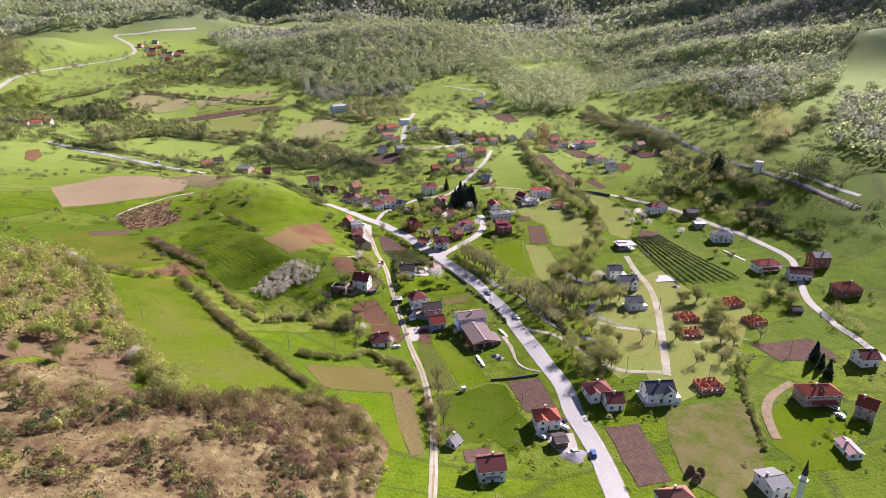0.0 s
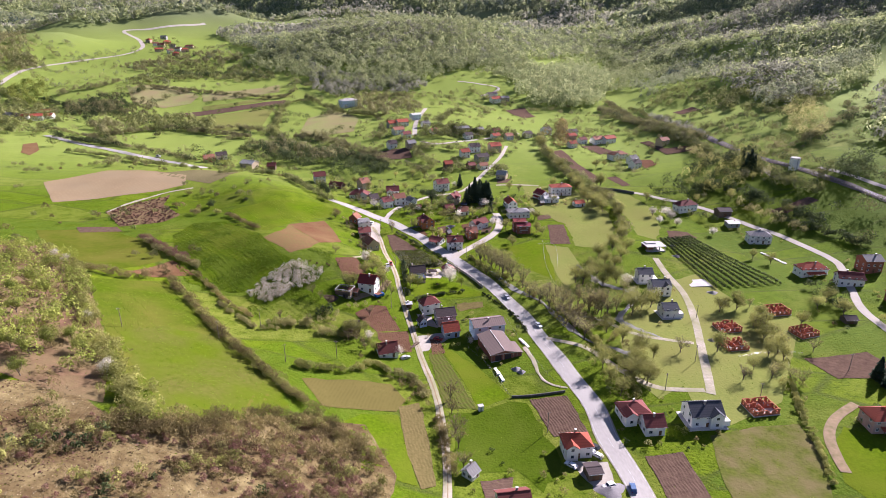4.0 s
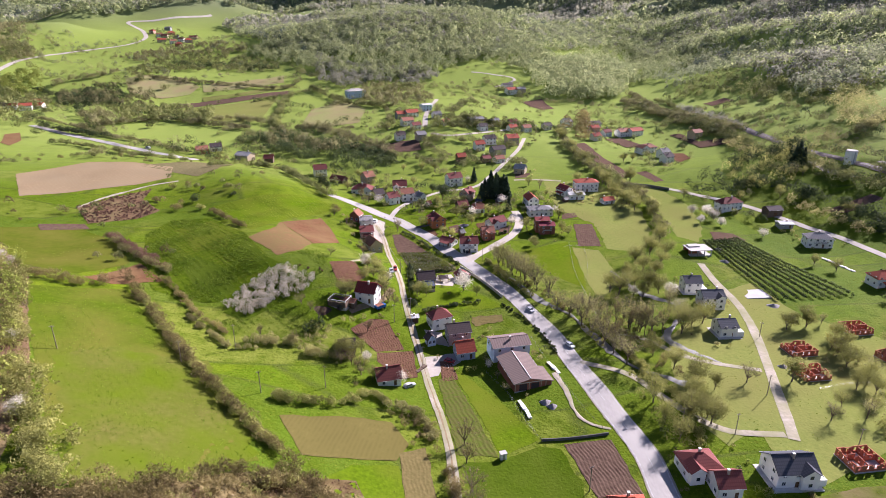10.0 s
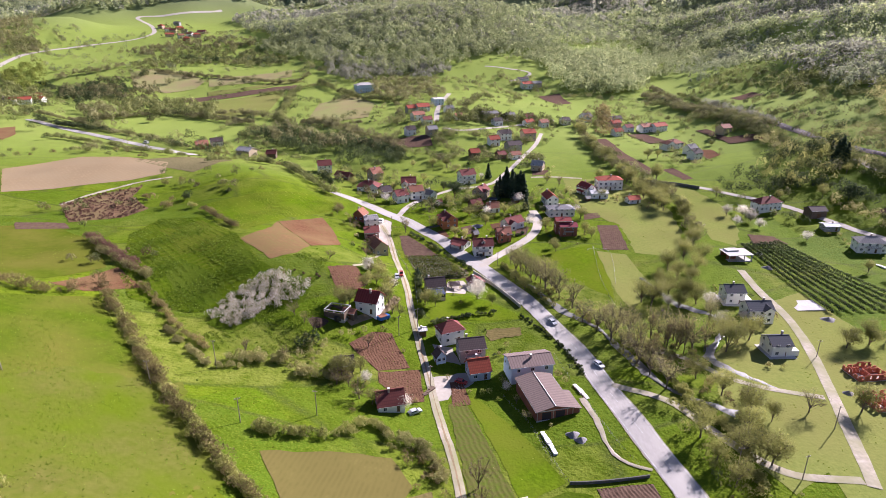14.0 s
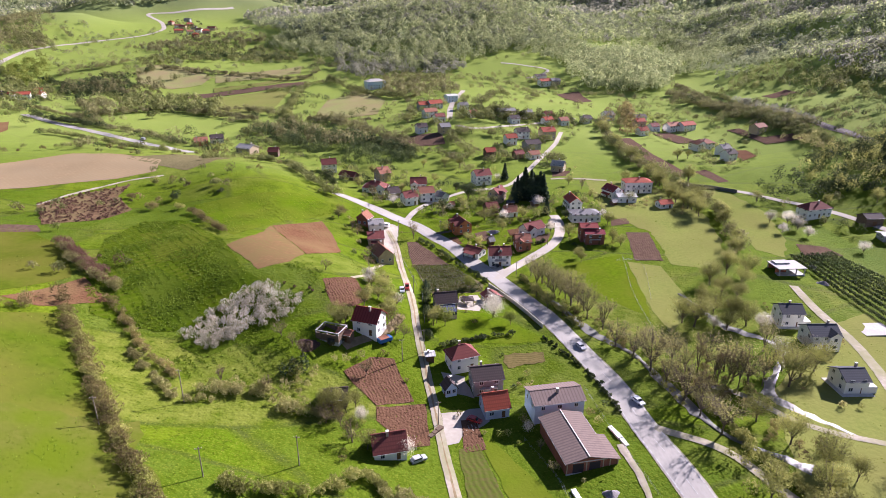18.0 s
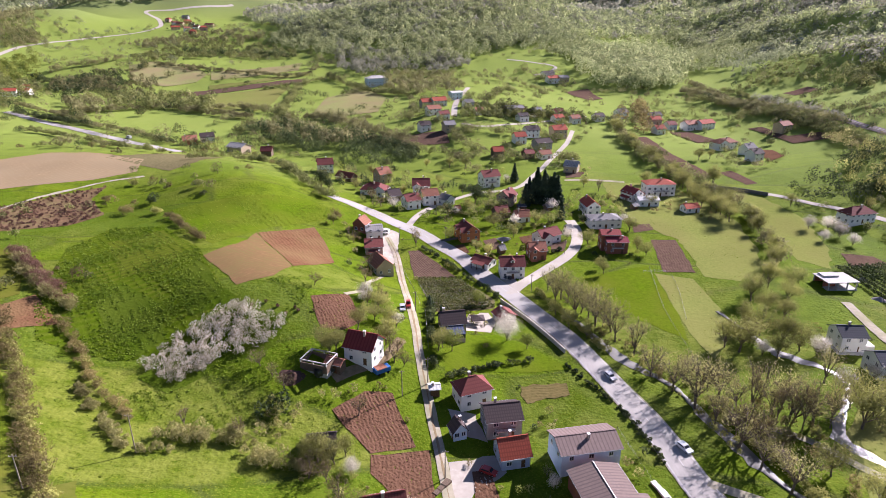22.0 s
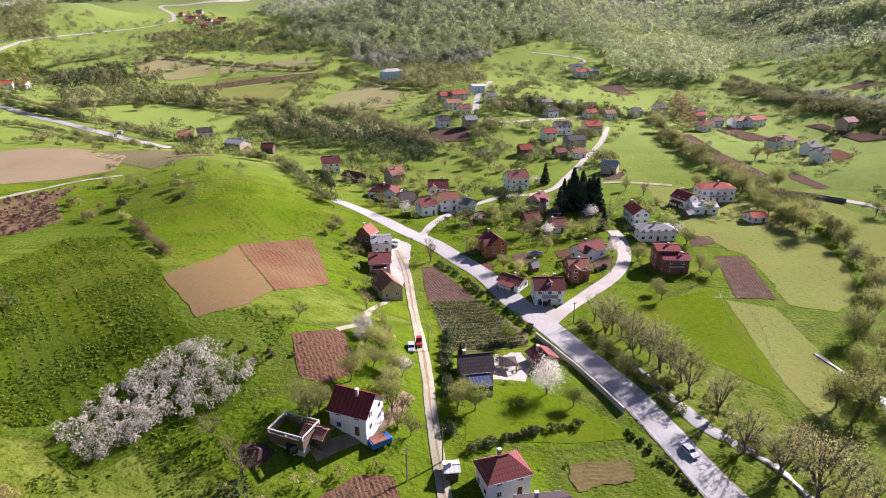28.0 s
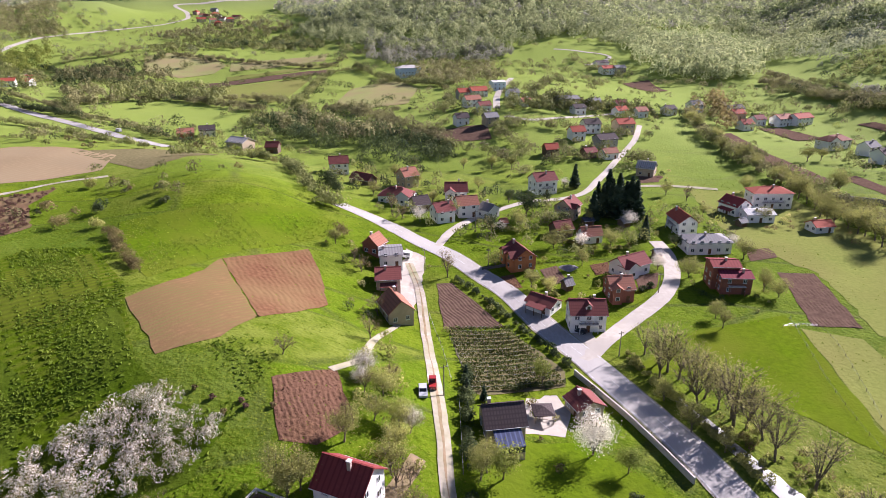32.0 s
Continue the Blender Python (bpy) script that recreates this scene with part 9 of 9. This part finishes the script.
def sward(ring, n, low, high, leaf, label, patchy=0.0):
    """Clumps of growing crop and coarse grass over one field of the hill."""
    rng = np.random.RandomState(int(abs(ring[0][0])) + n)
    q = np.array(ring)
    lo, hi = q.min(0), q.max(0)
    x, y = rng.uniform(lo[0], hi[0], n), rng.uniform(lo[1], hi[1], n)
    # thicker along the drill rows
    row = np.sin(2.1 * (0.74 * x + 0.67 * y) + 0.8 * np.sin(0.2 * x)) + 1.3 * np.sin(0.21 * x + 1.7 * np.sin(0.16 * y)) + rng.normal(0, 0.8, n)
    ok = inside(ring, x, y) & (row > patchy)
    x, y = x[ok], y[ok]
    p = np.c_[x, y, ground(x, y) + 0.22]
    v, f = cards(p, rng.uniform(low, high, len(p)), rng, 0.3)
    tagged(new("crop_clumps", fast_mesh("crop_clumps", v, f, [LEAF[leaf]])), label, "grass", kind="stuff")


LEAF["crop"] = leaf_mat("crop_blades", (0.10, 0.165, 0.010), (0.185, 0.25, 0.025), 0.5)
LEAF["vine"] = leaf_mat("vine_leaves", (0.07, 0.095, 0.02), (0.16, 0.185, 0.045), 0.35)
LEAF["tuft"] = leaf_mat("tuft_blades", (0.13, 0.19, 0.014), (0.24, 0.28, 0.04), 0.55)
car(29.4, -95.7, -65, "white", "car")
car(19.7, -64.6, -69, "silver", "car")
car(-18.0, -100.6, -28, "red", "car")
car(-33.2, -118.5, 28, "silver", "car")
car(-39.9, -32.0, -86, "red", "tractor")
car(-41.6, -35.8, -83, "silver", "car")
car(-55.0, 47.3, 165, "white", "van")
car(35.5, -201.9, 80, "blue", "car")
car(19.7, -189.2, 133, "white", "car")
car(27.9, -183.2, 126, "silver", "car")
car(29.5, -185.4, 131, "white", "car")
car(29.7, -181.1, 132, "black", "car")
car(28.7, -199.9, -161, "white", "car")
car(-3.1, 4.7, 152, "black", "car")
car(138.9, -184.1, 126, "white", "car")
car(137.8, -189.3, 107, "silver", "car")
car(-260.4, 238.4, 145, "white", "van")
pole(-95.0, -107.8, 10)
pole(-107.7, -124.2, 8)
pole(-61.1, -127.0, 8.5)
pole(-138.6, -135.6, 8)
pole(-79.7, -136.4, 8)
pole(16.1, -171.4, 8.5)
pole(-32.7, -71.8, 8.5)
pole(4.7, -8.3, 7)
pole(-26.7, 47.3, 6)
pole(-47.4, 40.2, 7.5)
pole(-31.2, 80.8, 7.5)
pole(87.4, -133.0, 8)
pole(99.3, -161.0, 8)
pole(107.2, -92.5, 7)
pole(-28.2, -103.1, 8)
pole(-39.4, -77.8, 8)
pole(-37.4, -34.1, 7.5)
pole(148.2, -142.4, 8)
pole(24.0, 27.7, 6.5)
pole(50.9, -149.4, 8)
pole(66.1, -153.0, 8)
brick_shell(116.8, -103.5, 5)
brick_shell(110.8, -120.4, 5)
brick_shell(96.7, -165.9, 5)
brick_shell(149.8, -88.6, 5)
brick_shell(149.2, -111.0, 15)
slab_house(121.9, -2.5, 4)
floor_slab(126.9, -52.6, 3, 12, 9)
water_tower(269.9, 96.4)
minaret(90.2, -233.9)
haystack(65.7, -213.8)
haystack(68.6, -215.1)
haystack(65.9, -217.7)
half_built_house(-61.6, -74.0, -20)
tarped_cart(-45.3, -71.5, 35)
tool_cabin(-5.8, -157.3, 12)
gravel_heap(12.2, -131.2, 1.7)
gravel_heap(14.0, -133.6, 1.5)
gravel_heap(28.6, -201.4, 4.0)
plank_stack([(4.0, -128.9), (5.9, -139.0)], "white")
plank_stack([(18.7, -106.0), (20.9, -113.9)], "white")
gravel_heap(-0.2, 46.5, 2.6)
gravel_heap(132.0, -13.8, 2.2)
gravel_heap(136.4, 2.9, 2.0)
gravel_heap(129.5, -64.2, 2.6)
gravel_heap(103.7, -114.9, 1.6)
plank_stack([(187.3, -10.1), (191.4, -29.3)], "white")
plank_stack([(-30.7, -108.1), (-28.9, -105.8)], "wood")
gazebo(-16.9, -36.0, 5)
vineyard([(-37.9, 4.7), (-31.9, -29.2)], [(-21.7, 7.3), (-10.2, -21.1)], 15)
orchard([(133.1, 13.4), (134.0, -60.5)], [(155.1, 18.6), (170.9, -58.7)], 9, 24)
low_wall("retaining_wall", [(-7.5, -16.8), (-1.4, -28.5), (4.1, -40.0), (9.1, -51.4)], 1.5, 0.35, "pale rendered retaining wall beside the road")
# dark wall shape added where there is only shade below the lane
low_wall("lane_wall", [(126.5, 119.4), (138.1, 112.4), (148.4, 102.9)], 2.0, 0.4, "dark band for the shade below the lane")
low_wall("garden_wall", [(7.1, -150.0), (17.8, -150.1), (28.1, -149.4)], 0.9, 0.3, "dark low garden wall")
fence([(15.6, -87.5), (18.5, -106.7), (22.9, -132.1), (27.7, -148.3)], 1.2, 5.0, "wire fence on wooden posts beside the road")
fence([(1.0, -126.2), (3.6, -140.0), (7.1, -150.0)], 1.2, 4.0, "wire fence on wooden posts along the garden")
fence([(51.8, 8.4), (61.6, 8.8), (60.1, -7.7), (53.9, -33.2)], 1.0, 5.0, "wire fence between the meadows")
fence([(55.8, 13.2), (49.6, -23.4), (48.1, -51.4), (47.2, -73.9)], 1.0, 5.0, "wire fence between the meadows")
fence([(-38.3, 2.9), (-34.8, -14.0), (-31.9, -29.2)], 1.3, 3.0, "pale post fence round the vineyard")
fence([(107.9, -129.9), (124.5, -126.1), (139.2, -129.2)], 1.0, 6.0, "low wire fence round the building plots")
tree_stumps([(-74.1, -56.4), (-72.0, -53.5), (-80.8, -52.1), (-77.1, -53.7), (-66.5, -53.4), (-70.9, -54.6), (-84.7, -53.7)])
rail_line([(264.0, 393.5), (268.4, 303.0), (265.8, 229.1), (264.9, 161.0), (268.6, 117.8), (277.0, 74.2), (282.8, 43.4), (290.5, 5.4)])
yard([(-55.3, 4.6), (-55.2, 54.4), (-47.8, 49.2), (-47.8, 25.1), (-48.8, 6.6)], "pale gravel yard beside the shops")
yard([(-19.8, -28.8), (-12.7, -26.2), (-10.5, -32.4), (-12.9, -41.3), (-22.5, -42.6)], "paved patio behind the house")
yard([(-27.4, -97.9), (-16.1, -94.8), (-13.6, -100.2), (-26.9, -113.3)], "pale gravel yard by the lane")
yard([(-27.3, -79.4), (-20.0, -80.5), (-17.4, -90.4), (-25.0, -87.9)], "grey concrete yard between the houses")
yard([(21.3, -187.1), (32.1, -188.5), (29.9, -205.7), (25.3, -201.0), (21.6, -193.3)], "gravel parking yard beside the road")
yard([(-8.3, 4.2), (0.7, 8.6), (0.2, -10.3), (-6.0, -10.4)], "pale road mouth at the junction")
fence([(-34.3, -32.4), (-33.6, -44.8), (-32.7, -58.8)], 1.4, 3.0, "dark garden fence along the lane")
fence([(-5.0, -108.8), (0.9, -124.9), (6.6, -149.9)], 1.2, 4.0, "wire fence on wooden posts behind the hall")
fence([(140.7, -102.5), (121.6, -146.8), (107.4, -178.0)], 1.2, 4.0, "pale fence along the building plots")
car(-59.9, -76.4, 39, "black", "van")
low_wall("garden_wall", [(-28.9, 44.0), (-21.3, 47.1), (-14.6, 50.5)], 0.9, 0.35, "dark stone garden wall")
fence([(-13.8, 56.7), (-12.0, 46.7), (-9.9, 37.5)], 1.1, 2.0, "wooden post fence along the garden path")
fence([(-43.9, 11.6), (-39.8, -5.7), (-35.8, -28.3)], 1.2, 3.0, "pale post fence beside the ploughed strip")
soil_heap(-68.0, -78.7, 2.8)
sward([(-163.3, -9.6), (-159.3, 14.5), (-138.4, 13.3), (-115.1, -13.0), (-95.9, -44.5), (-88.0, -63.0), (-99.2, -70.3), (-115.3, -75.8), (-136.5, -72.6), (-147.6, -54.2), (-156.8, -27.3)], 42000, 0.18, 0.42, "crop", "dark green tussocks of crop on the hillside")
sward([(-144.2, 35.7), (-111.5, 53.9), (-94.0, 66.6), (-79.7, 63.4), (-81.2, 46.3), (-98.8, 22.5), (-111.3, -9.5), (-127.6, 8.5)], 16000, 0.15, 0.32, "tuft", "fresh green grass clumps on the hilltop field", 0.2)
sward([(-96.0, -100.0), (-106.0, -88.0), (-88.0, -66.0), (-72.0, -52.0), (-84.0, -40.0), (-78.0, -32.0), (-70.0, -36.0), (-71.0, -62.0), (-62.0, -78.0), (-70.0, -98.0)], 14000, 0.15, 0.36, "crop", "coarse dark grass tussocks on the slope", 0.3)
sward([(-171.5, -94.0), (-144.5, -77.0), (-114.9, -113.9), (-72.0, -171.6), (-88.6, -186.4), (-102.6, -198.1), (-124.2, -168.8), (-148.5, -130.8)], 16000, 0.1, 0.24, "crop", "short uneven grass clumps over the meadow", 0.1)
road_markings()
tufts()
